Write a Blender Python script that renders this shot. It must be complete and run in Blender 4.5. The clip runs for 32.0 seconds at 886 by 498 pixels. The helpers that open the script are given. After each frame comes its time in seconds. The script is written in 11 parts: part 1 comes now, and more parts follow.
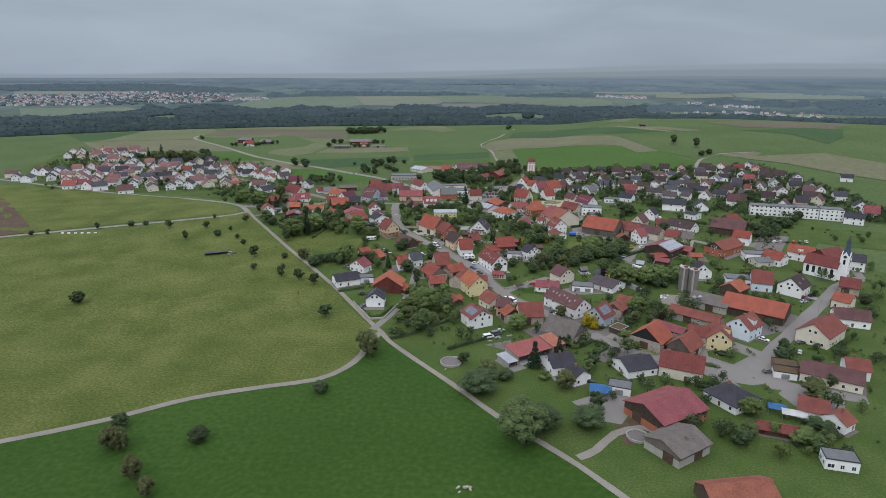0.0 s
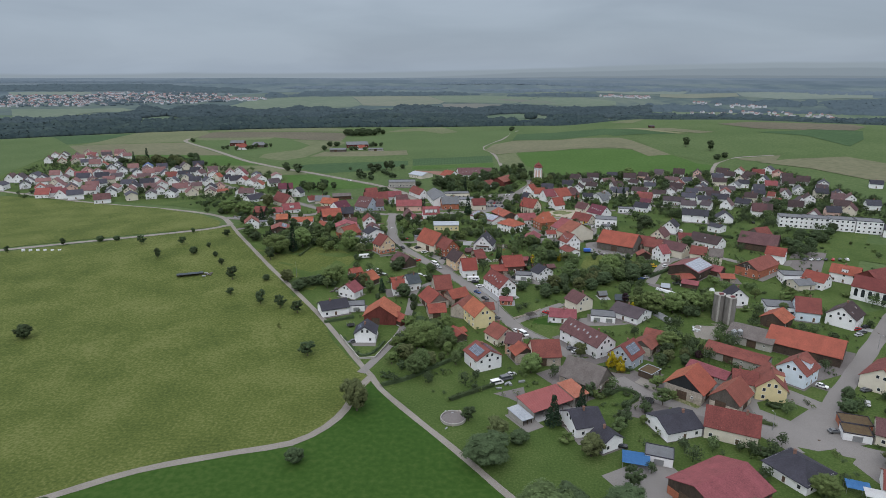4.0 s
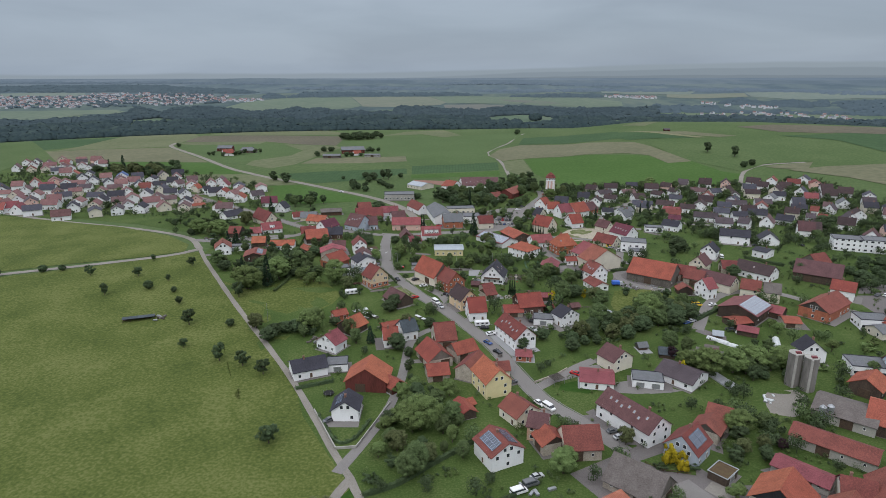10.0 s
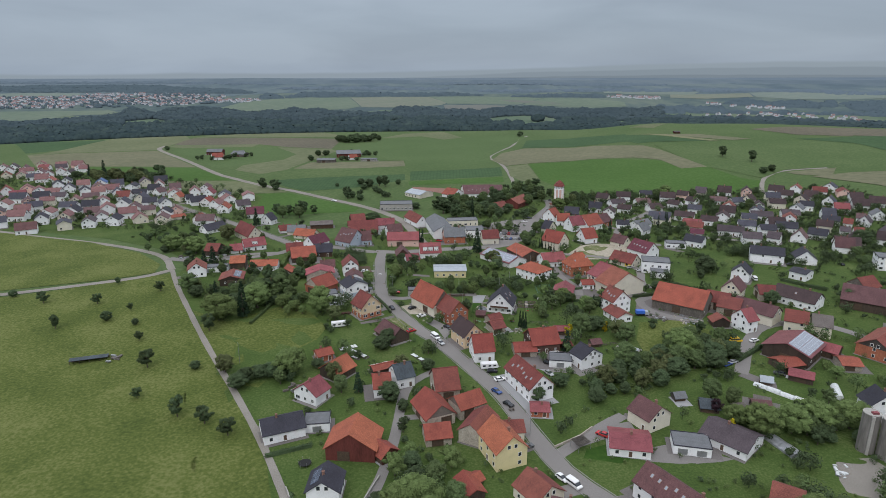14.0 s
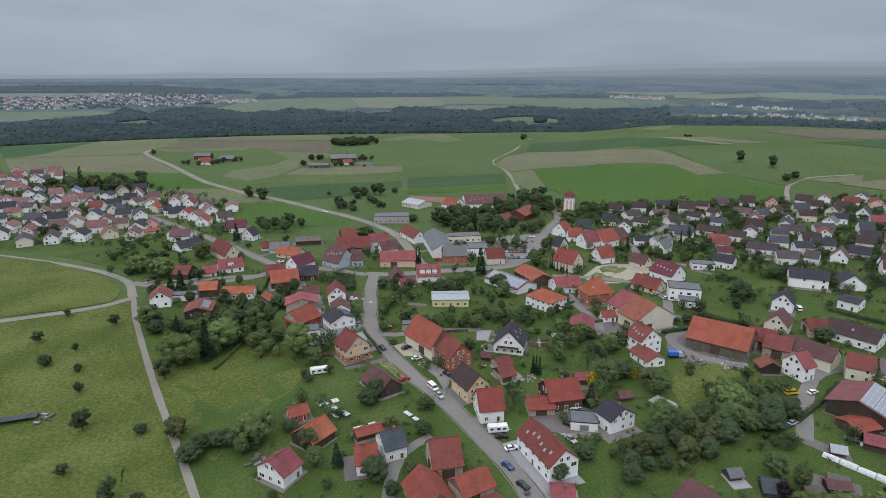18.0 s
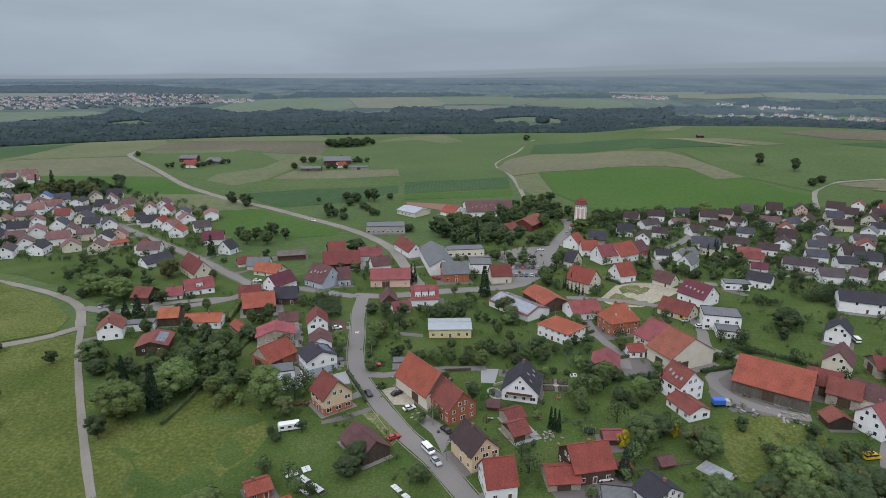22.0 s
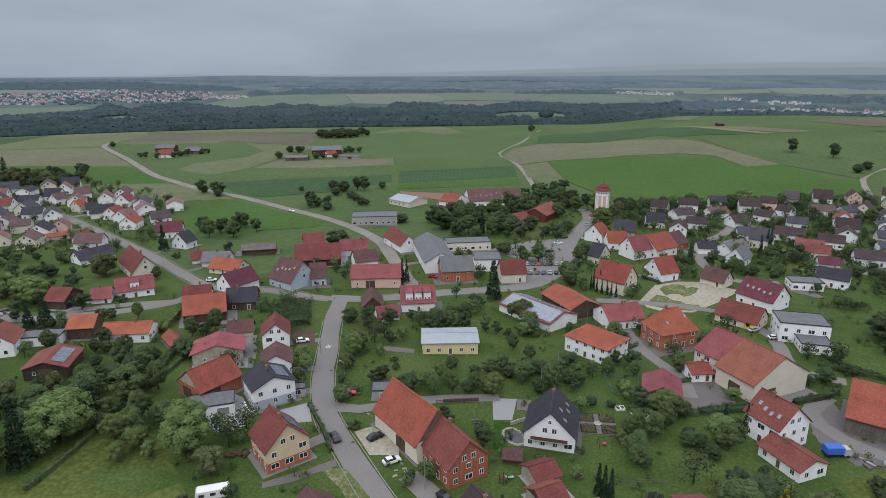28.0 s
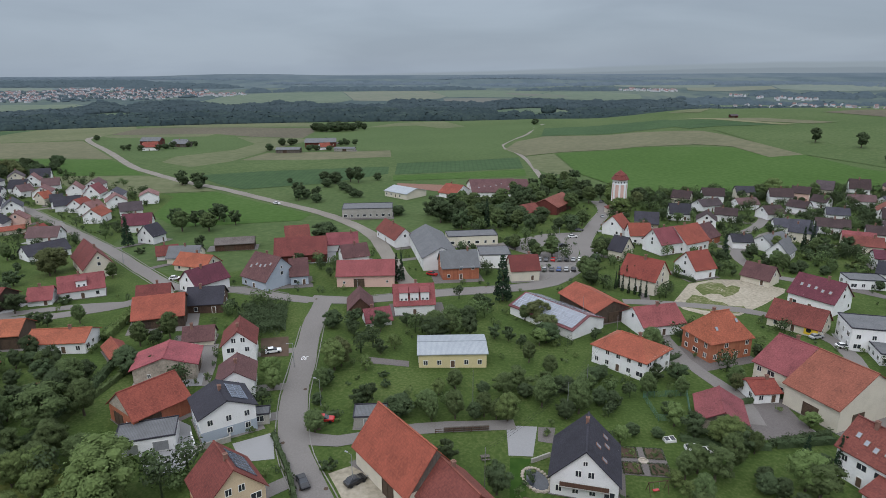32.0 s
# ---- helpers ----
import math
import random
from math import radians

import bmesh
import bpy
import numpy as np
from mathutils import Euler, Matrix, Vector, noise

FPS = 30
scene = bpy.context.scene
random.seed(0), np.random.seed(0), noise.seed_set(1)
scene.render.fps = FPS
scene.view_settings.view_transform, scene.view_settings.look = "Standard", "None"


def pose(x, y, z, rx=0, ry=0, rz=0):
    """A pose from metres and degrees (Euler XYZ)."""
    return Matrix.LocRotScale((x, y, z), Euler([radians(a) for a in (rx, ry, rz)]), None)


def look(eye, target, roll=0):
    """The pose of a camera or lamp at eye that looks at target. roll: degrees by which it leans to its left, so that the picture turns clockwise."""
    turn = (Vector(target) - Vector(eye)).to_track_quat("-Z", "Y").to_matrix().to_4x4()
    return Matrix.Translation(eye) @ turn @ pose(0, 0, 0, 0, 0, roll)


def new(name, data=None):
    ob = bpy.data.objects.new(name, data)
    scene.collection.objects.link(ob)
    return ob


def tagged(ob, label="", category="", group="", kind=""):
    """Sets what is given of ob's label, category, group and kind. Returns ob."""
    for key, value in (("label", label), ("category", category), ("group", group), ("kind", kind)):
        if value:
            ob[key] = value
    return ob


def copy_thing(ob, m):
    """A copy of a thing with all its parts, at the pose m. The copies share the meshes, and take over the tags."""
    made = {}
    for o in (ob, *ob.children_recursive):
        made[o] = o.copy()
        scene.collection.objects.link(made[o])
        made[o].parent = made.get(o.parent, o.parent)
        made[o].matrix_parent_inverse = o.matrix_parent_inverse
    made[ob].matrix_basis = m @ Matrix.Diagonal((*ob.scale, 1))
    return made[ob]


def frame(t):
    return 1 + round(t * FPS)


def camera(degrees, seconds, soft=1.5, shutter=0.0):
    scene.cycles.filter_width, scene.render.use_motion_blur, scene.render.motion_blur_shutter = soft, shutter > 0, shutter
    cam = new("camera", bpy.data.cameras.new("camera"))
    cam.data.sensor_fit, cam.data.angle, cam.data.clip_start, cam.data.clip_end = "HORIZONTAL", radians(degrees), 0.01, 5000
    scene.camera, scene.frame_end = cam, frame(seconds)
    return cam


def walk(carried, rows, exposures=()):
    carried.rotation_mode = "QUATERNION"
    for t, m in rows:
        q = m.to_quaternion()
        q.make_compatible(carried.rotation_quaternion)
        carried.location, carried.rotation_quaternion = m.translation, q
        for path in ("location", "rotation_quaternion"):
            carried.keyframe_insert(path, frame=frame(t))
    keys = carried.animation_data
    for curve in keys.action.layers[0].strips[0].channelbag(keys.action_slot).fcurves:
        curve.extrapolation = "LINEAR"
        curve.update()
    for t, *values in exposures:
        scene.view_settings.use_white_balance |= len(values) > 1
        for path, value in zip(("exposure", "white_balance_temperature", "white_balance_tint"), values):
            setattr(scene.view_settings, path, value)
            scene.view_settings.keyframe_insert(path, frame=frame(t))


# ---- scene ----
cam = camera(71.6, 32.0, soft=0.8)
PATH = [
    (0, (1.182, -1.473, 114.214), (1.169, 0.446, 113.652), 0.1),
    (1, (1.236, 8.728, 114.236), (1.222, 10.647, 113.673), 0.1),
    (2, (1.3, 19.475, 114.189), (1.285, 21.394, 113.626), 0.1),
    (3, (1.306, 30.077, 114.203), (1.29, 31.996, 113.64), 0.0),
    (3.5, (1.209, 35.454, 114.093), (1.193, 37.373, 113.53), 0.0),
    (5.5, (0.746, 56.141, 113.893), (0.728, 58.06, 113.329), -0.0),
    (6, (0.659, 61.021, 113.905), (0.64, 62.94, 113.343), -0.0),
    (7, (0.465, 71.559, 114.021), (0.446, 73.478, 113.458), -0.1),
    (8, (0.339, 81.93, 113.985), (0.319, 83.849, 113.422), -0.1),
    (9, (0.312, 92.526, 113.777), (0.292, 94.445, 113.214), -0.1),
    (10, (0.175, 103.124, 113.663), (0.154, 105.043, 113.1), -0.1),
    (11, (0.07, 113.818, 113.433), (0.049, 115.737, 112.87), -0.1),
    (12, (-0.066, 124.098, 113.498), (-0.088, 126.017, 112.935), -0.1),
    (13, (-0.291, 134.1, 113.639), (-0.313, 136.019, 113.076), -0.1),
    (13.5, (-0.436, 139.212, 113.716), (-0.457, 141.131, 113.152), -0.1),
    (15.5, (-0.589, 160.226, 113.559), (-0.61, 162.145, 112.996), -0.1),
    (16, (-0.506, 165.735, 113.512), (-0.528, 167.654, 112.949), -0.2),
    (17, (-0.41, 177.134, 113.619), (-0.432, 179.053, 113.055), -0.2),
    (18, (-0.525, 187.943, 113.638), (-0.547, 189.861, 113.074), -0.1),
    (19, (-0.607, 197.916, 113.921), (-0.63, 199.835, 113.356), -0.1),
    (20, (-0.368, 208.636, 113.797), (-0.391, 210.555, 113.232), -0.1),
    (21, (-0.275, 219.893, 112.643), (-0.298, 221.811, 112.079), -0.2),
    (22, (-0.319, 230.471, 110.116), (-0.341, 232.39, 109.553), -0.1),
    (23, (-0.375, 240.437, 106.656), (-0.397, 242.356, 106.093), -0.1),
    (24, (-0.311, 250.137, 102.933), (-0.333, 252.056, 102.371), -0.2),
    (25, (-0.363, 259.771, 99.175), (-0.385, 261.69, 98.614), -0.1),
    (25.5, (-0.385, 264.512, 97.638), (-0.407, 266.431, 97.075), -0.2),
    (27.5, (-0.189, 283.001, 90.713), (-0.212, 284.921, 90.154), -0.2),
    (28, (-0.268, 287.436, 89.239), (-0.29, 289.356, 88.679), -0.2),
    (29, (-0.282, 296.366, 86.08), (-0.305, 298.287, 85.521), -0.3),
    (30, (-0.389, 304.799, 83.035), (-0.412, 306.719, 82.477), -0.3),
    (31, (-0.516, 312.72, 80.139), (-0.539, 314.64, 79.581), -0.3),
    (32, (-0.707, 320.127, 76.998), (-0.73, 322.047, 76.439), -0.3),
]
walk(cam, [(t, look(eye, target, roll)) for t, eye, target, roll in PATH], [(0, 0.42), (32, 0.42)])

# ---- daylight: an even overcast sky, brighter overhead ----
world = bpy.data.worlds.new("overcast")
scene.world = world
world.use_nodes = True
wn, wl = world.node_tree.nodes, world.node_tree.links
wn.clear()
SUN_EL, SUN_ROT = radians(48), radians(200)


def wnode(kind, **values):
    n = wn.new(kind)
    for k, v in values.items():
        n.inputs[k].default_value = v
    return n


sky = wn.new("ShaderNodeTexSky")
sky.sky_type, sky.sun_disc, sky.sun_elevation, sky.sun_rotation = "NISHITA", False, SUN_EL, SUN_ROT
coord = wn.new("ShaderNodeTexCoord")
sep = wn.new("ShaderNodeSeparateXYZ")
wl.new(coord.outputs["Generated"], sep.inputs[0])
ramp = wn.new("ShaderNodeValToRGB")
ramp.color_ramp.elements[0].position, ramp.color_ramp.elements[0].color = 0.0, (0.250, 0.301, 0.369, 1)
ramp.color_ramp.elements[1].position, ramp.color_ramp.elements[1].color = 1.0, (1.25, 1.31, 1.45, 1)
e = ramp.color_ramp.elements.new(0.13)
e.color = (0.280, 0.331, 0.395, 1)
e = ramp.color_ramp.elements.new(0.3)
e.color = (0.72, 0.77, 0.86, 1)
wl.new(sep.outputs["Z"], ramp.inputs[0])
# cloud banks, drawn out along the horizon
stretch = wn.new("ShaderNodeMapping")
stretch.inputs["Scale"].default_value = (1.3, 1.3, 7.0)
wl.new(coord.outputs["Generated"], stretch.inputs[0])
banks = wnode("ShaderNodeTexNoise", Scale=2.2, Detail=5.0, Roughness=0.5, Distortion=0.35)
wl.new(stretch.outputs[0], banks.inputs["Vector"])
bank_ramp = wn.new("ShaderNodeValToRGB")
bank_ramp.color_ramp.elements[0].position, bank_ramp.color_ramp.elements[0].color = 0.36, (0.90, 0.905, 0.915, 1)
bank_ramp.color_ramp.elements[1].position, bank_ramp.color_ramp.elements[1].color = 0.64, (1.07, 1.065, 1.06, 1)
wl.new(banks.outputs[0], bank_ramp.inputs[0])
cloud = wn.new("ShaderNodeMix")
cloud.data_type, cloud.blend_type = "RGBA", "MULTIPLY"
cloud.inputs[0].default_value = 1.0
wl.new(ramp.outputs[0], cloud.inputs[6])
wl.new(bank_ramp.outputs[0], cloud.inputs[7])
# the farthest hills along the horizon, drawn in the sky with haze in their pale colours
azimuth = wn.new("ShaderNodeMath")
azimuth.operation = "ARCTAN2"
wl.new(sep.outputs["X"], azimuth.inputs[0])
wl.new(sep.outputs["Y"], azimuth.inputs[1])


def hill_line(lift, rough, scale, seed, low, high, soft):
    """How far a direction lies under a long line of hills: 1 on the hills, 0 in the sky."""
    along = wn.new("ShaderNodeCombineXYZ")
    along.inputs[1].default_value = seed
    wl.new(azimuth.outputs[0], along.inputs[0])
    n = wnode("ShaderNodeTexNoise", Scale=scale, Detail=3.0, Roughness=rough)
    wl.new(along.outputs[0], n.inputs["Vector"])
    rise = wn.new("ShaderNodeMapRange")
    rise.interpolation_type = "SMOOTHSTEP"
    for k, v in zip(("From Min", "From Max", "To Min", "To Max"), (-0.22, 0.45, low, high)):
        rise.inputs[k].default_value = v
    wl.new(azimuth.outputs[0], rise.inputs[0])
    add = wn.new("ShaderNodeMath")
    add.operation = "MULTIPLY_ADD"
    add.inputs[1].default_value = lift
    wl.new(n.outputs[0], add.inputs[0])
    wl.new(rise.outputs[0], add.inputs[2])
    gap = wn.new("ShaderNodeMath")
    gap.operation = "SUBTRACT"
    wl.new(add.outputs[0], gap.inputs[0])
    wl.new(sep.outputs["Z"], gap.inputs[1])
    edge = wn.new("ShaderNodeMapRange")
    edge.interpolation_type = "SMOOTHSTEP"
    edge.inputs["From Min"].default_value, edge.inputs["From Max"].default_value = -soft, soft
    wl.new(gap.outputs[0], edge.inputs[0])
    return edge.outputs[0]


west = wn.new("ShaderNodeMapRange")
for k, v in zip(("From Min", "From Max", "To Min", "To Max"), (-0.62, 0.62, 1.045, 0.945)):
    west.inputs[k].default_value = v
wl.new(azimuth.outputs[0], west.inputs[0])
lit = wn.new("ShaderNodeVectorMath")
lit.operation = "SCALE"
wl.new(cloud.outputs[2], lit.inputs[0])
wl.new(west.outputs[0], lit.inputs["Scale"])
skyline = lit.outputs[0]
for hill_colour, *shape in (((0.212, 0.257, 0.302), 0.012, 0.5, 3.0, 0.0, -0.0125, 0.001, 0.0022), ((0.178, 0.219, 0.260), 0.010, 0.55, 5.0, 4.0, -0.020, -0.0045, 0.0013), ((0.146, 0.182, 0.218), 0.007, 0.6, 9.0, 9.0, -0.0205, -0.0125, 0.0011)):
    layer = wn.new("ShaderNodeMix")
    layer.data_type = "RGBA"
    layer.inputs[7].default_value = (*hill_colour, 1)
    wl.new(hill_line(*shape), layer.inputs[0])
    wl.new(skyline, layer.inputs[6])
    skyline = layer.outputs[2]
back_sky, back_cloud, both, wout = wnode("ShaderNodeBackground", Strength=0.05), wnode("ShaderNodeBackground", Strength=1.0), wn.new("ShaderNodeMixShader"), wn.new("ShaderNodeOutputWorld")
wl.new(sky.outputs[0], back_sky.inputs[0])
wl.new(skyline, back_cloud.inputs[0])
both.inputs[0].default_value = 0.9
wl.new(back_sky.outputs[0], both.inputs[1])
wl.new(back_cloud.outputs[0], both.inputs[2])
wl.new(both.outputs[0], wout.inputs[0])

sun = new("sun", bpy.data.lights.new("sun", "SUN"))
sun.data.energy, sun.data.angle, sun.data.color = 0.7, radians(25), (1.0, 0.975, 0.94)
sun.matrix_world = look((0, 0, 400), (0 - math.sin(SUN_ROT) * math.cos(SUN_EL) * 100, 0 - math.cos(SUN_ROT) * math.cos(SUN_EL) * 100, 400 - math.sin(SUN_EL) * 100))


# ---- materials ----
def surface(name, colours, scale=1.0, rough=0.85, bump=0.0, fine=8.0, metal=0.0, spread=0.0, space="Object", stretch=(1, 1, 1), pattern=None, spec=0.3, mottle=0.5, tight=0.17):
    """A node material: two or three colours mixed by noise at two scales, a little random change from object to object, and bump."""
    m = bpy.data.materials.new(name)
    m.use_nodes = True
    n, l = m.node_tree.nodes, m.node_tree.links
    b = n["Principled BSDF"]
    b.inputs["Roughness"].default_value, b.inputs["Metallic"].default_value = rough, metal
    b.inputs["Specular IOR Level"].default_value = spec
    if space == "World":
        co = n.new("ShaderNodeNewGeometry").outputs["Position"]
    else:
        co = n.new("ShaderNodeTexCoord").outputs["Object"]
    mp = n.new("ShaderNodeMapping")
    mp.inputs["Scale"].default_value = stretch
    l.new(co, mp.inputs[0])
    big, small = n.new("ShaderNodeTexNoise"), n.new("ShaderNodeTexNoise")
    big.inputs["Scale"].default_value, big.inputs["Detail"].default_value = scale, 5
    small.inputs["Scale"].default_value, small.inputs["Detail"].default_value = scale * fine, 4
    for t in (big, small):
        l.new(mp.outputs[0], t.inputs["Vector"])
    mixed = n.new("ShaderNodeMix")
    mixed.inputs[0].default_value = mottle
    l.new(big.outputs[0], mixed.inputs[2])
    l.new(small.outputs[0], mixed.inputs[3])
    ramp = n.new("ShaderNodeValToRGB")
    es = ramp.color_ramp.elements
    es[0].position, es[1].position = 0.5 - tight, 0.5 + tight
    es[0].color, es[1].color = (*colours[0], 1), (*colours[-1], 1)
    if len(colours) > 2:
        es.new(0.5).color = (*colours[1], 1)
    l.new(mixed.outputs[0], ramp.inputs[0])
    col = ramp.outputs[0]
    height = small.outputs[0]
    if pattern:
        kind, sx, sy, dark = pattern
        if kind == "brick":
            t = n.new("ShaderNodeTexBrick")
            t.inputs["Scale"].default_value = 1.0
            t.inputs["Brick Width"].default_value, t.inputs["Row Height"].default_value = sx, sy
            t.inputs["Mortar Size"].default_value = min(sx, sy) * 0.07
            t.inputs["Color1"].default_value, t.inputs["Color2"].default_value = (1, 1, 1, 1), (0.78, 0.78, 0.78, 1)
            t.inputs["Mortar"].default_value = (dark, dark, dark, 1)
            l.new(co, t.inputs["Vector"])
            c2, height = t.outputs["Color"], t.outputs["Color"]
        else:
            t = n.new("ShaderNodeTexWave")
            t.bands_direction = {"wavex": "X", "wavey": "Y", "wavez": "Z"}[kind]
            t.inputs["Scale"].default_value = sx
            t.inputs["Distortion"].default_value = sy
            l.new(co, t.inputs["Vector"])
            r2 = n.new("ShaderNodeValToRGB")
            r2.color_ramp.elements[0].color, r2.color_ramp.elements[1].color = (dark, dark, dark, 1), (1, 1, 1, 1)
            r2.color_ramp.elements[1].position = 0.45
            l.new(t.outputs["Fac"], r2.inputs[0])
            c2, height = r2.outputs[0], r2.outputs[0]
        mul = n.new("ShaderNodeMix")
        mul.data_type, mul.blend_type = "RGBA", "MULTIPLY"
        mul.inputs[0].default_value = 1.0
        l.new(col, mul.inputs[6])
        l.new(c2, mul.inputs[7])
        col = mul.outputs[2]
    if spread:
        info, hsv = n.new("ShaderNodeObjectInfo"), n.new("ShaderNodeHueSaturation")
        for key, lo, hi in (("Value", 1 - spread, 1 + spread), ("Hue", 0.5 - spread * 0.05, 0.5 + spread * 0.05)):
            mr = n.new("ShaderNodeMapRange")
            mr.inputs["To Min"].default_value, mr.inputs["To Max"].default_value = lo, hi
            l.new(info.outputs["Random"], mr.inputs[0])
            l.new(mr.outputs[0], hsv.inputs[key])
        l.new(col, hsv.inputs["Color"])
        col = hsv.outputs[0]
    l.new(col, b.inputs["Base Color"])
    if bump:
        bp = n.new("ShaderNodeBump")
        bp.inputs["Strength"].default_value, bp.inputs["Distance"].default_value = bump, 0.1
        l.new(height, bp.inputs["Height"])
        l.new(bp.outputs[0], b.inputs["Normal"])
    return m


def shade(c, k):
    return tuple(v * k for v in c)


def tile_roof(name, c, spread=0.12):
    # blue raised in every tile colour, standing in for haze in the air
    c = (c[0] * 1.03, c[1] * 0.98, c[2] * 1.18)
    return surface(name, (shade(c, 0.66), c, shade(c, 1.22)), 0.24, 0.8, 0.3, 11, tight=0.16, spread=spread, pattern=("brick", 0.25, 0.34, 0.66))


ROOF = {
    "red": tile_roof("roof_red_tile", (0.237, 0.064, 0.037)),
    "rust": tile_roof("roof_rust_tile", (0.226, 0.078, 0.045)),
    "orange": tile_roof("roof_orange_tile", (0.305, 0.093, 0.045)),
    "darkred": tile_roof("roof_dark_red_tile", (0.163, 0.047, 0.033)),
    "redbrown": tile_roof("roof_red_brown_tile", (0.189, 0.062, 0.040)),
    "brown": tile_roof("roof_brown_tile", (0.108, 0.054, 0.046)),
    "darkbrown": tile_roof("roof_dark_brown_tile", (0.054, 0.036, 0.031)),
    "purple": tile_roof("roof_purple_tile", (0.120, 0.034, 0.042)),
    "pinkred": tile_roof("roof_faded_red_tile", (0.220, 0.066, 0.060)),
    "pinkorange": tile_roof("roof_faded_orange_tile", (0.285, 0.090, 0.060)),
    "pink": tile_roof("roof_pink_tile", (0.290, 0.080, 0.074)),
    "anth": tile_roof("roof_anthracite_tile", (0.036, 0.037, 0.041)),
    "slate": tile_roof("roof_slate_grey_tile", (0.058, 0.061, 0.066)),
    "dusk": tile_roof("roof_grey_brown_tile", (0.076, 0.062, 0.058)),
    # pale tiles of the outer estates, lightened further by haze mixed into the colour
    "terra": tile_roof("roof_pale_terracotta_hazed", (0.205, 0.110, 0.088)),
    "umber": tile_roof("roof_pale_brown_hazed", (0.128, 0.080, 0.068)),
    "grey": surface("roof_grey_sheet", ((0.10, 0.105, 0.11), (0.15, 0.155, 0.165)), 0.4, 0.7, 0.25, pattern=("wavex", 1.1, 0.0, 0.72)),
    "greybrown": surface("roof_weathered_fibre_cement", ((0.085, 0.072, 0.066), (0.125, 0.108, 0.10), (0.16, 0.14, 0.13)), 0.3, 0.9, 0.3, pattern=("wavex", 1.4, 0.1, 0.75)),
    "greengrey": tile_roof("roof_green_grey_tile", (0.057, 0.074, 0.071)),
    "metal": surface("roof_pale_sheet_metal", ((0.27, 0.30, 0.33), (0.34, 0.37, 0.40)), 0.3, 0.5, 0.2, pattern=("wavex", 1.0, 0.0, 0.8)),
    "blue": tile_roof("roof_blue_tile", (0.083, 0.142, 0.235)),
    "pvdark": tile_roof("roof_dark_tile_under_panels", (0.058, 0.046, 0.043)),
    "pvlight": tile_roof("roof_red_tile_under_panels", (0.176, 0.068, 0.058)),
}


def plaster(name, c):
    return surface(name, (shade(c, 0.84), c, shade(c, 1.05)), 0.35, 0.9, 0.12, 14, spread=0.06)


def planks(name, c):
    return surface(name, (shade(c, 0.6), c, shade(c, 1.3)), 0.5, 0.9, 0.3, 9, spread=0.1, stretch=(1, 1, 0.2), pattern=("wavex", 2.2, 0.6, 0.5))


WALL = {
    "white": plaster("wall_white_plaster", (0.71, 0.715, 0.72)),
    "cream": plaster("wall_cream_plaster", (0.58, 0.54, 0.45)),
    "beige": plaster("wall_beige_plaster", (0.58, 0.46, 0.31)),
    "yellow": plaster("wall_yellow_plaster", (0.58, 0.50, 0.29)),
    "ochre": plaster("wall_ochre_plaster", (0.60, 0.46, 0.30)),
    "pink": plaster("wall_pink_plaster", (0.62, 0.42, 0.36)),
    "bluegrey": plaster("wall_blue_grey_plaster", (0.36, 0.41, 0.47)),
    "lightblue": plaster("wall_light_blue_plaster", (0.55, 0.63, 0.70)),
    "stone": surface("wall_old_rubble_plaster", ((0.20, 0.18, 0.15), (0.34, 0.30, 0.25), (0.44, 0.40, 0.34)), 0.5, 0.95, 0.5, 5, spread=0.1),
    "concrete": surface("wall_concrete", ((0.26, 0.25, 0.23), (0.36, 0.35, 0.32)), 0.4, 0.9, 0.2, 8, spread=0.06),
    "brick": surface("wall_red_brick", ((0.30, 0.10, 0.06), (0.42, 0.16, 0.09)), 0.6, 0.9, 0.3, 8, spread=0.06, pattern=("brick", 0.5, 0.16, 0.8)),
    "bricklight": surface("wall_brick_and_plaster", ((0.36, 0.24, 0.17), (0.44, 0.31, 0.22), (0.36, 0.16, 0.10)), 0.5, 0.9, 0.3, 6, spread=0.08),
    "wood": planks("wall_dark_boards", (0.075, 0.055, 0.042)),
    "greywood": planks("wall_grey_boards", (0.13, 0.115, 0.10)),
    "brownwood": planks("wall_brown_boards", (0.09, 0.05, 0.035)),
    "redwood": planks("wall_red_brown_boards", (0.11, 0.030, 0.024)),
    "blackwood": planks("wall_black_boards", (0.020, 0.021, 0.024)),
    "timber": planks("wall_timber_and_plaster", (0.10, 0.06, 0.045)),
}
GLASS = surface("window_glass", ((0.02, 0.024, 0.03), (0.04, 0.045, 0.055)), 0.5, 0.08, spec=0.6)
FRAME = surface("window_frame_white", ((0.62, 0.62, 0.60), (0.74, 0.74, 0.72)), 1.0, 0.6)
DOORM = surface("door_brown_wood", ((0.08, 0.05, 0.035), (0.13, 0.085, 0.06)), 1.0, 0.6)
GATE = surface("barn_gate_wood", ((0.06, 0.04, 0.03), (0.11, 0.075, 0.05)), 0.8, 0.85, 0.2, pattern=("wavex", 2.5, 0.3, 0.6))
CHIM = surface("chimney_brick", ((0.16, 0.085, 0.065), (0.24, 0.14, 0.11)), 2.0, 0.9, 0.2)
METAL = surface("zinc_grey", ((0.26, 0.27, 0.28), (0.36, 0.37, 0.38)), 1.0, 0.45, metal=0.6)
PANEL = surface("solar_panel", ((0.05, 0.06, 0.085), (0.08, 0.095, 0.125)), 0.5, 0.18, 0.1, spec=0.7, pattern=("brick", 1.0, 1.65, 2.2))
PANEL_LIGHT = surface("solar_panel_pale", ((0.185, 0.205, 0.24), (0.205, 0.225, 0.262)), 0.5, 0.15, 0.1, spec=0.7, pattern=("brick", 1.0, 1.65, 1.6))
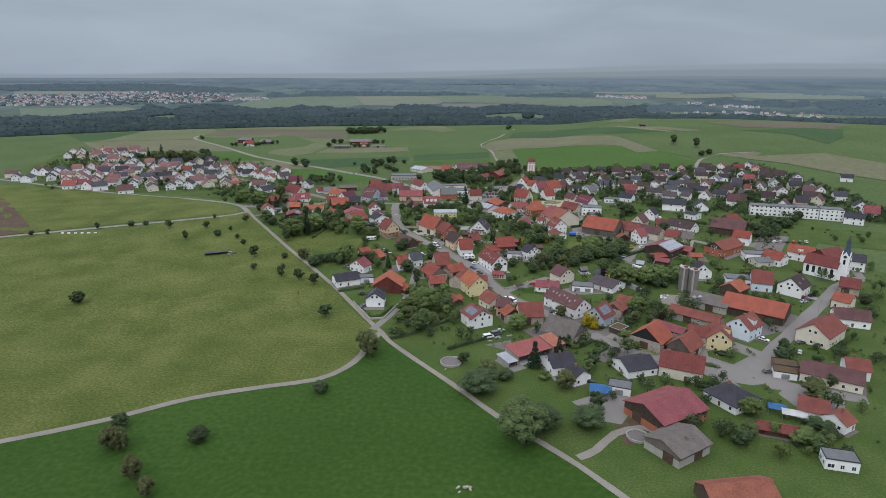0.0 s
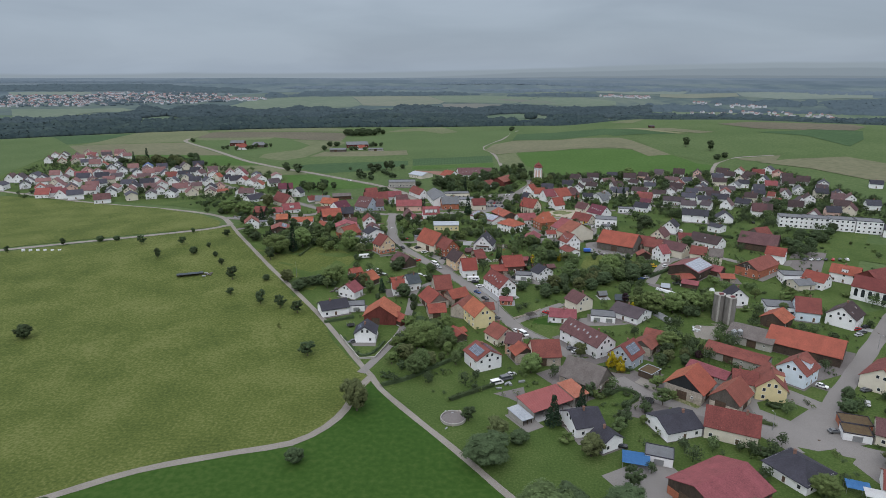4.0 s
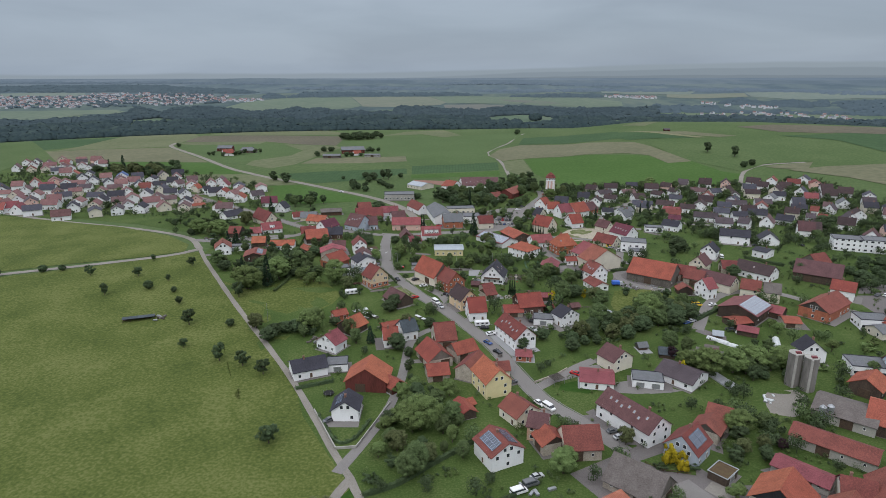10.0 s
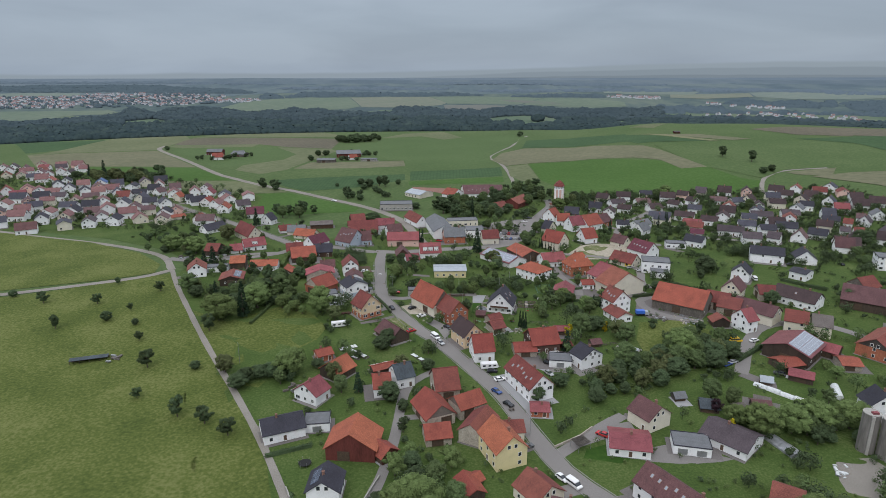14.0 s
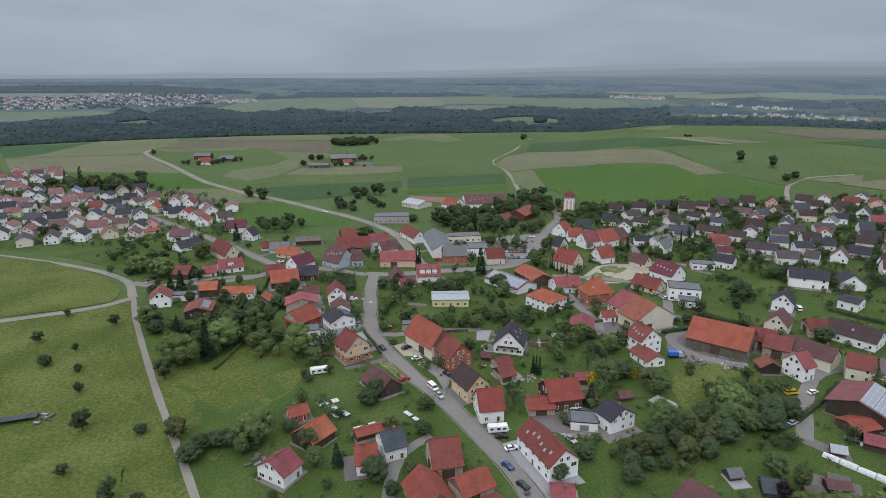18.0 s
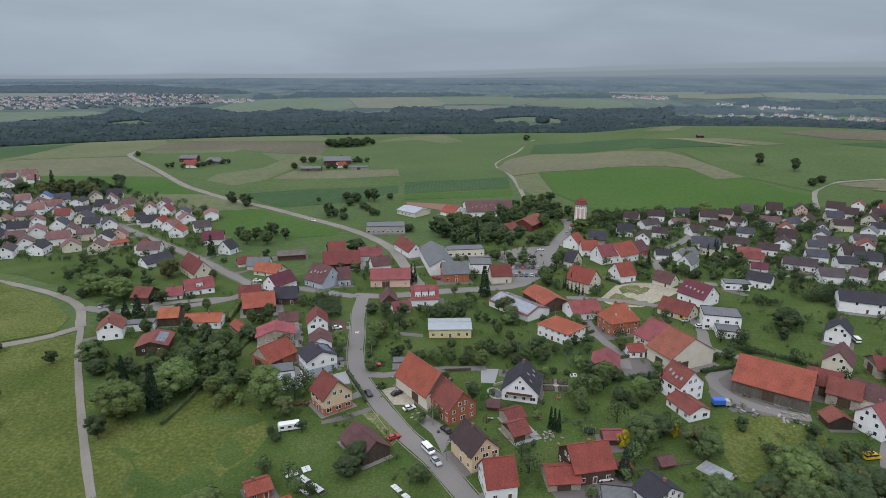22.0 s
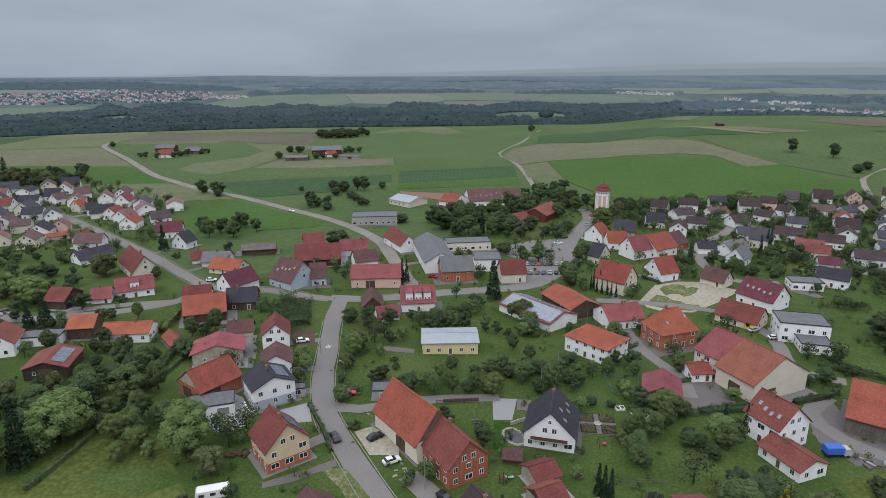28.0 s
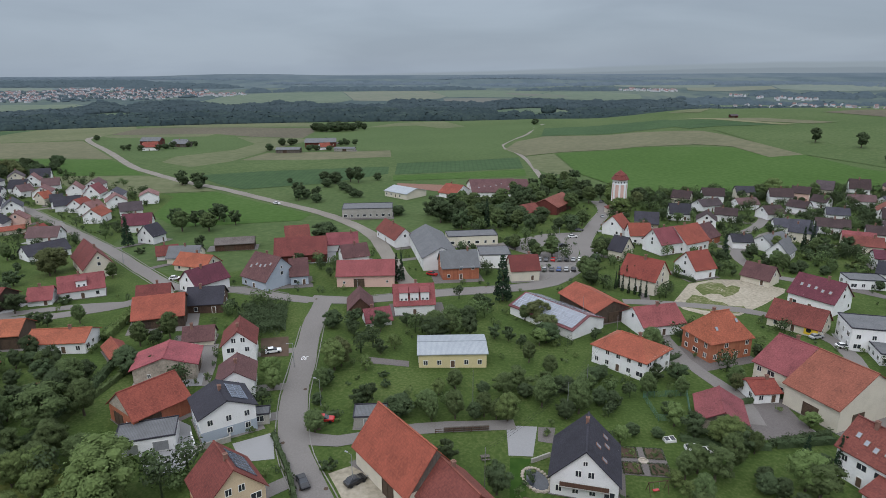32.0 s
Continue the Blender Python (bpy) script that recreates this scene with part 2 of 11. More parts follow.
TRUNK = surface("bark", ((0.05, 0.04, 0.03), (0.11, 0.09, 0.07)), 2.0, 0.95, 0.4, stretch=(1, 1, 0.3))


def foliage(name, c):
    m = surface(name, (shade(c, 0.72), c, shade(c, 1.25)), 0.5, 0.85, 0, 6, spread=0.20, mottle=0.5, spec=0.05)
    n, l = m.node_tree.nodes, m.node_tree.links
    b = n["Principled BSDF"]
    geo, hsv, mr = n.new("ShaderNodeNewGeometry"), n.new("ShaderNodeHueSaturation"), n.new("ShaderNodeMapRange")
    mr.inputs["To Min"].default_value, mr.inputs["To Max"].default_value = 0.86, 1.14
    l.new(geo.outputs["Random Per Island"], mr.inputs[0])
    l.new(mr.outputs[0], hsv.inputs["Value"])
    l.new(b.inputs["Base Color"].links[0].from_socket, hsv.inputs["Color"])
    l.new(hsv.outputs[0], b.inputs["Base Color"])
    return m


LEAF = {
    "dark": foliage("leaves_dark_green", (0.054, 0.077, 0.038)),
    "mid": foliage("leaves_green", (0.076, 0.106, 0.044)),
    "light": foliage("leaves_light_green", (0.104, 0.144, 0.052)),
    "olive": foliage("leaves_olive", (0.082, 0.096, 0.042)),
    "purple": foliage("leaves_dark_purple", (0.034, 0.020, 0.024)),
    "yellow": foliage("leaves_yellow", (0.36, 0.30, 0.02)),
    "conifer": foliage("needles_dark", (0.024, 0.043, 0.025)),
    # distant woods: haze blue is put into the leaf colours, stronger farther out
    "far": surface("far_wood_leaves_hazed", ((0.026, 0.040, 0.046), (0.034, 0.051, 0.053), (0.048, 0.068, 0.062)), 0.014, 0.9, 0, 9, space="World", spec=0.0),
    "farmid": surface("valley_wood_leaves_hazed", ((0.030, 0.045, 0.051), (0.040, 0.058, 0.061), (0.058, 0.080, 0.072)), 0.02, 0.9, 0, 7, space="World", spec=0.0),
    "farback": surface("far_side_leaves_hazed", ((0.038, 0.055, 0.064), (0.050, 0.069, 0.077), (0.066, 0.088, 0.090)), 0.018, 0.9, 0, 7, space="World", spec=0.0),
    "blue": surface("far_belt_leaves_hazed", ((0.062, 0.085, 0.100), (0.078, 0.105, 0.118)), 0.02, 0.9, 0, 5, space="World", spec=0.0),
    "hazier": surface("farthest_leaves_hazed", ((0.092, 0.120, 0.145), (0.110, 0.140, 0.163)), 0.02, 0.9, 0, 5, space="World", spec=0.0),
}


def meadow(name, a, b, c, scale=0.045, fine=14.0, bump=0.5, rows=None, tight=0.13):
    return surface(name, (a, b, c), scale, 0.95, bump, fine, space="World", mottle=0.6, spec=0.1, tight=tight, pattern=rows)


FIELD = {
    "grass": meadow("grass_garden", (0.035, 0.061, 0.016), (0.054, 0.086, 0.022), (0.092, 0.116, 0.040), 0.05, 30, 0.35, tight=0.16),
    "pasture": meadow("grass_pale_fields", (0.054, 0.088, 0.030), (0.066, 0.100, 0.036), (0.084, 0.116, 0.047), 0.012, 30),
    "lush": meadow("grass_lush_meadow", (0.022, 0.056, 0.009), (0.031, 0.068, 0.012), (0.048, 0.085, 0.019), 0.013, 40, 0.12, tight=0.17),
    "mead": meadow("grass_rough_pasture", (0.046, 0.066, 0.016), (0.079, 0.100, 0.025), (0.126, 0.138, 0.048), 0.045, 22, 0.5, tight=0.15),
    "crop": meadow("field_green_crop", (0.058, 0.092, 0.033), (0.067, 0.104, 0.038), (0.080, 0.116, 0.046), 0.01, 40, 0.2),
    "fresh": meadow("field_fresh_green", (0.042, 0.086, 0.018), (0.050, 0.098, 0.022), (0.062, 0.110, 0.030), 0.012, 30, 0.2),
    "dark": meadow("field_dark_crop", (0.036, 0.070, 0.030), (0.044, 0.082, 0.034), (0.052, 0.092, 0.040), 0.012, rows=("wavex", 0.09, 0.3, 0.88)),
    "hay": meadow("field_mown_hay", (0.090, 0.108, 0.054), (0.112, 0.126, 0.066), (0.132, 0.142, 0.078), 0.012, rows=("wavey", 0.06, 0.4, 0.92)),
    "hayb": meadow("field_tan_stubble", (0.108, 0.112, 0.066), (0.128, 0.128, 0.078), (0.15, 0.146, 0.09), 0.012, rows=("wavey", 0.05, 0.4, 0.90)),
    "hayd": meadow("field_brown_stubble", (0.088, 0.082, 0.060), (0.108, 0.098, 0.070), (0.128, 0.114, 0.082), 0.012, rows=("wavex", 0.06, 0.4, 0.90)),
    "pale": meadow("field_pale_cereal", (0.140, 0.148, 0.080), (0.162, 0.165, 0.092), (0.185, 0.182, 0.104), 0.012, rows=("wavex", 0.05, 0.3, 0.92)),
    # faint kinds: crop and soil colours greyed by haze painted into them
    "faint": meadow("field_far_grass_hazed", (0.094, 0.126, 0.094), (0.106, 0.138, 0.102), (0.122, 0.150, 0.112), 0.004, 12, 0),
    "faintest": meadow("field_farthest_grass_hazed", (0.118, 0.148, 0.130), (0.130, 0.160, 0.138), (0.146, 0.172, 0.148), 0.004, 12, 0),
    "fainthay": meadow("field_far_stubble_hazed", (0.122, 0.142, 0.110), (0.136, 0.152, 0.118), (0.150, 0.160, 0.126), 0.004, 12, 0),
    "faintsoil": meadow("field_far_soil_hazed", (0.108, 0.116, 0.104), (0.116, 0.122, 0.110), (0.126, 0.130, 0.116), 0.004, 12, 0),
    "soil": meadow("field_bare_soil", (0.072, 0.050, 0.038), (0.086, 0.060, 0.045), (0.10, 0.07, 0.052), 0.02, rows=("wavex", 0.1, 0.3, 0.9)),
    "sand": meadow("ground_pale_gravel", (0.24, 0.215, 0.165), (0.32, 0.29, 0.23), (0.38, 0.345, 0.28), 0.08, 12, 0.2),
    "weeds": meadow("ground_weedy_gravel", (0.075, 0.100, 0.030), (0.11, 0.125, 0.05), (0.24, 0.22, 0.15), 0.09, 12, 0.3),
    "gravelp": meadow("ground_grey_gravel", (0.110, 0.099, 0.096), (0.140, 0.127, 0.123), (0.174, 0.158, 0.152), 0.07, 60, 0.08, tight=0.17),
    "plaza": meadow("ground_pale_paving", (0.24, 0.242, 0.245), (0.268, 0.27, 0.273), (0.295, 0.297, 0.30), 0.1, 40, 0.05, tight=0.2),
    "clay": meadow("sports_court_clay", (0.17, 0.10, 0.08), (0.20, 0.115, 0.09), (0.22, 0.13, 0.105), 0.1, 6, 0.1),
    "asphalt": meadow("road_asphalt", (0.162, 0.152, 0.144), (0.182, 0.171, 0.162), (0.202, 0.190, 0.180), 0.08, 40, 0.05),
    "gravel": meadow("lane_worn_asphalt", (0.172, 0.158, 0.138), (0.207, 0.191, 0.168), (0.242, 0.224, 0.198), 0.1, 30, 0.08),
}


# ---- helpers for meshes ----
def smooth(a):
    a = min(1.0, max(0.0, a))
    return a * a * (3 - 2 * a)


def level(x, y):
    """Height of the village ground."""
    return 3.0 * smooth((y - 285) / 140) + 4.5 * math.exp(-((x + 148) ** 2 + (y - 455) ** 2) / (2 * 80.0 ** 2))


def mesh_of(bm, name, *mats):
    me = bpy.data.meshes.new(name)
    bm.normal_update()
    bm.to_mesh(me)
    bm.free()
    for m in mats:
        me.materials.append(m)
    return me


def part(name, me, parent, m=None, label=""):
    """Links a mesh, or a bmesh turned into one before, as one part under its thing."""
    ob = new(name, me)
    ob.parent = parent
    if m is not None:
        ob.matrix_local = m
    if label:
        ob["label"] = label
    return ob


def box(bm, x0, x1, y0, y1, z0, z1, mi=0):
    vs = [bm.verts.new(p) for p in ((x0, y0, z0), (x1, y0, z0), (x1, y1, z0), (x0, y1, z0), (x0, y0, z1), (x1, y0, z1), (x1, y1, z1), (x0, y1, z1))]
    for f in ((0, 3, 2, 1), (4, 5, 6, 7), (0, 1, 5, 4), (1, 2, 6, 5), (2, 3, 7, 6), (3, 0, 4, 7)):
        bm.faces.new([vs[i] for i in f]).material_index = mi
    return vs


def box_mesh(name, mat, *size):
    bm = bmesh.new()
    box(bm, *size)
    return mesh_of(bm, name, mat)


def drape(bm, lift, step=18.0):
    """Cuts a flat mesh along a grid and lays it on the ground."""
    xs, ys = [v.co.x for v in bm.verts], [v.co.y for v in bm.verts]
    for axis, lo, hi in ((0, min(xs), max(xs)), (1, min(ys), max(ys))):
        span = max(step, (hi - lo) / 45)
        for i in range(1, int((hi - lo) / span) + 1):
            at = [0, 0, 0]
            at[axis] = lo + i * span
            normal = [0, 0, 0]
            normal[axis] = 1
            bmesh.ops.bisect_plane(bm, geom=bm.verts[:] + bm.edges[:] + bm.faces[:], plane_co=at, plane_no=normal)
    for v in bm.verts:
        v.co.z = terrain(v.co.x, v.co.y) + lift


def area(name, kind, lift, *pts, moved=True):
    bm = bmesh.new()
    pts = [lies(x, y) for x, y in pts] if moved else pts
    bm.faces.new([bm.verts.new((x, y, 0)) for x, y in pts])
    bmesh.ops.triangulate(bm, faces=bm.faces[:])
    far_off = math.hypot(sum(p[0] for p in pts) / len(pts), sum(p[1] for p in pts) / len(pts)) > 700
    drape(bm, lift + ((0.2 if sum(p[0] for p in pts) / len(pts) > 150 else 0.05) if far_off else 0.0))
    for f in bm.faces:
        if f.normal.z < 0:
            f.normal_flip()
    return tagged(new(name, mesh_of(bm, name, FIELD[kind])), kind="structure")


def spline(pts, step=6.0):
    out = []
    p = [Vector(q) for q in pts]
    p = [p[0] * 2 - p[1]] + p + [p[-1] * 2 - p[-2]]
    for i in range(1, len(p) - 2):
        n = max(2, int((p[i + 1] - p[i]).length / step))
        for k in range(n):
            t = k / n
            out.append(0.5 * (2 * p[i] + (p[i + 1] - p[i - 1]) * t + (2 * p[i - 1] - 5 * p[i] + 4 * p[i + 1] - p[i + 2]) * t * t + (3 * p[i] - p[i - 1] - 3 * p[i + 1] + p[i + 2]) * t ** 3))
    out.append(p[-2])
    return out


ROADS, PLOTS, STREETS = [], [], {}


def ribbon(name, mat, width, lift, pts, kind="structure", thick=0.0):
    line = spline([lies(*p) for p in pts])
    STREETS[name] = (pts, width)
    ROADS.extend((q.x, q.y, width / 2) for q in line)
    bm, prev = bmesh.new(), None
    for i, q in enumerate(line):
        d = (line[min(i + 1, len(line) - 1)] - line[max(i - 1, 0)]).normalized()
        side = Vector((-d.y, d.x)) * (width / 2 * (1 + 0.06 * math.sin(i * 1.7)))
        row = [bm.verts.new((c.x, c.y, terrain(c.x, c.y) + lift)) for c in (q + side, q, q - side)]
        if prev:
            bm.faces.new((prev[0], prev[1], row[1], row[0]))
            bm.faces.new((prev[1], prev[2], row[2], row[1]))
        prev = row
    for f in bm.faces:
        if f.normal.z < 0:
            f.normal_flip()
    bm.normal_update()
    for f in bm.faces:
        if f.normal.z < 0:
            f.normal_flip()
    return tagged(new(name, mesh_of(bm, name, mat)), kind=kind)


# ---- the land: one sheet to the horizon ----
CREST = ((-1.2, 7.6), (-0.53, 7.6), (-0.01, 6.3), (0.16, 11.5), (0.308, 29.0), (0.44, 32.5), (1.2, 30.0))


def crest(a):
    """Height of the long swell of fields before the valley, by bearing."""
    for (a0, h0), (a1, h1) in zip(CREST, CREST[1:]):
        if a < a1:
            return h0 + (h1 - h0) * smooth((a - a0) / (a1 - a0))
    return CREST[-1][1]


STRETCH_R = np.arange(0.0, 8000.0, 10.0)


def stretch_of(r):
    """By how much the country behind the village lies farther out than its first survey."""
    return 1 + 0.1 * smooth((r - 600) / 400) * (1 - smooth((r - 2200) / 1300))


STRETCHED = STRETCH_R * np.array([stretch_of(r) for r in STRETCH_R])
SURVEY = (0.0, 165.0, 113.5)


def lies(x, y):
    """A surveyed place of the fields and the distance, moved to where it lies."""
    k = stretch_of(math.hypot(x - SURVEY[0], y - SURVEY[1]))
    return SURVEY[0] + (x - SURVEY[0]) * k, SURVEY[1] + (y - SURVEY[1]) * k


def terrain(x, y):
    """Village ground, then fields, a wooded valley and rolling country that rises to the far hills."""
    r2 = math.hypot(x - SURVEY[0], y - SURVEY[1])
    if r2 < 600:
        return survey(x, y)
    r = float(np.interp(r2, STRETCHED, STRETCH_R))
    k = r2 / r
    return SURVEY[2] + (survey(SURVEY[0] + (x - SURVEY[0]) / k, SURVEY[1] + (y - SURVEY[1]) / k) - SURVEY[2]) * k


def survey(x, y):
    z = level(x, y)
    d = math.hypot(x, y - 60)
    if d > 600:
        a = math.atan2(x, y - 60)
        z += crest(a) * (smooth((d - 600) / 480) if d < 1080 else math.exp(-((d - 1080) / 190) ** 2))
        z -= 14 * smooth((d - 1150) / 250) * (1 - smooth((d - 1900) / 500))
        if d > 2000:
            z += 42 * smooth((d - 2000) / 2400)
            z += 7 * math.exp(-((d - 3250) / 150) ** 2) * (1 + math.sin(a * 9 + 1.0) + 0.5 * math.sin(a * 23)) + 9 * math.exp(-((d - 3900) / 170) ** 2) * (1 + math.sin(a * 7 + 3.6) + 0.5 * math.sin(a * 19 + 1))
    return z


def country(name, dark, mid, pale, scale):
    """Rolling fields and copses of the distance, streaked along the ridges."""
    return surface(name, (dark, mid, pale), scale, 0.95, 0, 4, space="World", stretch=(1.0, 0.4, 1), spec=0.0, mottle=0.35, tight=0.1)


# bands by distance: haze is put into the ground colours, bluer each time
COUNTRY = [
    country("valley_fields_hazed", (0.080, 0.112, 0.082), (0.098, 0.132, 0.094), (0.118, 0.146, 0.106), 0.004),
    country("far_fields_hazed", (0.070, 0.096, 0.102), (0.092, 0.120, 0.114), (0.120, 0.146, 0.126), 0.0045),
    country("farther_fields_hazed", (0.082, 0.110, 0.128), (0.100, 0.130, 0.142), (0.122, 0.152, 0.154), 0.004),
    country("low_hills_hazed", (0.094, 0.122, 0.142), (0.108, 0.137, 0.156), (0.122, 0.150, 0.166), 0.003),
    country("far_hills_hazed", (0.110, 0.140, 0.166), (0.120, 0.150, 0.176), (0.132, 0.162, 0.186), 0.002),
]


def land():
    ys = list(np.arange(-160, 760, 20)) + list(np.arange(760, 1500, 20)) + list(np.arange(1500, 4960, 45))
    xs = np.concatenate([-np.geomspace(720, 4950, 50)[::-1], np.arange(-700, 720, 20), np.geomspace(720, 4950, 50)])
    verts = [(float(x), float(y), terrain(x, y) - (0.1 if abs(x) < 700 and y < 760 else 0)) for y in ys for x in xs]
    n = len(xs)
    faces = [(j * n + i, j * n + i + 1, (j + 1) * n + i + 1, (j + 1) * n + i) for j in range(len(ys) - 1) for i in range(n - 1)]
    me = bpy.data.meshes.new("ground")
    me.from_pydata(verts, [], faces)
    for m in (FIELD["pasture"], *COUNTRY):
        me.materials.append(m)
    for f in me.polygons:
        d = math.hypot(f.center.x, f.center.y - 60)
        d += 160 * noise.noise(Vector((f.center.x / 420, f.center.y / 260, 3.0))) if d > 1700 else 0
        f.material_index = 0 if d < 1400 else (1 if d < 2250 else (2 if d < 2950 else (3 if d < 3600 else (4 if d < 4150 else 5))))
        f.use_smooth = True
    return tagged(new("ground", me), "grassy ground of village, fields and distant hills", "ground", kind="structure")


land()


# ---- houses ----
def plate(bm, xs, zs, holes, y0, y1, mi=0):
    """A flat board, cut into cells along xs and zs, with some of the cells left open: one connected piece."""
    nx, nz = len(xs), len(zs)
    front = [[bm.verts.new((x, y0, z)) for z in zs] for x in xs]
    rear = [[bm.verts.new((x, y1, z)) for z in zs] for x in xs]
    solid = {(i, j) for i in range(nx - 1) for j in range(nz - 1)} - set(holes)
    for i, j in solid:
        bm.faces.new((front[i][j], front[i + 1][j], front[i + 1][j + 1], front[i][j + 1])).material_index = mi
        for di, dj, p, q in ((0, -1, (i, j), (i + 1, j)), (0, 1, (i + 1, j + 1), (i, j + 1)), (-1, 0, (i, j + 1), (i, j)), (1, 0, (i + 1, j), (i + 1, j + 1))):
            if (i + di, j + dj) not in solid:
                bm.faces.new((front[p[0]][p[1]], rear[p[0]][p[1]], rear[q[0]][q[1]], front[q[0]][q[1]])).material_index = mi
    for v in [v for v in bm.verts if not v.link_faces]:
        bm.verts.remove(v)


def inset_box(bm, x0, x1, z0, z1, y0, y1, rim, deep):
    """A board with one sunk panel in its front."""
    o = [(x0, z0), (x1, z0), (x1, z1), (x0, z1)]
    i = [(x0 + rim, z0 + rim), (x1 - rim, z0 + rim), (x1 - rim, z1 - rim), (x0 + rim, z1 - rim)]
    rings = [[bm.verts.new((x, y, z)) for x, z in c] for y, c in ((y1, o), (y0, o), (y0, i), (y0 + deep, i))]
    for a, b in zip(rings, rings[1:]):
        for k in range(4):
            bm.faces.new((a[k], a[(k + 1) % 4], b[(k + 1) % 4], b[k]))
    bm.faces.new(rings[3]).material_index = 1


SKYGLASS = surface("skylight_glass", ((0.20, 0.22, 0.25), (0.26, 0.28, 0.31)), 0.5, 0.1, spec=0.6)


def window_mesh(w, h):
    f, bm = 0.09, bmesh.new()
    plate(bm, (-w / 2, -w / 2 + f, -f / 2, f / 2, w / 2 - f, w / 2), (0, f, h - f, h), ((1, 1), (3, 1)), -0.07, 0.02)
    me = mesh_of(bm, "window_frame", FRAME)
    pane = box_mesh("pane", GLASS, -w / 2 + 0.06, w / 2 - 0.06, -0.03, 0.015, 0.06, h - 0.06)
    bm = bmesh.new()
    inset_box(bm, -w / 2, w / 2, 0, h, -0.07, 0.02, 0.1, 0.03)
    return me, pane, mesh_of(bm, "window_simple", FRAME, GLASS)


WIN = {"n": window_mesh(1.15, 1.35), "s": window_mesh(0.85, 0.95), "w": window_mesh(1.9, 1.35), "t": window_mesh(1.0, 2.1)}
bm = bmesh.new()
inset_box(bm, -0.62, 0.62, 0, 2.17, -0.1, 0.02, 0.14, 0.04)
DOOR = mesh_of(bm, "door", FRAME, DOORM)
bm = bmesh.new()
plate(bm, (-1.85, -1.7, -0.05, 0.05, 1.7, 1.85), (0, 3.1, 3.3), ((1, 0), (3, 0)), -0.14, 0.02)
plate(bm, (-1.7, -0.05), (0, 3.1), (), -0.08, 0.02)
plate(bm, (0.05, 1.7), (0, 3.1), (), -0.08, 0.02)
bmesh.ops.remove_doubles(bm, verts=bm.verts[:], dist=0.001)
GATES = mesh_of(bm, "barn_gate", GATE)


def lathe(bm, profile, sides, mi=0, cap=True):
    rings = [[bm.verts.new((r * math.cos((i + 0.5) / sides * 2 * math.pi), r * math.sin((i + 0.5) / sides * 2 * math.pi), z)) for i in range(sides)] for r, z in profile]
    for a, b in zip(rings, rings[1:]):
        for i in range(sides):
            bm.faces.new((a[i], a[(i + 1) % sides], b[(i + 1) % sides], b[i])).material_index = mi
    if cap:
        bm.faces.new(rings[-1]).material_index = mi
        bm.faces.new(rings[0][::-1]).material_index = mi


bm = bmesh.new()
lathe(bm, ((0.45, -1.2), (0.45, 0.85), (0.56, 0.88), (0.56, 1.02), (0.3, 1.03), (0.3, 0.9)), 4)
CHIMNEY = mesh_of(bm, "chimney", CHIM)
bm = bmesh.new()
bmv = [bm.verts.new(p) for p in ((-0.45, -0.6, -0.05), (0.45, -0.6, -0.05), (0.45, 0.6, -0.05), (-0.45, 0.6, -0.05), (-0.45, -0.6, 0.12), (0.45, -0.6, 0.12), (0.45, 0.6, 0.12), (-0.45, 0.6, 0.12), (-0.36, -0.5, 0.12), (0.36, -0.5, 0.12), (0.36, 0.5, 0.12), (-0.36, 0.5, 0.12))]
for q in ((0, 1, 5, 4), (1, 2, 6, 5), (2, 3, 7, 6), (3, 0, 4, 7), (4, 5, 9, 8), (5, 6, 10, 9), (6, 7, 11, 10), (7, 4, 8, 11)):
    bm.faces.new([bmv[i] for i in q])
bm.faces.new(bmv[8:]).material_index = 1
SKYLIGHT = mesh_of(bm, "skylight", CHIM, SKYGLASS)

WORDS = {"red": "red tiled", "rust": "rust-coloured tiled", "orange": "orange tiled", "darkred": "dark red tiled", "redbrown": "red-brown tiled", "brown": "brown tiled", "darkbrown": "dark brown tiled", "purple": "purple-red tiled",
         "pinkred": "faded red", "slate": "slate-grey tiled", "dusk": "grey-brown tiled", "terra": "pale haze-tinted terracotta tiled", "umber": "pale haze-tinted brown tiled", "pinkorange": "faded orange", "pink": "pale red", "anth": "anthracite tiled", "grey": "grey sheet", "greybrown": "weathered grey-brown", "greengrey": "green-grey tiled",
         "metal": "pale metal", "blue": "blue tiled", "pvdark": "solar-panelled", "pvlight": "solar-panelled"}
WALLW = {"white": "white plastered", "cream": "cream plastered", "beige": "beige plastered", "yellow": "yellow plastered", "ochre": "ochre plastered", "pink": "pink plastered", "bluegrey": "blue-grey", "lightblue": "light blue",
         "stone": "old rough-plastered", "concrete": "grey concrete", "brick": "red brick", "bricklight": "half-brick half-plaster", "wood": "dark timber", "greywood": "grey timber", "brownwood": "brown timber",
         "redwood": "dark red timber", "blackwood": "black timber", "timber": "timber-clad"}
BARNS = ("wood", "greywood", "brownwood", "redwood", "blackwood", "concrete", "stone")


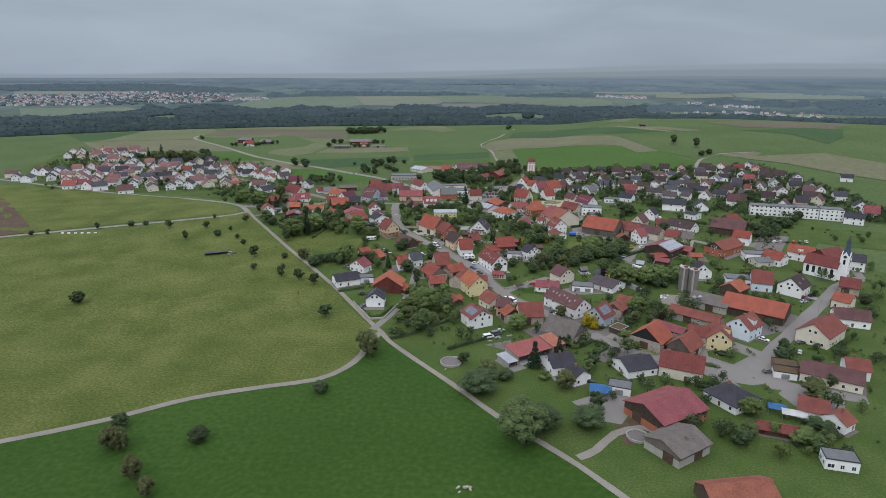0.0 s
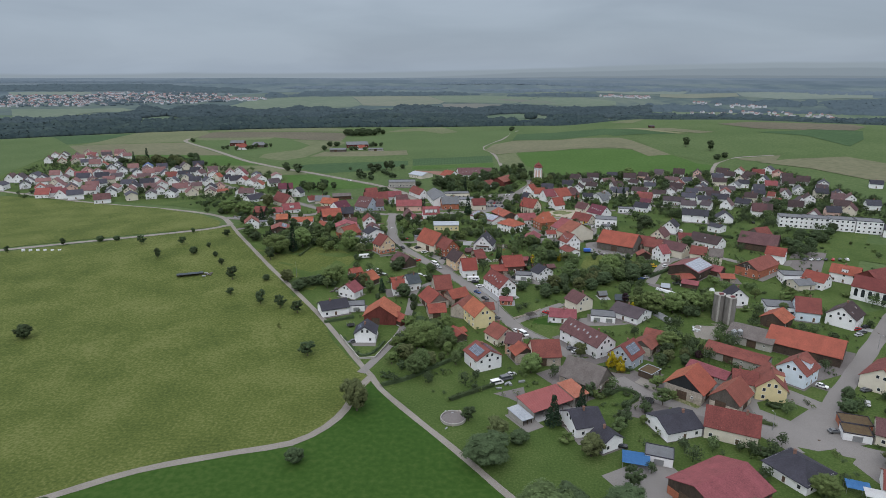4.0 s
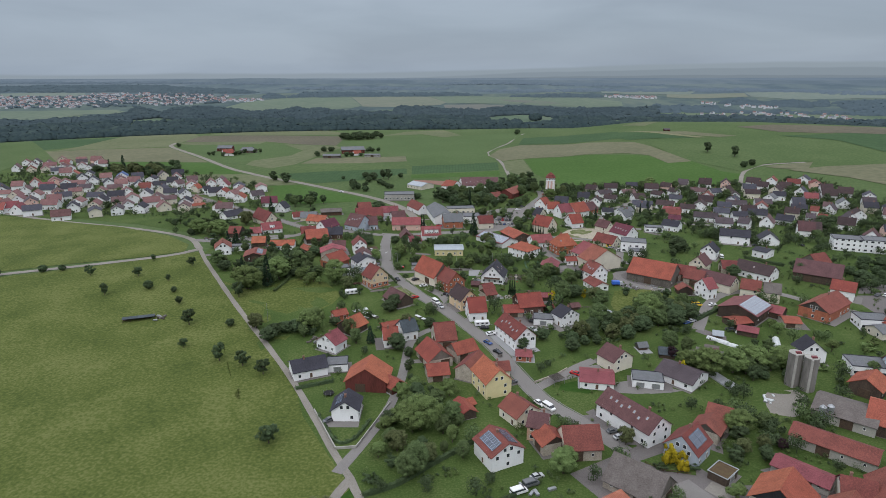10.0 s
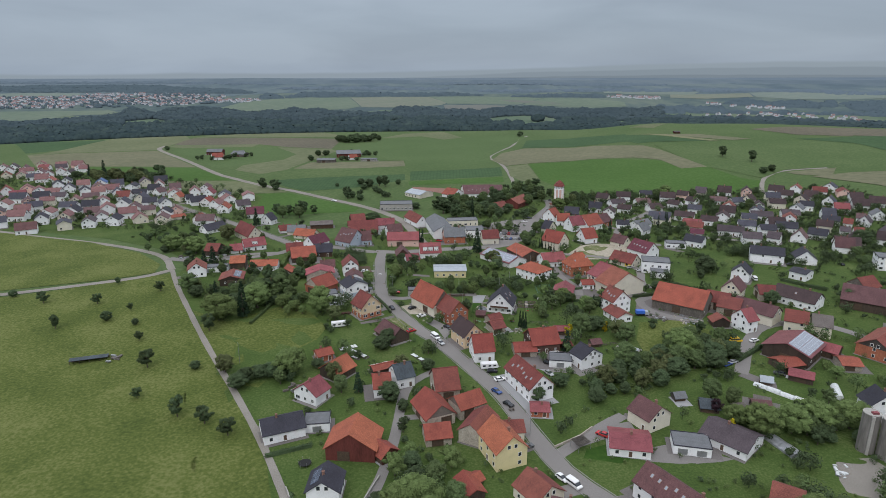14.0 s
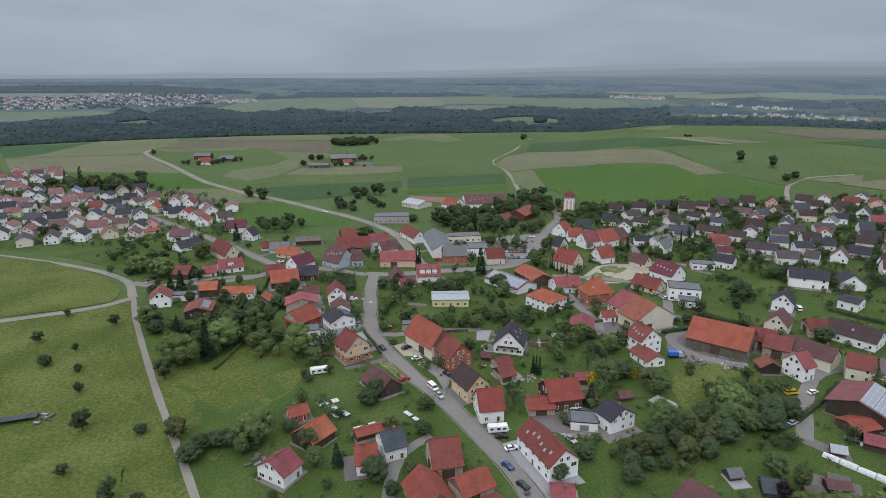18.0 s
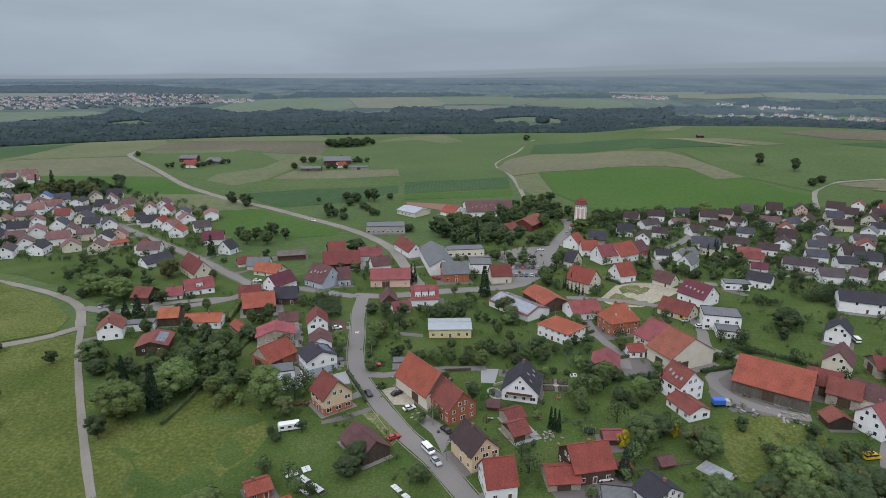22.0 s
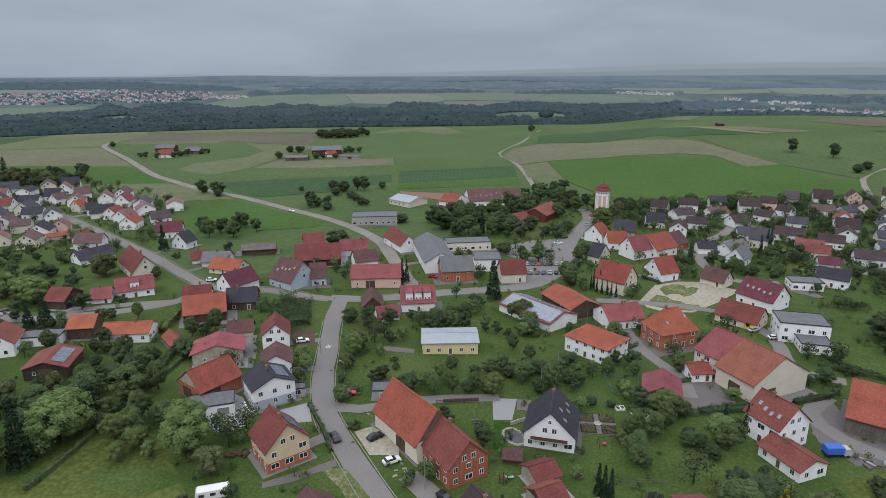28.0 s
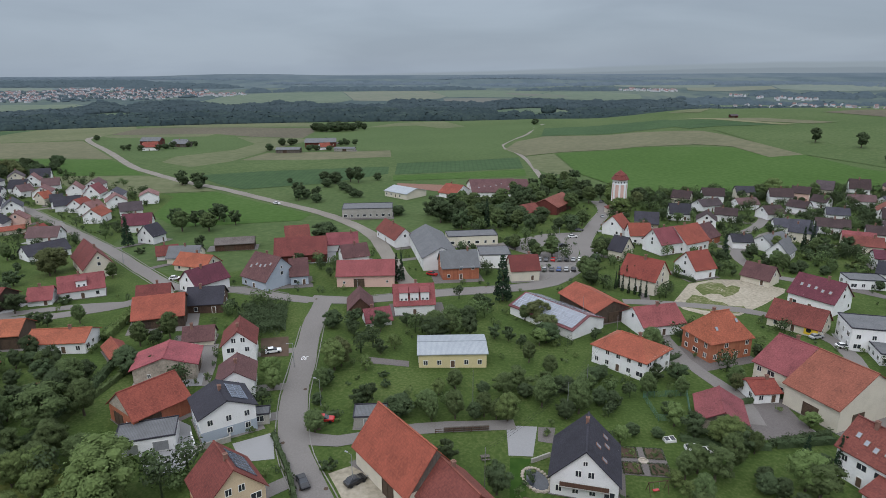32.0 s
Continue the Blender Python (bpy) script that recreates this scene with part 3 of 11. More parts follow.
def house(x, y, rot, L, W, he, hr, wall, roof, hip=0.0, near=True, chimney=True, panels=0, skylights=0, barn=None, seed=None, storeys=None, name=None, group="", dormers=None, balcony=0, base="", gable=None):
    """A gabled or hipped house with its ridge along its own x axis: walls, two roof slopes, ridge, gutters, windows, doors, chimney."""
    rnd = random.Random(int(x * 13 + y * 7) if seed is None else seed)
    barn = wall in BARNS if barn is None else barn
    name = name or ("barn" if barn else "house")
    x, y = lies(x, y)
    z0 = min(terrain(x + dx, y + dy) for dx in (-4, 4) for dy in (-4, 4))
    if y > 530 and not barn and (x > 112 or x < -170):
        he, hr = he - 0.6, hr - 0.35
    elif y > 470 and not barn:
        he, hr = he - 0.9, hr + 0.35
    if y < 345 and x > 0 and roof == "orange":
        roof = ("orange", "rust", "red", "orange", "redbrown")[int(x * 3 + y) % 5]
    if y > 530 and x > 112 and not panels:
        L, W = L * 0.92, W * 0.92
        choice = {"anth": ("anth", "slate", "darkbrown"), "red": ("darkred", "dusk"), "redbrown": ("redbrown", "darkbrown", "dusk"), "darkred": ("darkred", "dusk", "darkbrown"), "brown": ("umber", "dusk")}.get(roof, (roof,))
        roof = choice[int(x * 3 + y) % len(choice)]
    if y > 560 and x < -170:
        choice = {"anth": ("slate", "anth"), "brown": ("umber", "terra"), "darkbrown": ("dusk", "umber"), "redbrown": ("terra", "redbrown"), "pinkred": ("terra", "pinkred"), "darkred": ("umber", "terra")}.get(roof, (roof,))
        roof = choice[int(x * 3 + y) % len(choice)]
    h = new(name)
    h.matrix_world = pose(x, y, z0, 0, 0, rot)
    big = "long " if L > 18 else ("small " if L < 8 else "")
    tagged(h, f"{big}{WALLW[wall]} {name.replace('_', ' ')} with {'hipped' if hip else 'gabled'} {WORDS[roof]} roof", name.replace("_", " "), group)
    PLOTS.append((x, y, rot, L / 2, W / 2))
    a, b = L / 2, W / 2
    # walls with both gables
    bm = bmesh.new()
    g = hr - 0.22
    v = [bm.verts.new(p) for p in ((-a, -b, -1.5), (a, -b, -1.5), (a, b, -1.5), (-a, b, -1.5), (-a, -b, he), (a, -b, he), (a, b, he), (-a, b, he))]
    for f in ((0, 1, 5, 4), (2, 3, 7, 6)):
        bm.faces.new([v[i] for i in f])
    if hip:
        for f in ((1, 2, 6, 5), (3, 0, 4, 7), (4, 5, 6, 7)):
            bm.faces.new([v[i] for i in f])
    else:
        t0, t1 = bm.verts.new((-a, 0, g)), bm.verts.new((a, 0, g))
        bm.faces.new((v[1], v[2], v[6], t1, v[5]))
        bm.faces.new((v[3], v[0], v[4], t0, v[7]))
        bm.faces.new((v[4], v[5], t1, t0))
        bm.faces.new((v[6], v[7], t0, t1))
    part("wall", mesh_of(bm, "wall", WALL[wall]), h)
    if base:
        part("plinth", box_mesh("plinth", WALL[base], -a - 0.03, a + 0.03, -b - 0.03, b + 0.03, -1.4, 2.55), h)
    gable = gable or (rnd.choice(("greywood", "wood", "")) if wall in ("stone", "concrete", "bricklight") and barn else "")
    if gable and not hip:
        for end in (-1, 1):
            bm = bmesh.new()
            t3 = [(-b - 0.02, he - 0.1), (b + 0.02, he - 0.1), (0, g)]
            rows = [[bm.verts.new((end * (a + o2), u, z)) for u, z in t3] for o2 in (-0.1, 0.05)]
            bm.faces.new(rows[0][::-1])
            bm.faces.new(rows[1])
            for k in range(3):
                bm.faces.new((rows[0][k], rows[0][(k + 1) % 3], rows[1][(k + 1) % 3], rows[1][k]))
            bmesh.ops.recalc_face_normals(bm, faces=bm.faces[:])
            part("gable_cladding", mesh_of(bm, "gable_cladding", WALL[gable]), h)
    if dormers is None:
        dormers = rnd.choice((0, 0, 0, 0, 0, 0, 0, 0, 0, 1)) if not (barn or hip or panels or skylights) and hr - he > 3 and L > 8 and storeys is None and y < 470 else 0
    # roof slabs
    o, e = (0.75 if barn else 0.55), (0.45 if not barn else 0.35)
    slope = (hr - he) / b
    ze = he - o * slope
    k = min(hip, a)
    for side in (-1, 1):
        bm = bmesh.new()
        low0, low1 = (-a - e, side * (b + o), ze), (a + e, side * (b + o), ze)
        r0, r1 = (-a - e + (k + e if hip else 0), 0, hr), (a + e - (k + e if hip else 0), 0, hr)
        top = [bm.verts.new(p) for p in (low0, low1, r1, r0)]
        under = [bm.verts.new((p[0], p[1], p[2] - 0.2)) for p in (low0, low1, r1, r0)]
        bm.faces.new(top if side < 0 else top[::-1])
        bm.faces.new(under[::-1] if side < 0 else under)
        for i in range(4):
            j = (i + 1) % 4
            q = (top[i], under[i], under[j], top[j])
            bm.faces.new(q if side < 0 else q[::-1])
        part("roof_slope", mesh_of(bm, "roof_slope", ROOF[roof]), h)
    if hip:
        for end in (-1, 1):
            bm = bmesh.new()
            pts = ((end * (a + e), -b - o, ze), (end * (a + e), b + o, ze), (end * (a - k), 0, hr))
            top = [bm.verts.new(p) for p in pts]
            under = [bm.verts.new((p[0], p[1], p[2] - 0.2)) for p in pts]
            bm.faces.new(top if end > 0 else top[::-1])
            bm.faces.new(under[::-1] if end > 0 else under)
            for i in range(3):
                j = (i + 1) % 3
                q = (top[i], under[i], under[j], top[j])
                bm.faces.new(q if end > 0 else q[::-1])
            part("roof_hip", mesh_of(bm, "roof_hip", ROOF[roof]), h)
    if near:
        part("ridge", box_mesh("ridge", ROOF[roof], -a - e + k, a + e - k, -0.16, 0.16, hr - 0.08, hr + 0.1), h)
    up = math.atan2(hr - he, b)

    def on_roof(u, v2, side, lift):
        """A pose on the slope: u along the ridge, v2 from the eave (0) to the ridge (1)."""
        yy = side * b * (1 - v2)
        return Matrix.Translation((u, yy, he + (hr - he) * v2 + lift)) @ Matrix.Rotation(-side * up, 4, "X")

    if chimney and not barn:
        part("chimney", CHIMNEY, h, Matrix.Translation((rnd.uniform(-0.25, 0.3) * L, rnd.uniform(-0.6, 0.6), hr)))
    for i in range(skylights):
        part("skylight", SKYLIGHT, h, on_roof((i + 0.5) / skylights * L * 0.8 - L * 0.4, rnd.uniform(0.3, 0.65), (-1, 1)[i % 2 if skylights < 4 else 0], 0.03))
    for i, side in enumerate((-1, 1)):
        if panels & (1 << i):
            slopelen = math.hypot(b, hr - he)
            edge = 0.4 if roof in ("pvlight", "pvdark") else 1.5
            n, rows = max(1, round((L - 2 * edge) / 3.4)), max(1, round((slopelen - 1.6 * edge) / 3.4))
            pw, ph = (L - 2 * edge) / n, (slopelen - 1.6 * edge) / rows
            for c in range(n):
                for r in range(rows):
                    me = box_mesh("solar_panel", PANEL_LIGHT if roof == "pvlight" else PANEL, -pw / 2 + 0.04, pw / 2 - 0.04, -ph / 2 + 0.04, ph / 2 - 0.04, 0.05, 0.13)
                    part("solar_panel", me, h, on_roof((c + 0.5) * pw - L / 2 + edge, (0.7 * edge + (r + 0.5) * ph) / slopelen, side, 0.02))
    south = -1 if math.cos(radians(rot)) > 0 else 1
    for i in range(dormers):
        u = (i + 0.5) / dormers * L * 0.8 - L * 0.4
        dw = min(1.5, L * 0.32 / dormers)
        y0, y1 = b * 0.86, b * 0.18
        zb, zt = he + (hr - he) * 0.14, he + (hr - he) * 0.80
        bm = bmesh.new()
        vs = [bm.verts.new((u + su * dw, south * yy, zz)) for su in (-1, 1) for yy, zz in ((y0, zb - 0.4), (y0, zt - 0.55), (y1, zt + 0.05))]
        for f in ((0, 1, 4, 3), (0, 2, 1), (3, 4, 5), (1, 2, 5, 4), (0, 3, 5, 2)):
            bm.faces.new([vs[k] for k in f])
        bmesh.ops.recalc_face_normals(bm, faces=bm.faces[:])
        d = part("dormer", mesh_of(bm, "dormer", WALL[wall]), h)
        lid = bmesh.new()
        vs = [lid.verts.new((u + su * (dw + 0.2), south * yy, zz + dz)) for su in (-1, 1) for yy, zz in ((y0 + 0.3, zt - 0.56), (y1 - 0.2, zt + 0.12)) for dz in (0.02, 0.16)]
        bmesh.ops.convex_hull(lid, input=lid.verts[:])
        part("dormer_roof", mesh_of(lid, "dormer_roof", ROOF[roof]), d)
        m = Matrix.Rotation(radians(0 if south < 0 else 180), 4, "Z")
        for k in ((-0.5, 0.5) if dw > 1.0 else (0,)):
            part("window", WIN["s"][2], d, Matrix.Translation((u + k * dw, south * (y0 + 0.02), zb)) @ m @ Matrix.Diagonal((0.8, 1, 0.9, 1)))
    if balcony:
        end = -1 if (Matrix.Rotation(radians(rot), 3, "Z") @ Vector((-1, 0, 0))).y < 0 else 1
        x0, x1 = sorted((end * (a + 0.02), end * (a + 1.5)))
        bal = part("balcony", box_mesh("balcony", WALL["concrete"], x0, x1, -b * 0.72, b * 0.72, balcony, balcony + 0.18), h)
        xr = end * (a + 1.45)
        part("railing", box_mesh("railing", WALL["brownwood"], min(xr, xr - end * 0.06), max(xr, xr - end * 0.06), -b * 0.72, b * 0.72, balcony + 0.25, balcony + 1.1), bal, None, "dark timber railing")
    # openings on the faces that look south, east or west
    R = Matrix.Rotation(radians(rot), 3, "Z")
    st = storeys or max(1, int((he + 0.4) / 2.7))
    first = True
    for ang, half, wide, gable in ((0, b, L, False), (180, b, L, False), (90, a, W, True), (270, a, W, True)):
        m = Matrix.Rotation(radians(ang), 4, "Z")
        out = R @ (m.to_3x3() @ Vector((0, -1, 0)))
        if out.dot(Vector((-x, -120 - y * 0.4, 0)).normalized()) < -0.25:
            continue
        face = m @ Matrix.Translation((0, -half - 0.012, 0))
        if barn:
            if not gable or wide > 9:
                part("barn_gate", GATES, h, face @ Matrix.Translation((rnd.uniform(-0.2, 0.2) * wide, 0, 0.05)) @ Matrix.Diagonal((1, 1, min(1.0, (he - 0.5) / 3.3), 1)))
            if wall in ("stone", "concrete") or rnd.random() < 0.3:
                n = max(1, int(wide / 5))
                for i in range(n):
                    u = (i + 0.5) / n * wide - wide / 2
                    if abs(u) > 2.6:
                        place_window(h, "s", face @ Matrix.Translation((u, 0, min(1.6, he - 1.3))), near)
            continue
        n = max(2, round(wide / 3.3)) if near else max(2, round(wide / 4.2))
        for s in range(st):
            for i in range(n):
                u = (i + 0.5) / n * wide - wide / 2
                zz = 0.95 + s * 2.75
                if zz + 1.4 > he and not gable:
                    continue
                if s == 0 and first and i == n // 2:
                    part("door", DOOR, h, face @ Matrix.Translation((u, 0, 0.1)))
                    first = False
                elif rnd.random() < (0.88 if near else (0.66 if y < 480 else 0.36)):
                    place_window(h, rnd.choice("nnnw") if near else "n", face @ Matrix.Translation((u, 0, zz)), near)
        if gable and not hip and hr - he > 2.6:
            zz = he + 0.25
            two = (hr - zz - 1.4) / (hr - he) * W > 3.4
            for u in ((-1.1, 1.1) if two and y < 480 else (0,)):
                place_window(h, "n" if two else "s", face @ Matrix.Translation((u, 0, zz)), near)
            if hr - he > 5:
                place_window(h, "s", face @ Matrix.Translation((0, 0, zz + 2.4)), near)
    return h


def place_window(h, kind, m, near):
    frame_me, pane_me, simple = WIN[kind]
    if near:
        o = part("window", frame_me, h, m)
        part("pane", pane_me, o)
    else:
        part("window", simple, h, m)


def ribbed_sheet(name, a, b, c):
    return surface(name, (a, b, c), 0.25, 0.55, 0.3, 7, spread=0.05, spec=0.4)


SHEET_RED = ribbed_sheet("sheet_faded_red", (0.17, 0.036, 0.036), (0.205, 0.046, 0.045), (0.235, 0.062, 0.058))
SHEET_RUST = ribbed_sheet("sheet_rusty_orange", (0.20, 0.060, 0.032), (0.28, 0.088, 0.050), (0.36, 0.17, 0.11))
SHEET_GREY = ribbed_sheet("sheet_blue_grey", (0.20, 0.22, 0.245), (0.27, 0.29, 0.315), (0.33, 0.35, 0.37))


def lean_shed(x, y, rot, L, W, low, high, wall, sheet, label):
    """A shed under one ribbed slope, low along its front: posts and an open front, boarded back and ends."""
    h = new("shed")
    h.matrix_world = pose(x, y, level(x, y) - 0.1, 0, 0, rot)
    tagged(h, label, "shed")
    PLOTS.append((x, y, rot, L / 2, W / 2))
    a, b = L / 2 - 0.35, W / 2 - 0.35
    part("back_wall", box_mesh("back_wall", WALL[wall], -a, a, b - 0.15, b, -1.0, high - 0.25), h)
    for sx in (-a, a - 0.15):
        bm = bmesh.new()
        lo = [bm.verts.new((sx, yy, zz)) for yy, zz in ((-b, -1.0), (b - 0.16, -1.0), (b - 0.16, high - 0.28), (-b, low - 0.2))]
        hi = [bm.verts.new((v.co.x + 0.15, v.co.y, v.co.z)) for v in lo]
        for k in range(4):
            bm.faces.new((lo[k], lo[(k + 1) % 4], hi[(k + 1) % 4], hi[k]))
        bm.faces.new(lo[::-1])
        bm.faces.new(hi)
        bmesh.ops.recalc_face_normals(bm, faces=bm.faces)
        part("end_wall", mesh_of(bm, "end_wall", WALL["concrete"]), h)
    n = max(2, round(L / 4))
    for i in range(n + 1):
        px = -a + 0.3 + (2 * a - 0.6) * i / n
        part("post", box_mesh("post", WALL["wood"], px - 0.1, px + 0.1, -b, -b + 0.2, -0.8, low - 0.22), h)
    bm = bmesh.new()
    a, b, m = L / 2, W / 2, max(6, int(L / 0.5))
    rise = (high - low) / W
    prev = None
    for i in range(2 * m + 1):
        xx, up = -a + L * i / (2 * m), 0.07 * (i % 2)
        row = [bm.verts.new((xx, yy, low + (yy + b) * rise + zz)) for yy, zz in ((-b, up), (b, up), (b, -0.1), (-b, -0.1))]
        if prev:
            for k in range(4):
                bm.faces.new((prev[k], prev[(k + 1) % 4], row[(k + 1) % 4], row[k]))
        else:
            bm.faces.new(row)
        prev = row
    bm.faces.new(prev[::-1])
    bmesh.ops.recalc_face_normals(bm, faces=bm.faces)
    part("roof", mesh_of(bm, "roof", sheet), h)
    return h


MOSS = surface("roof_brown_moss", ((0.055, 0.040, 0.022), (0.085, 0.055, 0.030), (0.095, 0.085, 0.035)), 0.6, 0.95, 0.4, 8)


def flat_house(x, y, rot, L, W, hgt, wall="white", storeys=2, trim="anth", near=True, name="house", label=""):
    """A flat-roofed block with a parapet, roof sheet and rows of windows."""
    h = new(name)
    h.matrix_world = pose(x, y, level(x, y) - 0.1, 0, 0, rot)
    tagged(h, label or f"{WALLW[wall]} flat-roofed building with {storeys} rows of windows", name.replace("_", " "))
    PLOTS.append((x, y, rot, L / 2, W / 2))
    a, b = L / 2, W / 2
    part("wall", box_mesh("wall", WALL[wall], -a, a, -b, b, -1.2, hgt), h)
    part("roof", box_mesh("roof", MOSS if name == "carport" else ROOF["grey"], -a - 0.15, a + 0.15, -b - 0.15, b + 0.15, hgt + 0.004, hgt + 0.16), h)
    for y0 in (-b - 0.2, b - 0.02):
        part("parapet", box_mesh("parapet", ROOF[trim], -a - 0.2, a + 0.2, y0, y0 + 0.22, hgt + 0.166, hgt + 0.36), h)
    for x0 in (-a - 0.2, a - 0.02):
        part("parapet", box_mesh("parapet", ROOF[trim], x0, x0 + 0.22, -b + 0.03, b - 0.03, hgt + 0.168, hgt + 0.35), h)
    if name in ("garage", "carport"):
        n = 2 if L > 8.5 else 1
        for i in range(n):
            bm = bmesh.new()
            inset_box(bm, -1.5, 1.5, 0, 2.2, -0.06, 0.02, 0.08, 0.02)
            part("garage_door", mesh_of(bm, "garage_door", FRAME, METAL), h, Matrix.Translation(((i + 0.5) / n * L - a, -b - 0.012, 0.1)))
        return h
    for ang, half, wide in ((0, b, L), (90, a, W), (270, a, W)):
        face = Matrix.Rotation(radians(ang), 4, "Z") @ Matrix.Translation((0, -half - 0.012, 0))
        n = max(1, round(wide / 3.4))
        for s in range(storeys):
            for i in range(n):
                place_window(h, "n" if (i + s) % 3 else "w", face @ Matrix.Translation(((i + 0.5) / n * wide - wide / 2, 0, 0.9 + s * 2.8)), near)
    return h


# ---- trees and shrubs ----
def leaves(bm, centre, radius, count, size, rnd, flat=1.0, heart=None):
    whole = (centre - heart).normalized() if heart is not None and (centre - heart).length > 0.01 else Vector()
    for _ in range(count):
        d = Vector((rnd.gauss(0, 1), rnd.gauss(0, 1), rnd.gauss(0, 1) * flat)).normalized()
        c = centre + Vector((d.x, d.y, d.z * flat)) * radius * (0.7 + 0.4 * rnd.random())
        n = (d * (0.55 if heart is not None else 1.0) + whole * 0.7 + Vector((rnd.uniform(-0.55, 0.55), rnd.uniform(-0.55, 0.55), rnd.uniform(-0.1, 0.6)))).normalized()
        u = n.orthogonal().normalized()
        u = Matrix.Rotation(rnd.uniform(0, 6.28), 3, n) @ u
        w = n.cross(u)
        s = size * rnd.uniform(0.6, 1.3)
        bm.faces.new([bm.verts.new(c + u * s), bm.verts.new(c + w * s * 0.7 - u * s * 0.2), bm.verts.new(c - u * s), bm.verts.new(c - w * s * 0.7 + u * s * 0.15)])


def limb(bm, p, q, r0, r1, sides=6):
    d = (q - p).normalized()
    u = d.orthogonal().normalized()
    w = d.cross(u)
    rings = []
    for c, r in ((p, r0), (q, r1)):
        rings.append([bm.verts.new(c + (u * math.cos(i / sides * 6.2832) + w * math.sin(i / sides * 6.2832)) * r) for i in range(sides)])
    for i in range(sides):
        j = (i + 1) % sides
        bm.faces.new((rings[0][i], rings[0][j], rings[1][j], rings[1][i]))
    bm.faces.new(rings[1])


def tree_kind(name, leaf, seed, height=10.0, spread=3.6, bare=2.2, clumps=26, per=85, size=0.32, label="", far_away=(0, 0, -400)):
    """One tree of its kind: tapered trunk with limbs, and a crown of leaf clumps with gaps."""
    rnd = random.Random(seed)
    t = new(name)
    bm = bmesh.new()
    top = Vector((rnd.uniform(-0.4, 0.4), rnd.uniform(-0.4, 0.4), height * 0.62))
    mid = Vector((rnd.uniform(-0.2, 0.2), rnd.uniform(-0.2, 0.2), bare))
    limb(bm, Vector((0, 0, -0.4)), mid, height * 0.035, height * 0.026)
    limb(bm, mid, top, height * 0.026, height * 0.01)
    centres = []
    for i in range(clumps):
        a, zz = rnd.uniform(0, 6.28), rnd.random()
        f = rnd.random() ** 0.4
        ring = 0.88 * spread * math.sin(math.pi * (0.10 + 0.82 * zz)) ** 0.75 * (1 + 0.16 * math.sin(a * 2 + seed) + 0.1 * math.sin(a * 3 + zz * 4))
        c = Vector((math.cos(a) * ring * f, math.sin(a) * ring * f, bare + (height - bare) * (0.06 + 0.88 * zz)))
        centres.append(c)
        if i % 6 == 0:
            limb(bm, mid.lerp(top, rnd.uniform(0.0, 0.8)), c, height * 0.012, height * 0.004, 4)
    part("trunk", mesh_of(bm, "trunk", TRUNK), t)
    bm = bmesh.new()
    for c in centres:
        r = spread * rnd.uniform(0.16, 0.30)
        bmesh.ops.create_icosphere(bm, subdivisions=1, radius=r * 0.7, matrix=Matrix.Translation(c))
        leaves(bm, c, r, per, size, rnd, 0.95, Vector((0, 0, bare + (height - bare) * 0.4)))
    part("crown", mesh_of(bm, "crown", LEAF[leaf]), t)
    tagged(t, label or "broad-leaved green tree with dense rounded crown", "tree")
    t.matrix_world = Matrix.Translation(far_away)
    return t


def conifer_kind(name, seed):
    rnd = random.Random(seed)
    t = new(name)
    bm = bmesh.new()
    limb(bm, Vector((0, 0, -0.4)), Vector((0, 0, 9.6)), 0.25, 0.03)
    part("trunk", mesh_of(bm, "trunk", TRUNK), t)
    bm = bmesh.new()
    for k in range(16):
        z = 0.9 + k * 0.56
        r = 2.3 * (1 - k / 16.5)
        for i in range(max(4, int(r * 6))):
            a = rnd.uniform(0, 6.28)
            c = Vector((math.cos(a) * r * 0.62, math.sin(a) * r * 0.62, z))
            leaves(bm, c, 0.34 + r * 0.12, 12, 0.24, rnd, 0.5)
    part("crown", mesh_of(bm, "crown", LEAF["conifer"]), t)
    return tagged(t, "dark green conifer with narrow pointed crown", "tree")


KINDS = {
    "a": tree_kind("tree", "mid", 1, clumps=110, per=85, size=0.16),
    "b": tree_kind("broadleaf_tree", "dark", 2, 11, 4.6, 1.6, 130, 90, 0.18, "large dark green tree with broad dense crown"),
    "c": tree_kind("tree", "light", 3, 9, 4.0, 1.6, 105, 80, 0.16, "light green tree with rounded crown"),
    "d": tree_kind("walnut_tree", "olive", 4, 10, 4.2, 1.8, 90, 80, 0.17, "olive-green walnut tree with open crown"),
    "f": tree_kind("fruit_tree", "mid", 5, 5.2, 2.4, 1.5, 40, 85, 0.13, "small orchard fruit tree with loose crown"),
    "g": tree_kind("fruit_tree", "light", 6, 4.6, 2.2, 1.2, 38, 85, 0.13, "small light green orchard fruit tree"),
    "h": tree_kind("fruit_tree", "dark", 7, 5.5, 2.6, 1.3, 42, 85, 0.13, "small dark green orchard tree"),
    "s": tree_kind("shrub", "dark", 8, 2.6, 1.7, 0.3, 20, 60, 0.14, "low dark green shrub"),
    "t": tree_kind("shrub", "light", 9, 2.4, 1.6, 0.3, 20, 60, 0.14, "low light green shrub"),
    "y": tree_kind("shrub", "yellow", 10, 2.8, 1.8, 0.3, 20, 60, 0.14, "bright yellow flowering shrub"),
    "p": tree_kind("plum_tree", "purple", 12, 6, 2.6, 1.2, 42, 60, 0.14, "small dark purple-leaved plum tree"),
    "n": conifer_kind("conifer", 11),
}
for k in KINDS.values():
    k.matrix_world = Matrix.Translation((0, 0, -600))
USED = set()


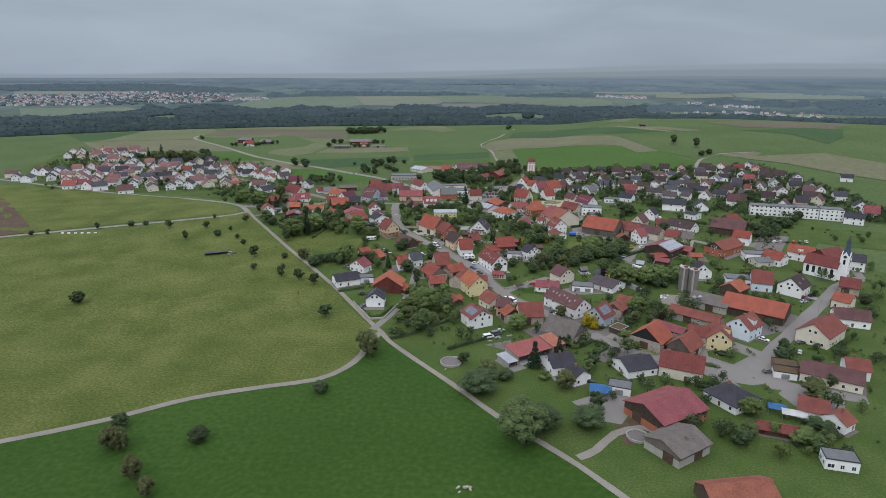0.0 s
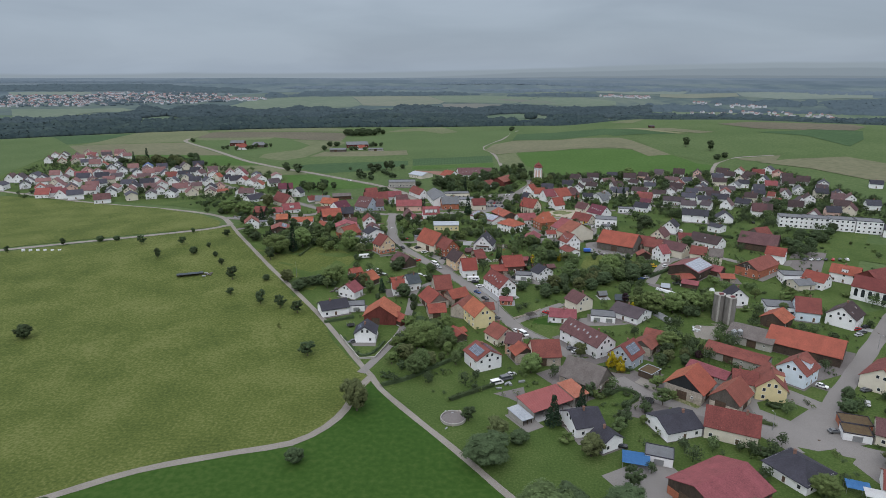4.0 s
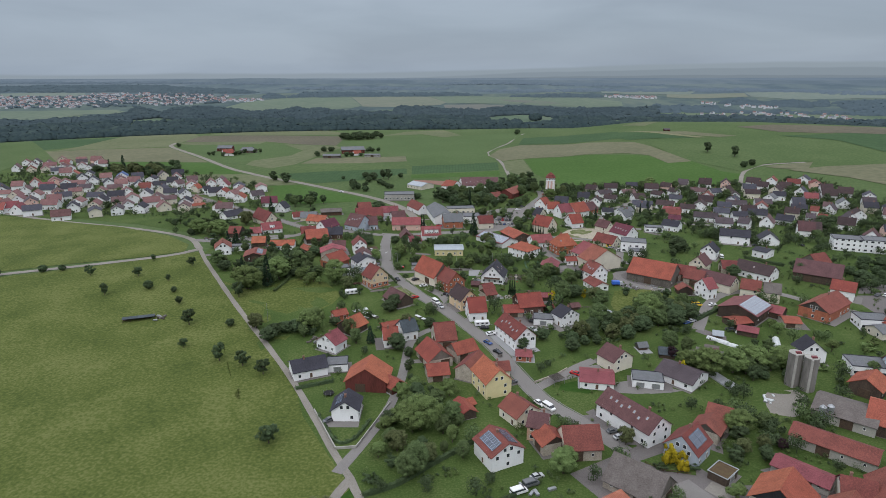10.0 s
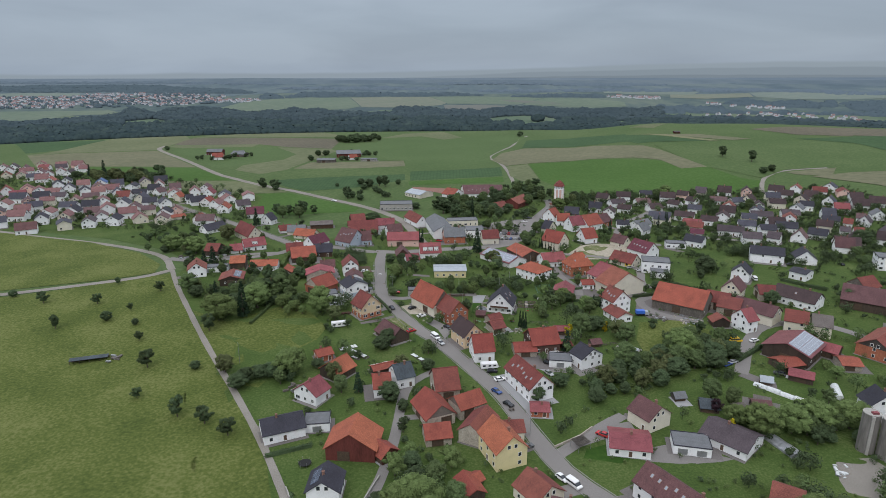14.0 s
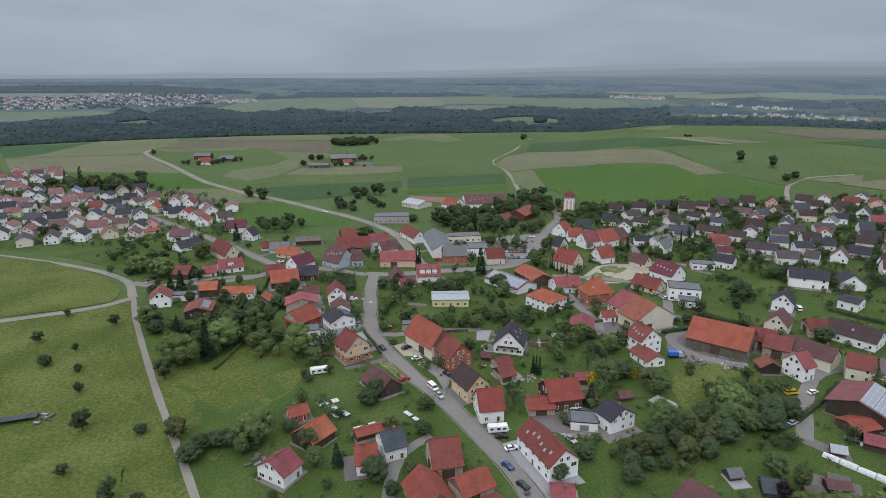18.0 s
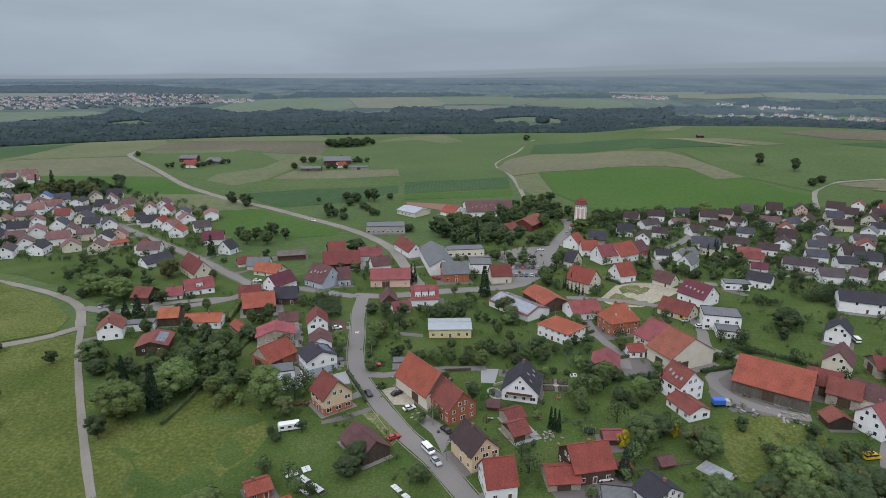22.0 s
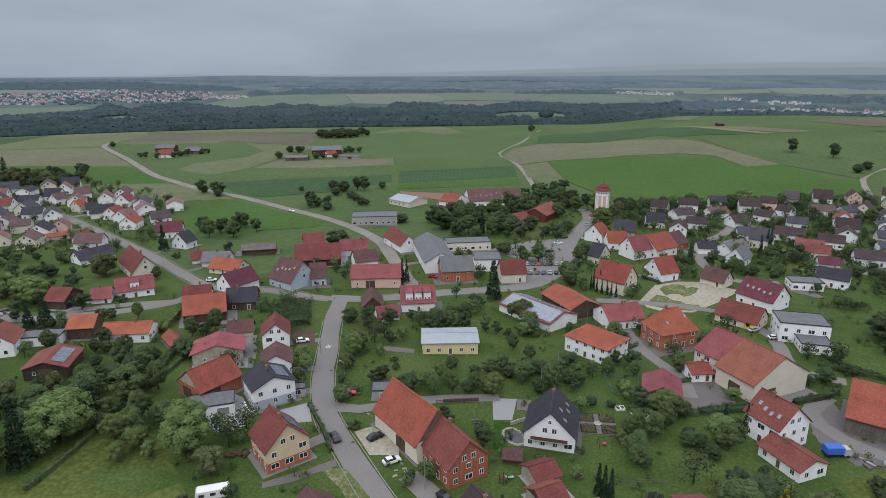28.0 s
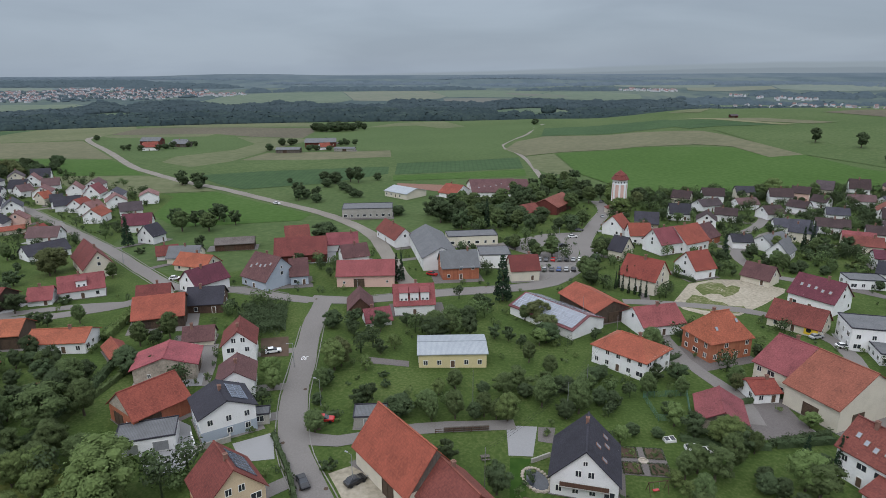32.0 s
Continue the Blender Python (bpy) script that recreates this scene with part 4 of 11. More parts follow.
def tree(kind, x, y, height, wide=1.0, group=""):
    base = {"a": 10, "b": 11, "c": 9, "d": 10, "f": 5.2, "g": 4.6, "h": 5.5, "s": 2.6, "t": 2.4, "y": 2.8, "p": 6, "n": 10}[kind]
    s = height / base
    x, y = lies(x, y)
    turn = (x * 37 + y * 91) % 6.28
    m = Matrix.Translation((x, y, terrain(x, y) - 0.05)) @ Matrix.Rotation(turn, 4, "Z") @ Matrix.Diagonal((s * wide, s * wide, s, 1))
    ob = KINDS[kind]
    if kind in USED:
        ob = copy_thing(ob, m)
    else:
        USED.add(kind)
        ob.matrix_world = m
    if group:
        ob["group"] = group
    return ob


def scatter(kinds, count, seed, lo, hi, *poly):
    """Trees strewn over a garden or orchard, none closer than their crowns allow."""
    rnd = random.Random(seed)
    xs, ys = [p[0] for p in poly], [p[1] for p in poly]
    done, tries = [], 0
    while len(done) < count and tries < count * 40:
        tries += 1
        x, y = rnd.uniform(min(xs), max(xs)), rnd.uniform(min(ys), max(ys))
        inside = False
        for i in range(len(poly)):
            (x0, y0), (x1, y1) = poly[i], poly[i - 1]
            if (y0 > y) != (y1 > y) and x < (x1 - x0) * (y - y0) / (y1 - y0) + x0:
                inside = not inside
        if not inside or any((x - a) ** 2 + (y - b) ** 2 < 22 for a, b in done):
            continue
        if any((x - a) ** 2 + (y - b) ** 2 < r * r for a, b, r in KEEP):
            continue
        done.append((x, y))
        k = rnd.choice(kinds)
        tree(k, x, y, rnd.uniform(lo, hi) * (0.45 if k in 'st' else 1.0), rnd.uniform(0.85, 1.2))


def hedge(width, height, *pts, leaf="dark"):
    """A clipped hedge along a line: a solid core covered with leaves."""
    rnd = random.Random(int(pts[0][0] * 7 + pts[0][1]))
    line = spline(pts, 1.2)
    x0, y0 = line[0]
    z0 = terrain(x0, y0)
    bm = bmesh.new()
    prev = None
    for i, q in enumerate(line):
        d = (line[min(i + 1, len(line) - 1)] - line[max(i - 1, 0)]).normalized()
        s = Vector((-d.y, d.x)) * width / 2
        z = terrain(q.x, q.y) - z0
        h = height * rnd.uniform(0.85, 1.08)
        row = [bm.verts.new((c.x - x0, c.y - y0, z + zz)) for c, zz in ((q + s * 0.8, -0.3), (q + s * 0.62, h * 0.74), (q - s * 0.62, h * 0.74), (q - s * 0.8, -0.3))]
        if prev:
            for k in range(3):
                bm.faces.new((prev[k], prev[k + 1], row[k + 1], row[k]))
        prev = row
        for _ in range(max(2, int(width * 2.4))):
            c = Vector((q.x - x0 + rnd.uniform(-1, 1) * width * 0.38, q.y - y0 + rnd.uniform(-1, 1) * width * 0.38, z + h * (rnd.uniform(0.35, 0.85) if width < 4 else rnd.uniform(0.62, 0.92))))
            leaves(bm, c, min(width * 0.42, 0.9), 32, 0.17, rnd)
    ob = new("hedge", mesh_of(bm, "hedge", LEAF[leaf]))
    ob.location = (x0, y0, z0)
    return tagged(ob, "clipped green hedge along a garden edge", "hedge")


KEEP = []


# ---- fields, yards and lawns ----
area("village_green", "grass", 0.0162, (-146.4, 475.5), (-74.6, 545.1), (116.2, 701.6), (339.5, 700.3), (369.6, 605.4), (326.2, 500.3), (192.5, 318.9), (101.2, 222.2), (29.4, 219.7), (-17.9, 239.1), (-31.9, 257), (-66.6, 316.1), (-95, 363.5), (-148, 455.4))
area("village_south", "grass", 0.0174, (-25.2, 248.3), (-10.4, 225.5), (3.3, 206.1), (19.4, 182.9), (40.9, 156.6), (51.2, 141.2), (58.3, 122.8), (120.9, 123.4), (293.1, 352.4), (101.4, 281.7), (30.9, 273.6))
area("estate_green_w", "grass", 0.0186, (-470.2, 679.1), (-506, 836.6), (-300.5, 790.4), (-169.4, 688.8), (-148.2, 576.7), (-170.8, 549.9), (-288.6, 564.7), (-385.7, 567.4))
area("meadow_near", "lush", 0.0198, (-140.6, 167.5), (-114.9, 179.8), (-90.3, 194.8), (-64.4, 204.1), (-48.5, 209), (-38.7, 218.3), (-33.9, 229.3), (-31, 244.1), (-26.8, 251.9), (3.3, 206.1), (19.4, 182.9), (40.9, 156.6), (51.2, 141.2), (-58.3, 102.5), (-150, 137.1))
area("meadow_left", "mead", 0.0210, (-141.5, 168.8), (-115.6, 181.2), (-91, 196.4), (-64.9, 205.8), (-48.8, 210.8), (-39.5, 220.2), (-34.7, 231.4), (-35.1, 247), (-56.1, 304.7), (-74, 334), (-105.8, 382.2), (-151.4, 458.4), (-201.4, 432.8), (-302.9, 399.4), (-386.7, 365.7), (-167.3, 156.8))
area("field_brown", "soil", 0.1122, (-470.0, 620.0), (-404.7, 544.2), (-370.0, 508.5), (-293.2, 419.0), (-298.7, 410.3), (-306.8, 405.0), (-361.1, 377.4), (-514.7, 583.6))
area("yard_silo", "gravel", 0.0234, (116.0, 305.3), (127.3, 306.6), (129.3, 301.6), (122.2, 291.4), (117.6, 287.0), (110.6, 291.0), (111.6, 296.2))
area("yard_lot", "asphalt", 0.0246, (23.9, 542), (45.5, 576.2), (51.2, 565.6), (41.5, 534), (29.2, 529.8))
area("yard_truck", "gravelp", 0.0258, (88.7, 420.7), (103.1, 438.1), (100.3, 418.6), (115.1, 404.4), (109.8, 402.5), (93.4, 408.1))
area("yard_brick", "plaza", 0.0270, (66.8, 447.2), (75.3, 450.8), (74, 442.3), (77.2, 433.9), (66.2, 432.4), (62.2, 436))
area("yard_orange", "gravelp", 0.0282, (73.1, 245), (82, 246.4), (80.3, 238.7), (76, 239.9))
area("yard_black", "gravelp", 0.0294, (77.7, 242.2), (102, 255.5), (105.6, 242.5), (87.3, 233.2))
area("yard_s", "gravelp", 0.0306, (17.7, 241.5), (29.4, 246.4), (29.3, 232.6), (23.1, 238.4))
area("sports", "clay", 0.0318, (-37, 733.1), (-5.9, 726.4), (10.2, 710.4), (-5.7, 702.4), (-34.8, 721.3))
area("yard_solar", "gravelp", 0.0330, (220.9, 416.7), (238.9, 412.2), (214.8, 376.3), (202.1, 372.8), (202.2, 391))
area("lawn_oval", "lush", 0.0342, (38.7, 302.4), (42.2, 310.1), (49.5, 313), (56.2, 308.4), (51.4, 300.4), (43, 296))
area("lawn_solar", "grass", 0.0354, (-10.2, 236.8), (-3.9, 244.4), (7.8, 269.7), (8.2, 255.5), (20.4, 252.7), (16.2, 244.5), (2.7, 235.9))
area("lane_yard", "asphalt", 0.0366, (34.6, 311.5), (46.9, 321.5), (59.7, 325.4), (60.3, 319.7), (48.3, 315.1), (37.7, 309.8))
area("yard_garage", "plaza", 0.0378, (29.8, 368.6), (40.6, 374), (39.6, 363.8), (47.8, 360.4), (37.7, 357), (32.6, 361.6))
area("garden_beds", "soil", 0.0390, (34, 428.5), (41.8, 427.9), (39.8, 420.9), (32.3, 421.4))
area("bungalow_yard", "asphalt", 0.0402, (53.1, 308.6), (70.1, 313.4), (85.7, 305.5), (73.6, 302.1), (60.8, 303.1))
area("longwhite_yard", "gravelp", 0.0414, (44.8, 288.3), (51.4, 290.4), (58.8, 271.8), (50.2, 271.7))
area("blackbarn_yard", "sand", 0.0426, (71.1, 246.3), (82.9, 250.4), (77.6, 243.7), (79.2, 239.9), (72.1, 242.4))
area("field_a", "dark", 0.0438, (-786.2, 1234.4), (-566.8, 1064.4), (-523.8, 1097.7), (-522.1, 1070.4), (-514.4, 959.2), (-542, 927.7))
area("field_b", "hay", 0.0450, (-524.8, 905.7), (-514.5, 959.1), (-522.1, 1070.4), (-529.3, 1113.1), (-590.2, 1341.4), (-440.7, 1175.4), (-398.2, 1093.7), (-395, 1032.9), (-389.3, 968), (-496, 933), (-532.2, 915.1))
area("field_c", "hayb", 0.0462, (-524.8, 905.7), (-493.7, 929.7), (-388.1, 959.5), (-375, 943.9), (-289.4, 839.7), (-348.6, 839.2), (-426.9, 834.9), (-468.5, 832.9))
area("field_d", "fresh", 0.0474, (-417, 832.2), (-346.6, 835.7), (-285.9, 832.5), (-225.1, 764), (-290.3, 757.5), (-328, 781.4))
area("field_e", "hay", 0.0486, (-291.2, 756.9), (-221.5, 761.2), (-194.8, 746.4), (-150.5, 707.3), (-205.8, 693.6), (-241.3, 707))
area("field_f", "fresh", 0.0498, (-206.6, 693.2), (-149.2, 703.5), (-74.9, 640.6), (-77.4, 625.8), (-135.1, 610.9), (-163, 642.7))
area("field_g", "hay", 0.0510, (-405.1, 1117), (-374.5, 1178.5), (-329.1, 1401.4), (-185.6, 1169.1), (-177.8, 1125.8), (-275.2, 1129.4), (-353.8, 1126.5))
area("field_h", "hayd", 0.0522, (-396.3, 1050.2), (-400.1, 1106.1), (-350.8, 1119.1), (-271.7, 1117.9), (-178.7, 1105.2), (-163.9, 1059.2), (-162, 990.1), (-222.9, 1003.2), (-274, 1032.8), (-390.8, 1017.1))
area("field_i", "hay", 0.0534, (-389, 999.9), (-389, 1013.5), (-274, 1032.8), (-275.4, 1006.7), (-364.9, 985.3))
area("field_j", "crop", 0.0546, (-380.1, 982.1), (-364.9, 985.3), (-272.7, 999.2), (-242.7, 1001.2), (-200.4, 947.3), (-203.8, 896), (-240.4, 853.1), (-265, 833.7), (-307.5, 884.3))
area("field_k", "hay", 0.0558, (-239.6, 1002.2), (-161.1, 986.2), (-150.7, 968), (-169.7, 889.4), (-182.8, 827.2), (-204.3, 798.5), (-239.4, 823.1), (-240.4, 853), (-203.8, 896), (-198.3, 939.6))
area("field_l", "hayb", 0.0570, (-176.7, 833.3), (-166.7, 877.8), (-87.7, 885.7), (-56.5, 893.3), (-51.8, 853.5), (-105.5, 838.3))
area("field_m", "pasture", 0.0582, (-211.6, 791.3), (-176.7, 833.3), (-105.5, 838.3), (-51.5, 849.6), (-48.8, 801.6), (-98, 794.9), (-144.1, 780.3), (-176.1, 766.1), (-190.6, 773.7))
area("field_n", "dark", 0.0594, (-186.6, 762.4), (-144.1, 780.3), (-48.8, 801.6), (-46.1, 769.7), (-87.1, 731.9), (-134.9, 712.2), (-157.6, 730.2))
area("field_o", "crop", 0.0606, (-143.6, 981.7), (-103, 1085.4), (-44.7, 1126.6), (-9.6, 1083.7), (19.2, 1111.5), (100.5, 1129.9), (114.5, 1087.8), (73.9, 980), (50, 921.9), (49.3, 873.8), (56.6, 845), (-45, 818), (-55.1, 893.4), (-88.7, 893.6), (-115.9, 974.5))
area("field_p", "dark", 0.0618, (-43.7, 818.1), (57.5, 840.9), (55.6, 788.8), (-41, 766.1))
area("field_q", "fresh", 0.0630, (-41.9, 762.1), (55.6, 784.8), (54.2, 756.8), (-40.3, 742.1))
area("field_r", "hay", 0.0642, (-110.2, 1112.7), (-73.2, 1188.9), (-11.1, 1223.7), (19.4, 1119.5), (-9.7, 1095.7), (-45.5, 1142.6))
area("field_s", "dark", 0.0654, (111, 1047.9), (195.1, 1064.4), (247.3, 1024.7), (236.9, 960.7), (187.3, 975.6), (97.1, 977.2))
area("field_t", "hayb", 0.0666, (66.9, 940.5), (99.2, 972.9), (191.3, 966.2), (241.9, 920.8), (251.7, 891.3), (262, 847.9), (273.2, 798.2), (244.6, 794.3), (236.6, 837), (212.6, 859.1), (168.3, 877.1), (98.5, 863.7), (64.2, 848.2), (50.5, 889.7))
area("field_u", "hay", 0.0678, (64.8, 844.1), (89.8, 857), (91.3, 771.6), (72.9, 758.4), (63.3, 787.9))
area("field_v", "fresh", 0.0690, (91.4, 856.8), (167.3, 873.3), (235.1, 833.3), (244.7, 794.3), (273.3, 798.2), (286.2, 745.6), (298.9, 733.1), (274.7, 691.6), (154.2, 684.5), (116.4, 692.3), (92.3, 763.3))
area("field_w", "pasture", 0.0702, (253.7, 920.6), (375.1, 920.6), (417.8, 913.4), (463.7, 871.7), (394.3, 773.7), (342.2, 771.8), (305, 743.5), (273.2, 798.2), (262, 847.9))
area("field_x", "hayb", 0.0714, (282.4, 991), (329.9, 979.6), (376.9, 924.1), (353, 923.6), (309.7, 962.4))
area("field_y", "pale", 0.0726, (254, 1014), (282.4, 991), (309.7, 962.4), (339.4, 926.1), (325.6, 928.6))
area("field_z", "dark", 0.0738, (213.6, 1038.9), (249.8, 1011.2), (323.2, 929.7), (239, 938.8))
area("field_aa", "hay", 0.0750, (270.3, 1092.9), (297.6, 1113.3), (335.2, 1112.1), (294, 1050.8))
area("field_ab", "hayd", 0.0762, (407.3, 998.8), (466.4, 1015.2), (547.8, 988.6), (496.3, 917.3), (438.7, 942.8))
area("field_ac", "dark", 0.0774, (425.2, 913.5), (493.9, 914), (468.3, 878.2))
area("field_ad", "hayb", 0.0786, (335.9, 761.5), (392.1, 770.4), (371.2, 741), (343.2, 751.6))
area("site", "sand", 0.0798, (73.1, 510.8), (84.7, 528.7), (95.8, 533.6), (106.6, 533), (116.3, 523.3), (113.9, 519.4), (102.1, 508.8), (89.5, 499.1), (79.3, 499.1), (74, 504.3))
area("site_weeds", "weeds", 0.0842, (85.2, 524.2), (88.1, 528.1), (93.2, 530.7), (96.8, 529.2), (96.6, 525.1), (93.7, 522.6), (91.9, 518.2), (88.2, 518.6), (85.2, 516.9))
area("site_weeds_south", "weeds", 0.0856, (74.4, 506.4), (78.2, 512.8), (82.0, 517.6), (85.2, 515.7), (86.4, 511.5), (89.0, 510.7), (89.8, 507.5), (94.3, 506.7), (94.2, 504.5), (89.7, 500.6), (84.2, 501.8), (79.6, 503.5))
area("site_weeds_east", "weeds", 0.0900, (95.3, 524.3), (99.5, 527.2), (101.4, 525.1), (98.6, 520.2), (95.3, 517.2), (91.7, 515.3), (91.4, 518.2))
area("yard_modern", "plaza", 0.0822, (-61.8, 423.6), (-59.8, 429.2), (-59.7, 435.9), (-55.5, 433.5), (-50.7, 424.1), (-51.2, 418.6), (-57.1, 417.3))
area("drive_modern", "plaza", 0.0834, (-44.7, 427.6), (-37.6, 431.9), (-34.9, 423), (-41, 421.7))
area("yard_barn", "sand", 0.0846, (-23.7, 419), (-19.7, 421.5), (-15.9, 418.6), (-12.4, 414.7), (-12, 410.1), (-18.8, 409.9), (-21.2, 414.5))
area("pad", "plaza", 0.0858, (11.3, 436.3), (17.9, 436), (15.6, 425.4), (10.8, 425.6))
area("pad_low", "gravelp", 0.0870, (18, 435.8), (21.7, 435.7), (20.3, 429.9), (17.3, 430.6))
area("yard_pink", "asphalt", 0.0882, (-69.4, 471.4), (-63.9, 473.3), (-59.9, 460.1), (-58, 450.1), (-63.2, 449.8), (-66, 459.7))
area("yard_farm", "gravelp", 0.0894, (64.5, 445.5), (69.7, 449.9), (76.1, 447.6), (75.7, 440.8), (76.6, 433.6), (66.8, 431.5), (60.7, 432.7))
area("veg_beds", "soil", 0.0906, (-53.6, 477.4), (-46.4, 479.4), (-43.2, 467), (-50.2, 465.9))
area("drive_bungalow", "gravelp", 0.0918, (-24.2, 468.1), (-11.5, 465.8), (-11.3, 462.6), (-23.7, 464.5))
area("lawn_mown", "lush", 0.0930, (11, 424.9), (15.5, 424.6), (13.8, 421.4), (12.8, 413), (9.8, 412.9))
area("crossing_s", "asphalt", 0.0942, (109.3, 240.2), (127.3, 245.3), (137.8, 231.4), (142.2, 220.8), (136.4, 211.1), (108, 205.3), (101.2, 216.4))
area("court_s", "gravelp", 0.0954, (35.4, 257.1), (65.6, 274.9), (79.3, 252.3), (109.9, 252.7), (106.6, 228.8), (88.2, 219.4), (69, 224.1), (49.7, 232.6))
area("court_s2", "asphalt", 0.0966, (46, 194.5), (65.5, 204.9), (69.9, 194.8), (59.9, 179.8), (52.1, 182.5))
area("court_s3", "gravelp", 0.0978, (142.1, 275.8), (169.7, 289), (157.6, 258.6), (139.1, 250.4))
area("court_s4", "asphalt", 0.0990, (121.5, 209.1), (144.3, 195.6), (136, 183.4), (125, 189.2))
area("track_s", "soil", 0.1002, (57.8, 178.4), (64.7, 184.1), (68, 178.5), (64.8, 169.3), (58, 168))
area("verge_sand", "weeds", 0.1014, (-29.4, 404.9), (-23.3, 404.8), (-14.6, 392.5), (-17.2, 387.6), (-23.7, 398.4))
area("yard_h", "asphalt", 0.1026, (-11.5, 401.7), (-7.5, 404.5), (-2.6, 399.1), (0.4, 391.7), (-2.4, 384.6), (-5.6, 394.1))
area("rough_grass", "mead", 0.1038, (85.8, 403.7), (103.2, 406.6), (114.4, 396.1), (109.9, 379.8), (92.7, 373.7), (79.2, 373.5), (79.4, 386))
area("yard_bigbarn", "gravelp", 0.1050, (91.3, 427.3), (102.7, 437.9), (97.3, 422.2), (103.8, 414.2), (111.3, 406.7), (105, 405.4), (91.7, 408), (88.3, 417.1))
area("drive_beige", "gravelp", 0.1062, (-40.5, 399.7), (-31.7, 404.5), (-26.5, 408.1), (-25.5, 405.9), (-34.2, 400), (-40.1, 397.8))
area("carpark", "asphalt", 0.1074, (18.6, 580.6), (43.1, 598.8), (62, 602.2), (52.4, 563.8), (42.3, 538.2), (32.6, 530.7), (35.6, 561), (24.7, 573.8))
area("drive_est", "gravelp", 0.1086, (138.8, 529.4), (142.7, 524.6), (147.2, 515.5), (144.2, 513.6), (136.5, 521.9))
area("meadow_north", "grass", 0.0110, (-162.0, 492.0), (-176.0, 506.0), (-228.0, 538.0), (-300.0, 566.0), (-250.0, 580.0), (-180.0, 572.0), (-146.0, 572.0), (-110.0, 538.0), (-92.0, 522.0), (-110.0, 500.0), (-136.0, 488.0))
area("orchard_meadow", "mead", 0.0204, (-119.4, 408.3), (-99.6, 397.0), (-90.2, 405.9), (-75.5, 420.0), (-63.6, 407.2), (-54.4, 394.2), (-56.5, 382.3), (-62.4, 374.1), (-66.0, 358.0), (-72.0, 338.0), (-78.0, 343.0), (-88.2, 357.1), (-104.0, 382.5))
area("court_white", "gravelp", 0.0880, (26.0, 370.1), (34.5, 372.7), (41.5, 376.4), (49.5, 373.9), (47.6, 362.0), (37.4, 359.7), (30.7, 360.5))
area("verge_lane", "mead", 0.0120, (-39.5, 220.2), (-33.9, 229.3), (-31.0, 244.1), (-26.8, 251.9), (-58.0, 303.0), (-66.6, 316.1), (-95.0, 363.5), (-148.0, 455.4), (-151.4, 458.4), (-105.8, 382.2), (-74.0, 334.0), (-56.1, 304.7), (-35.1, 247.0), (-34.7, 231.4))
area("meadow_back", "mead", 0.1098, (-478.8, 603.5), (-381.6, 580), (-310, 557.5), (-236.6, 530.4), (-188.9, 500.1), (-164.3, 474.4), (-160.8, 459.3), (-178.8, 449.3), (-226.2, 436.2), (-269.4, 421.6), (-310.3, 405))

# fields on the far side of the valley, in the haze-tinted colours
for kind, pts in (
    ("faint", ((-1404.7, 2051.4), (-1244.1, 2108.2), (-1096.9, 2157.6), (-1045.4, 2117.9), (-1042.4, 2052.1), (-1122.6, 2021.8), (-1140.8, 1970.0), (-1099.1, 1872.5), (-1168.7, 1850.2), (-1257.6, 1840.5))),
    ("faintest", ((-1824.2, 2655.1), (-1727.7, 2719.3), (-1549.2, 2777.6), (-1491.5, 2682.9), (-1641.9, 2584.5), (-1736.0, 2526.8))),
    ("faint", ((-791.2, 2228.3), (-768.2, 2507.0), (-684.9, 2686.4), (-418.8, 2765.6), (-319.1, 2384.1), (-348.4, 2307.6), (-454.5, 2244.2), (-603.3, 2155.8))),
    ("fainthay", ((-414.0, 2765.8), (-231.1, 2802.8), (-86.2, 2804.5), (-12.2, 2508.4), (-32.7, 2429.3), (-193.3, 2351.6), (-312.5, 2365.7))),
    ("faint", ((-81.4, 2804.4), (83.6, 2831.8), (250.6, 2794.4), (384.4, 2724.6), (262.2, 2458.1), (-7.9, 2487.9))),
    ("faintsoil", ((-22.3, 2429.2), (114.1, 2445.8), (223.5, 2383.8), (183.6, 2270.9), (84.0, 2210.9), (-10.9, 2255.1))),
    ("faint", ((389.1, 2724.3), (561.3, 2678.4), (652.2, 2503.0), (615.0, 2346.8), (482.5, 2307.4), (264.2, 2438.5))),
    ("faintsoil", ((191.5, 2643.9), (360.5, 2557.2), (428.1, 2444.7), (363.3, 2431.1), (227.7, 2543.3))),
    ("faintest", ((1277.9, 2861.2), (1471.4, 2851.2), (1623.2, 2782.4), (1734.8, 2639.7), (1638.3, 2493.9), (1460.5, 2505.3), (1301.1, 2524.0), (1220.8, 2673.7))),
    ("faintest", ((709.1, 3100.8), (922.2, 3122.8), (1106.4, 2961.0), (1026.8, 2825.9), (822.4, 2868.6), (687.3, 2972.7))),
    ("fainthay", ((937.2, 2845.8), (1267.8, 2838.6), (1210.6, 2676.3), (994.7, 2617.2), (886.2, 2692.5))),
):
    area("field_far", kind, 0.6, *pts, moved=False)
area("field_stubble", "hayb", 0.11, (443.1, 615.1), (418.0, 655.0), (393.9, 709.2), (354.9, 748.1), (402.2, 760.7), (467.1, 765.2), (496.9, 695.7), moved=False)
area("field_ploughed", "hayd", 0.16, (480.0, 1075.0), (560.0, 1085.0), (650.0, 1050.0), (647.0, 1010.8), (601.8, 966.5), (537.5, 991.5), (504.0, 1027.6), moved=False)
area("field_crop_east", "dark", 0.17, (486.6, 967.9), (559.4, 983.1), (609.5, 960.1), (560.0, 880.0), (510.3, 829.2), (507.8, 913.8), moved=False)
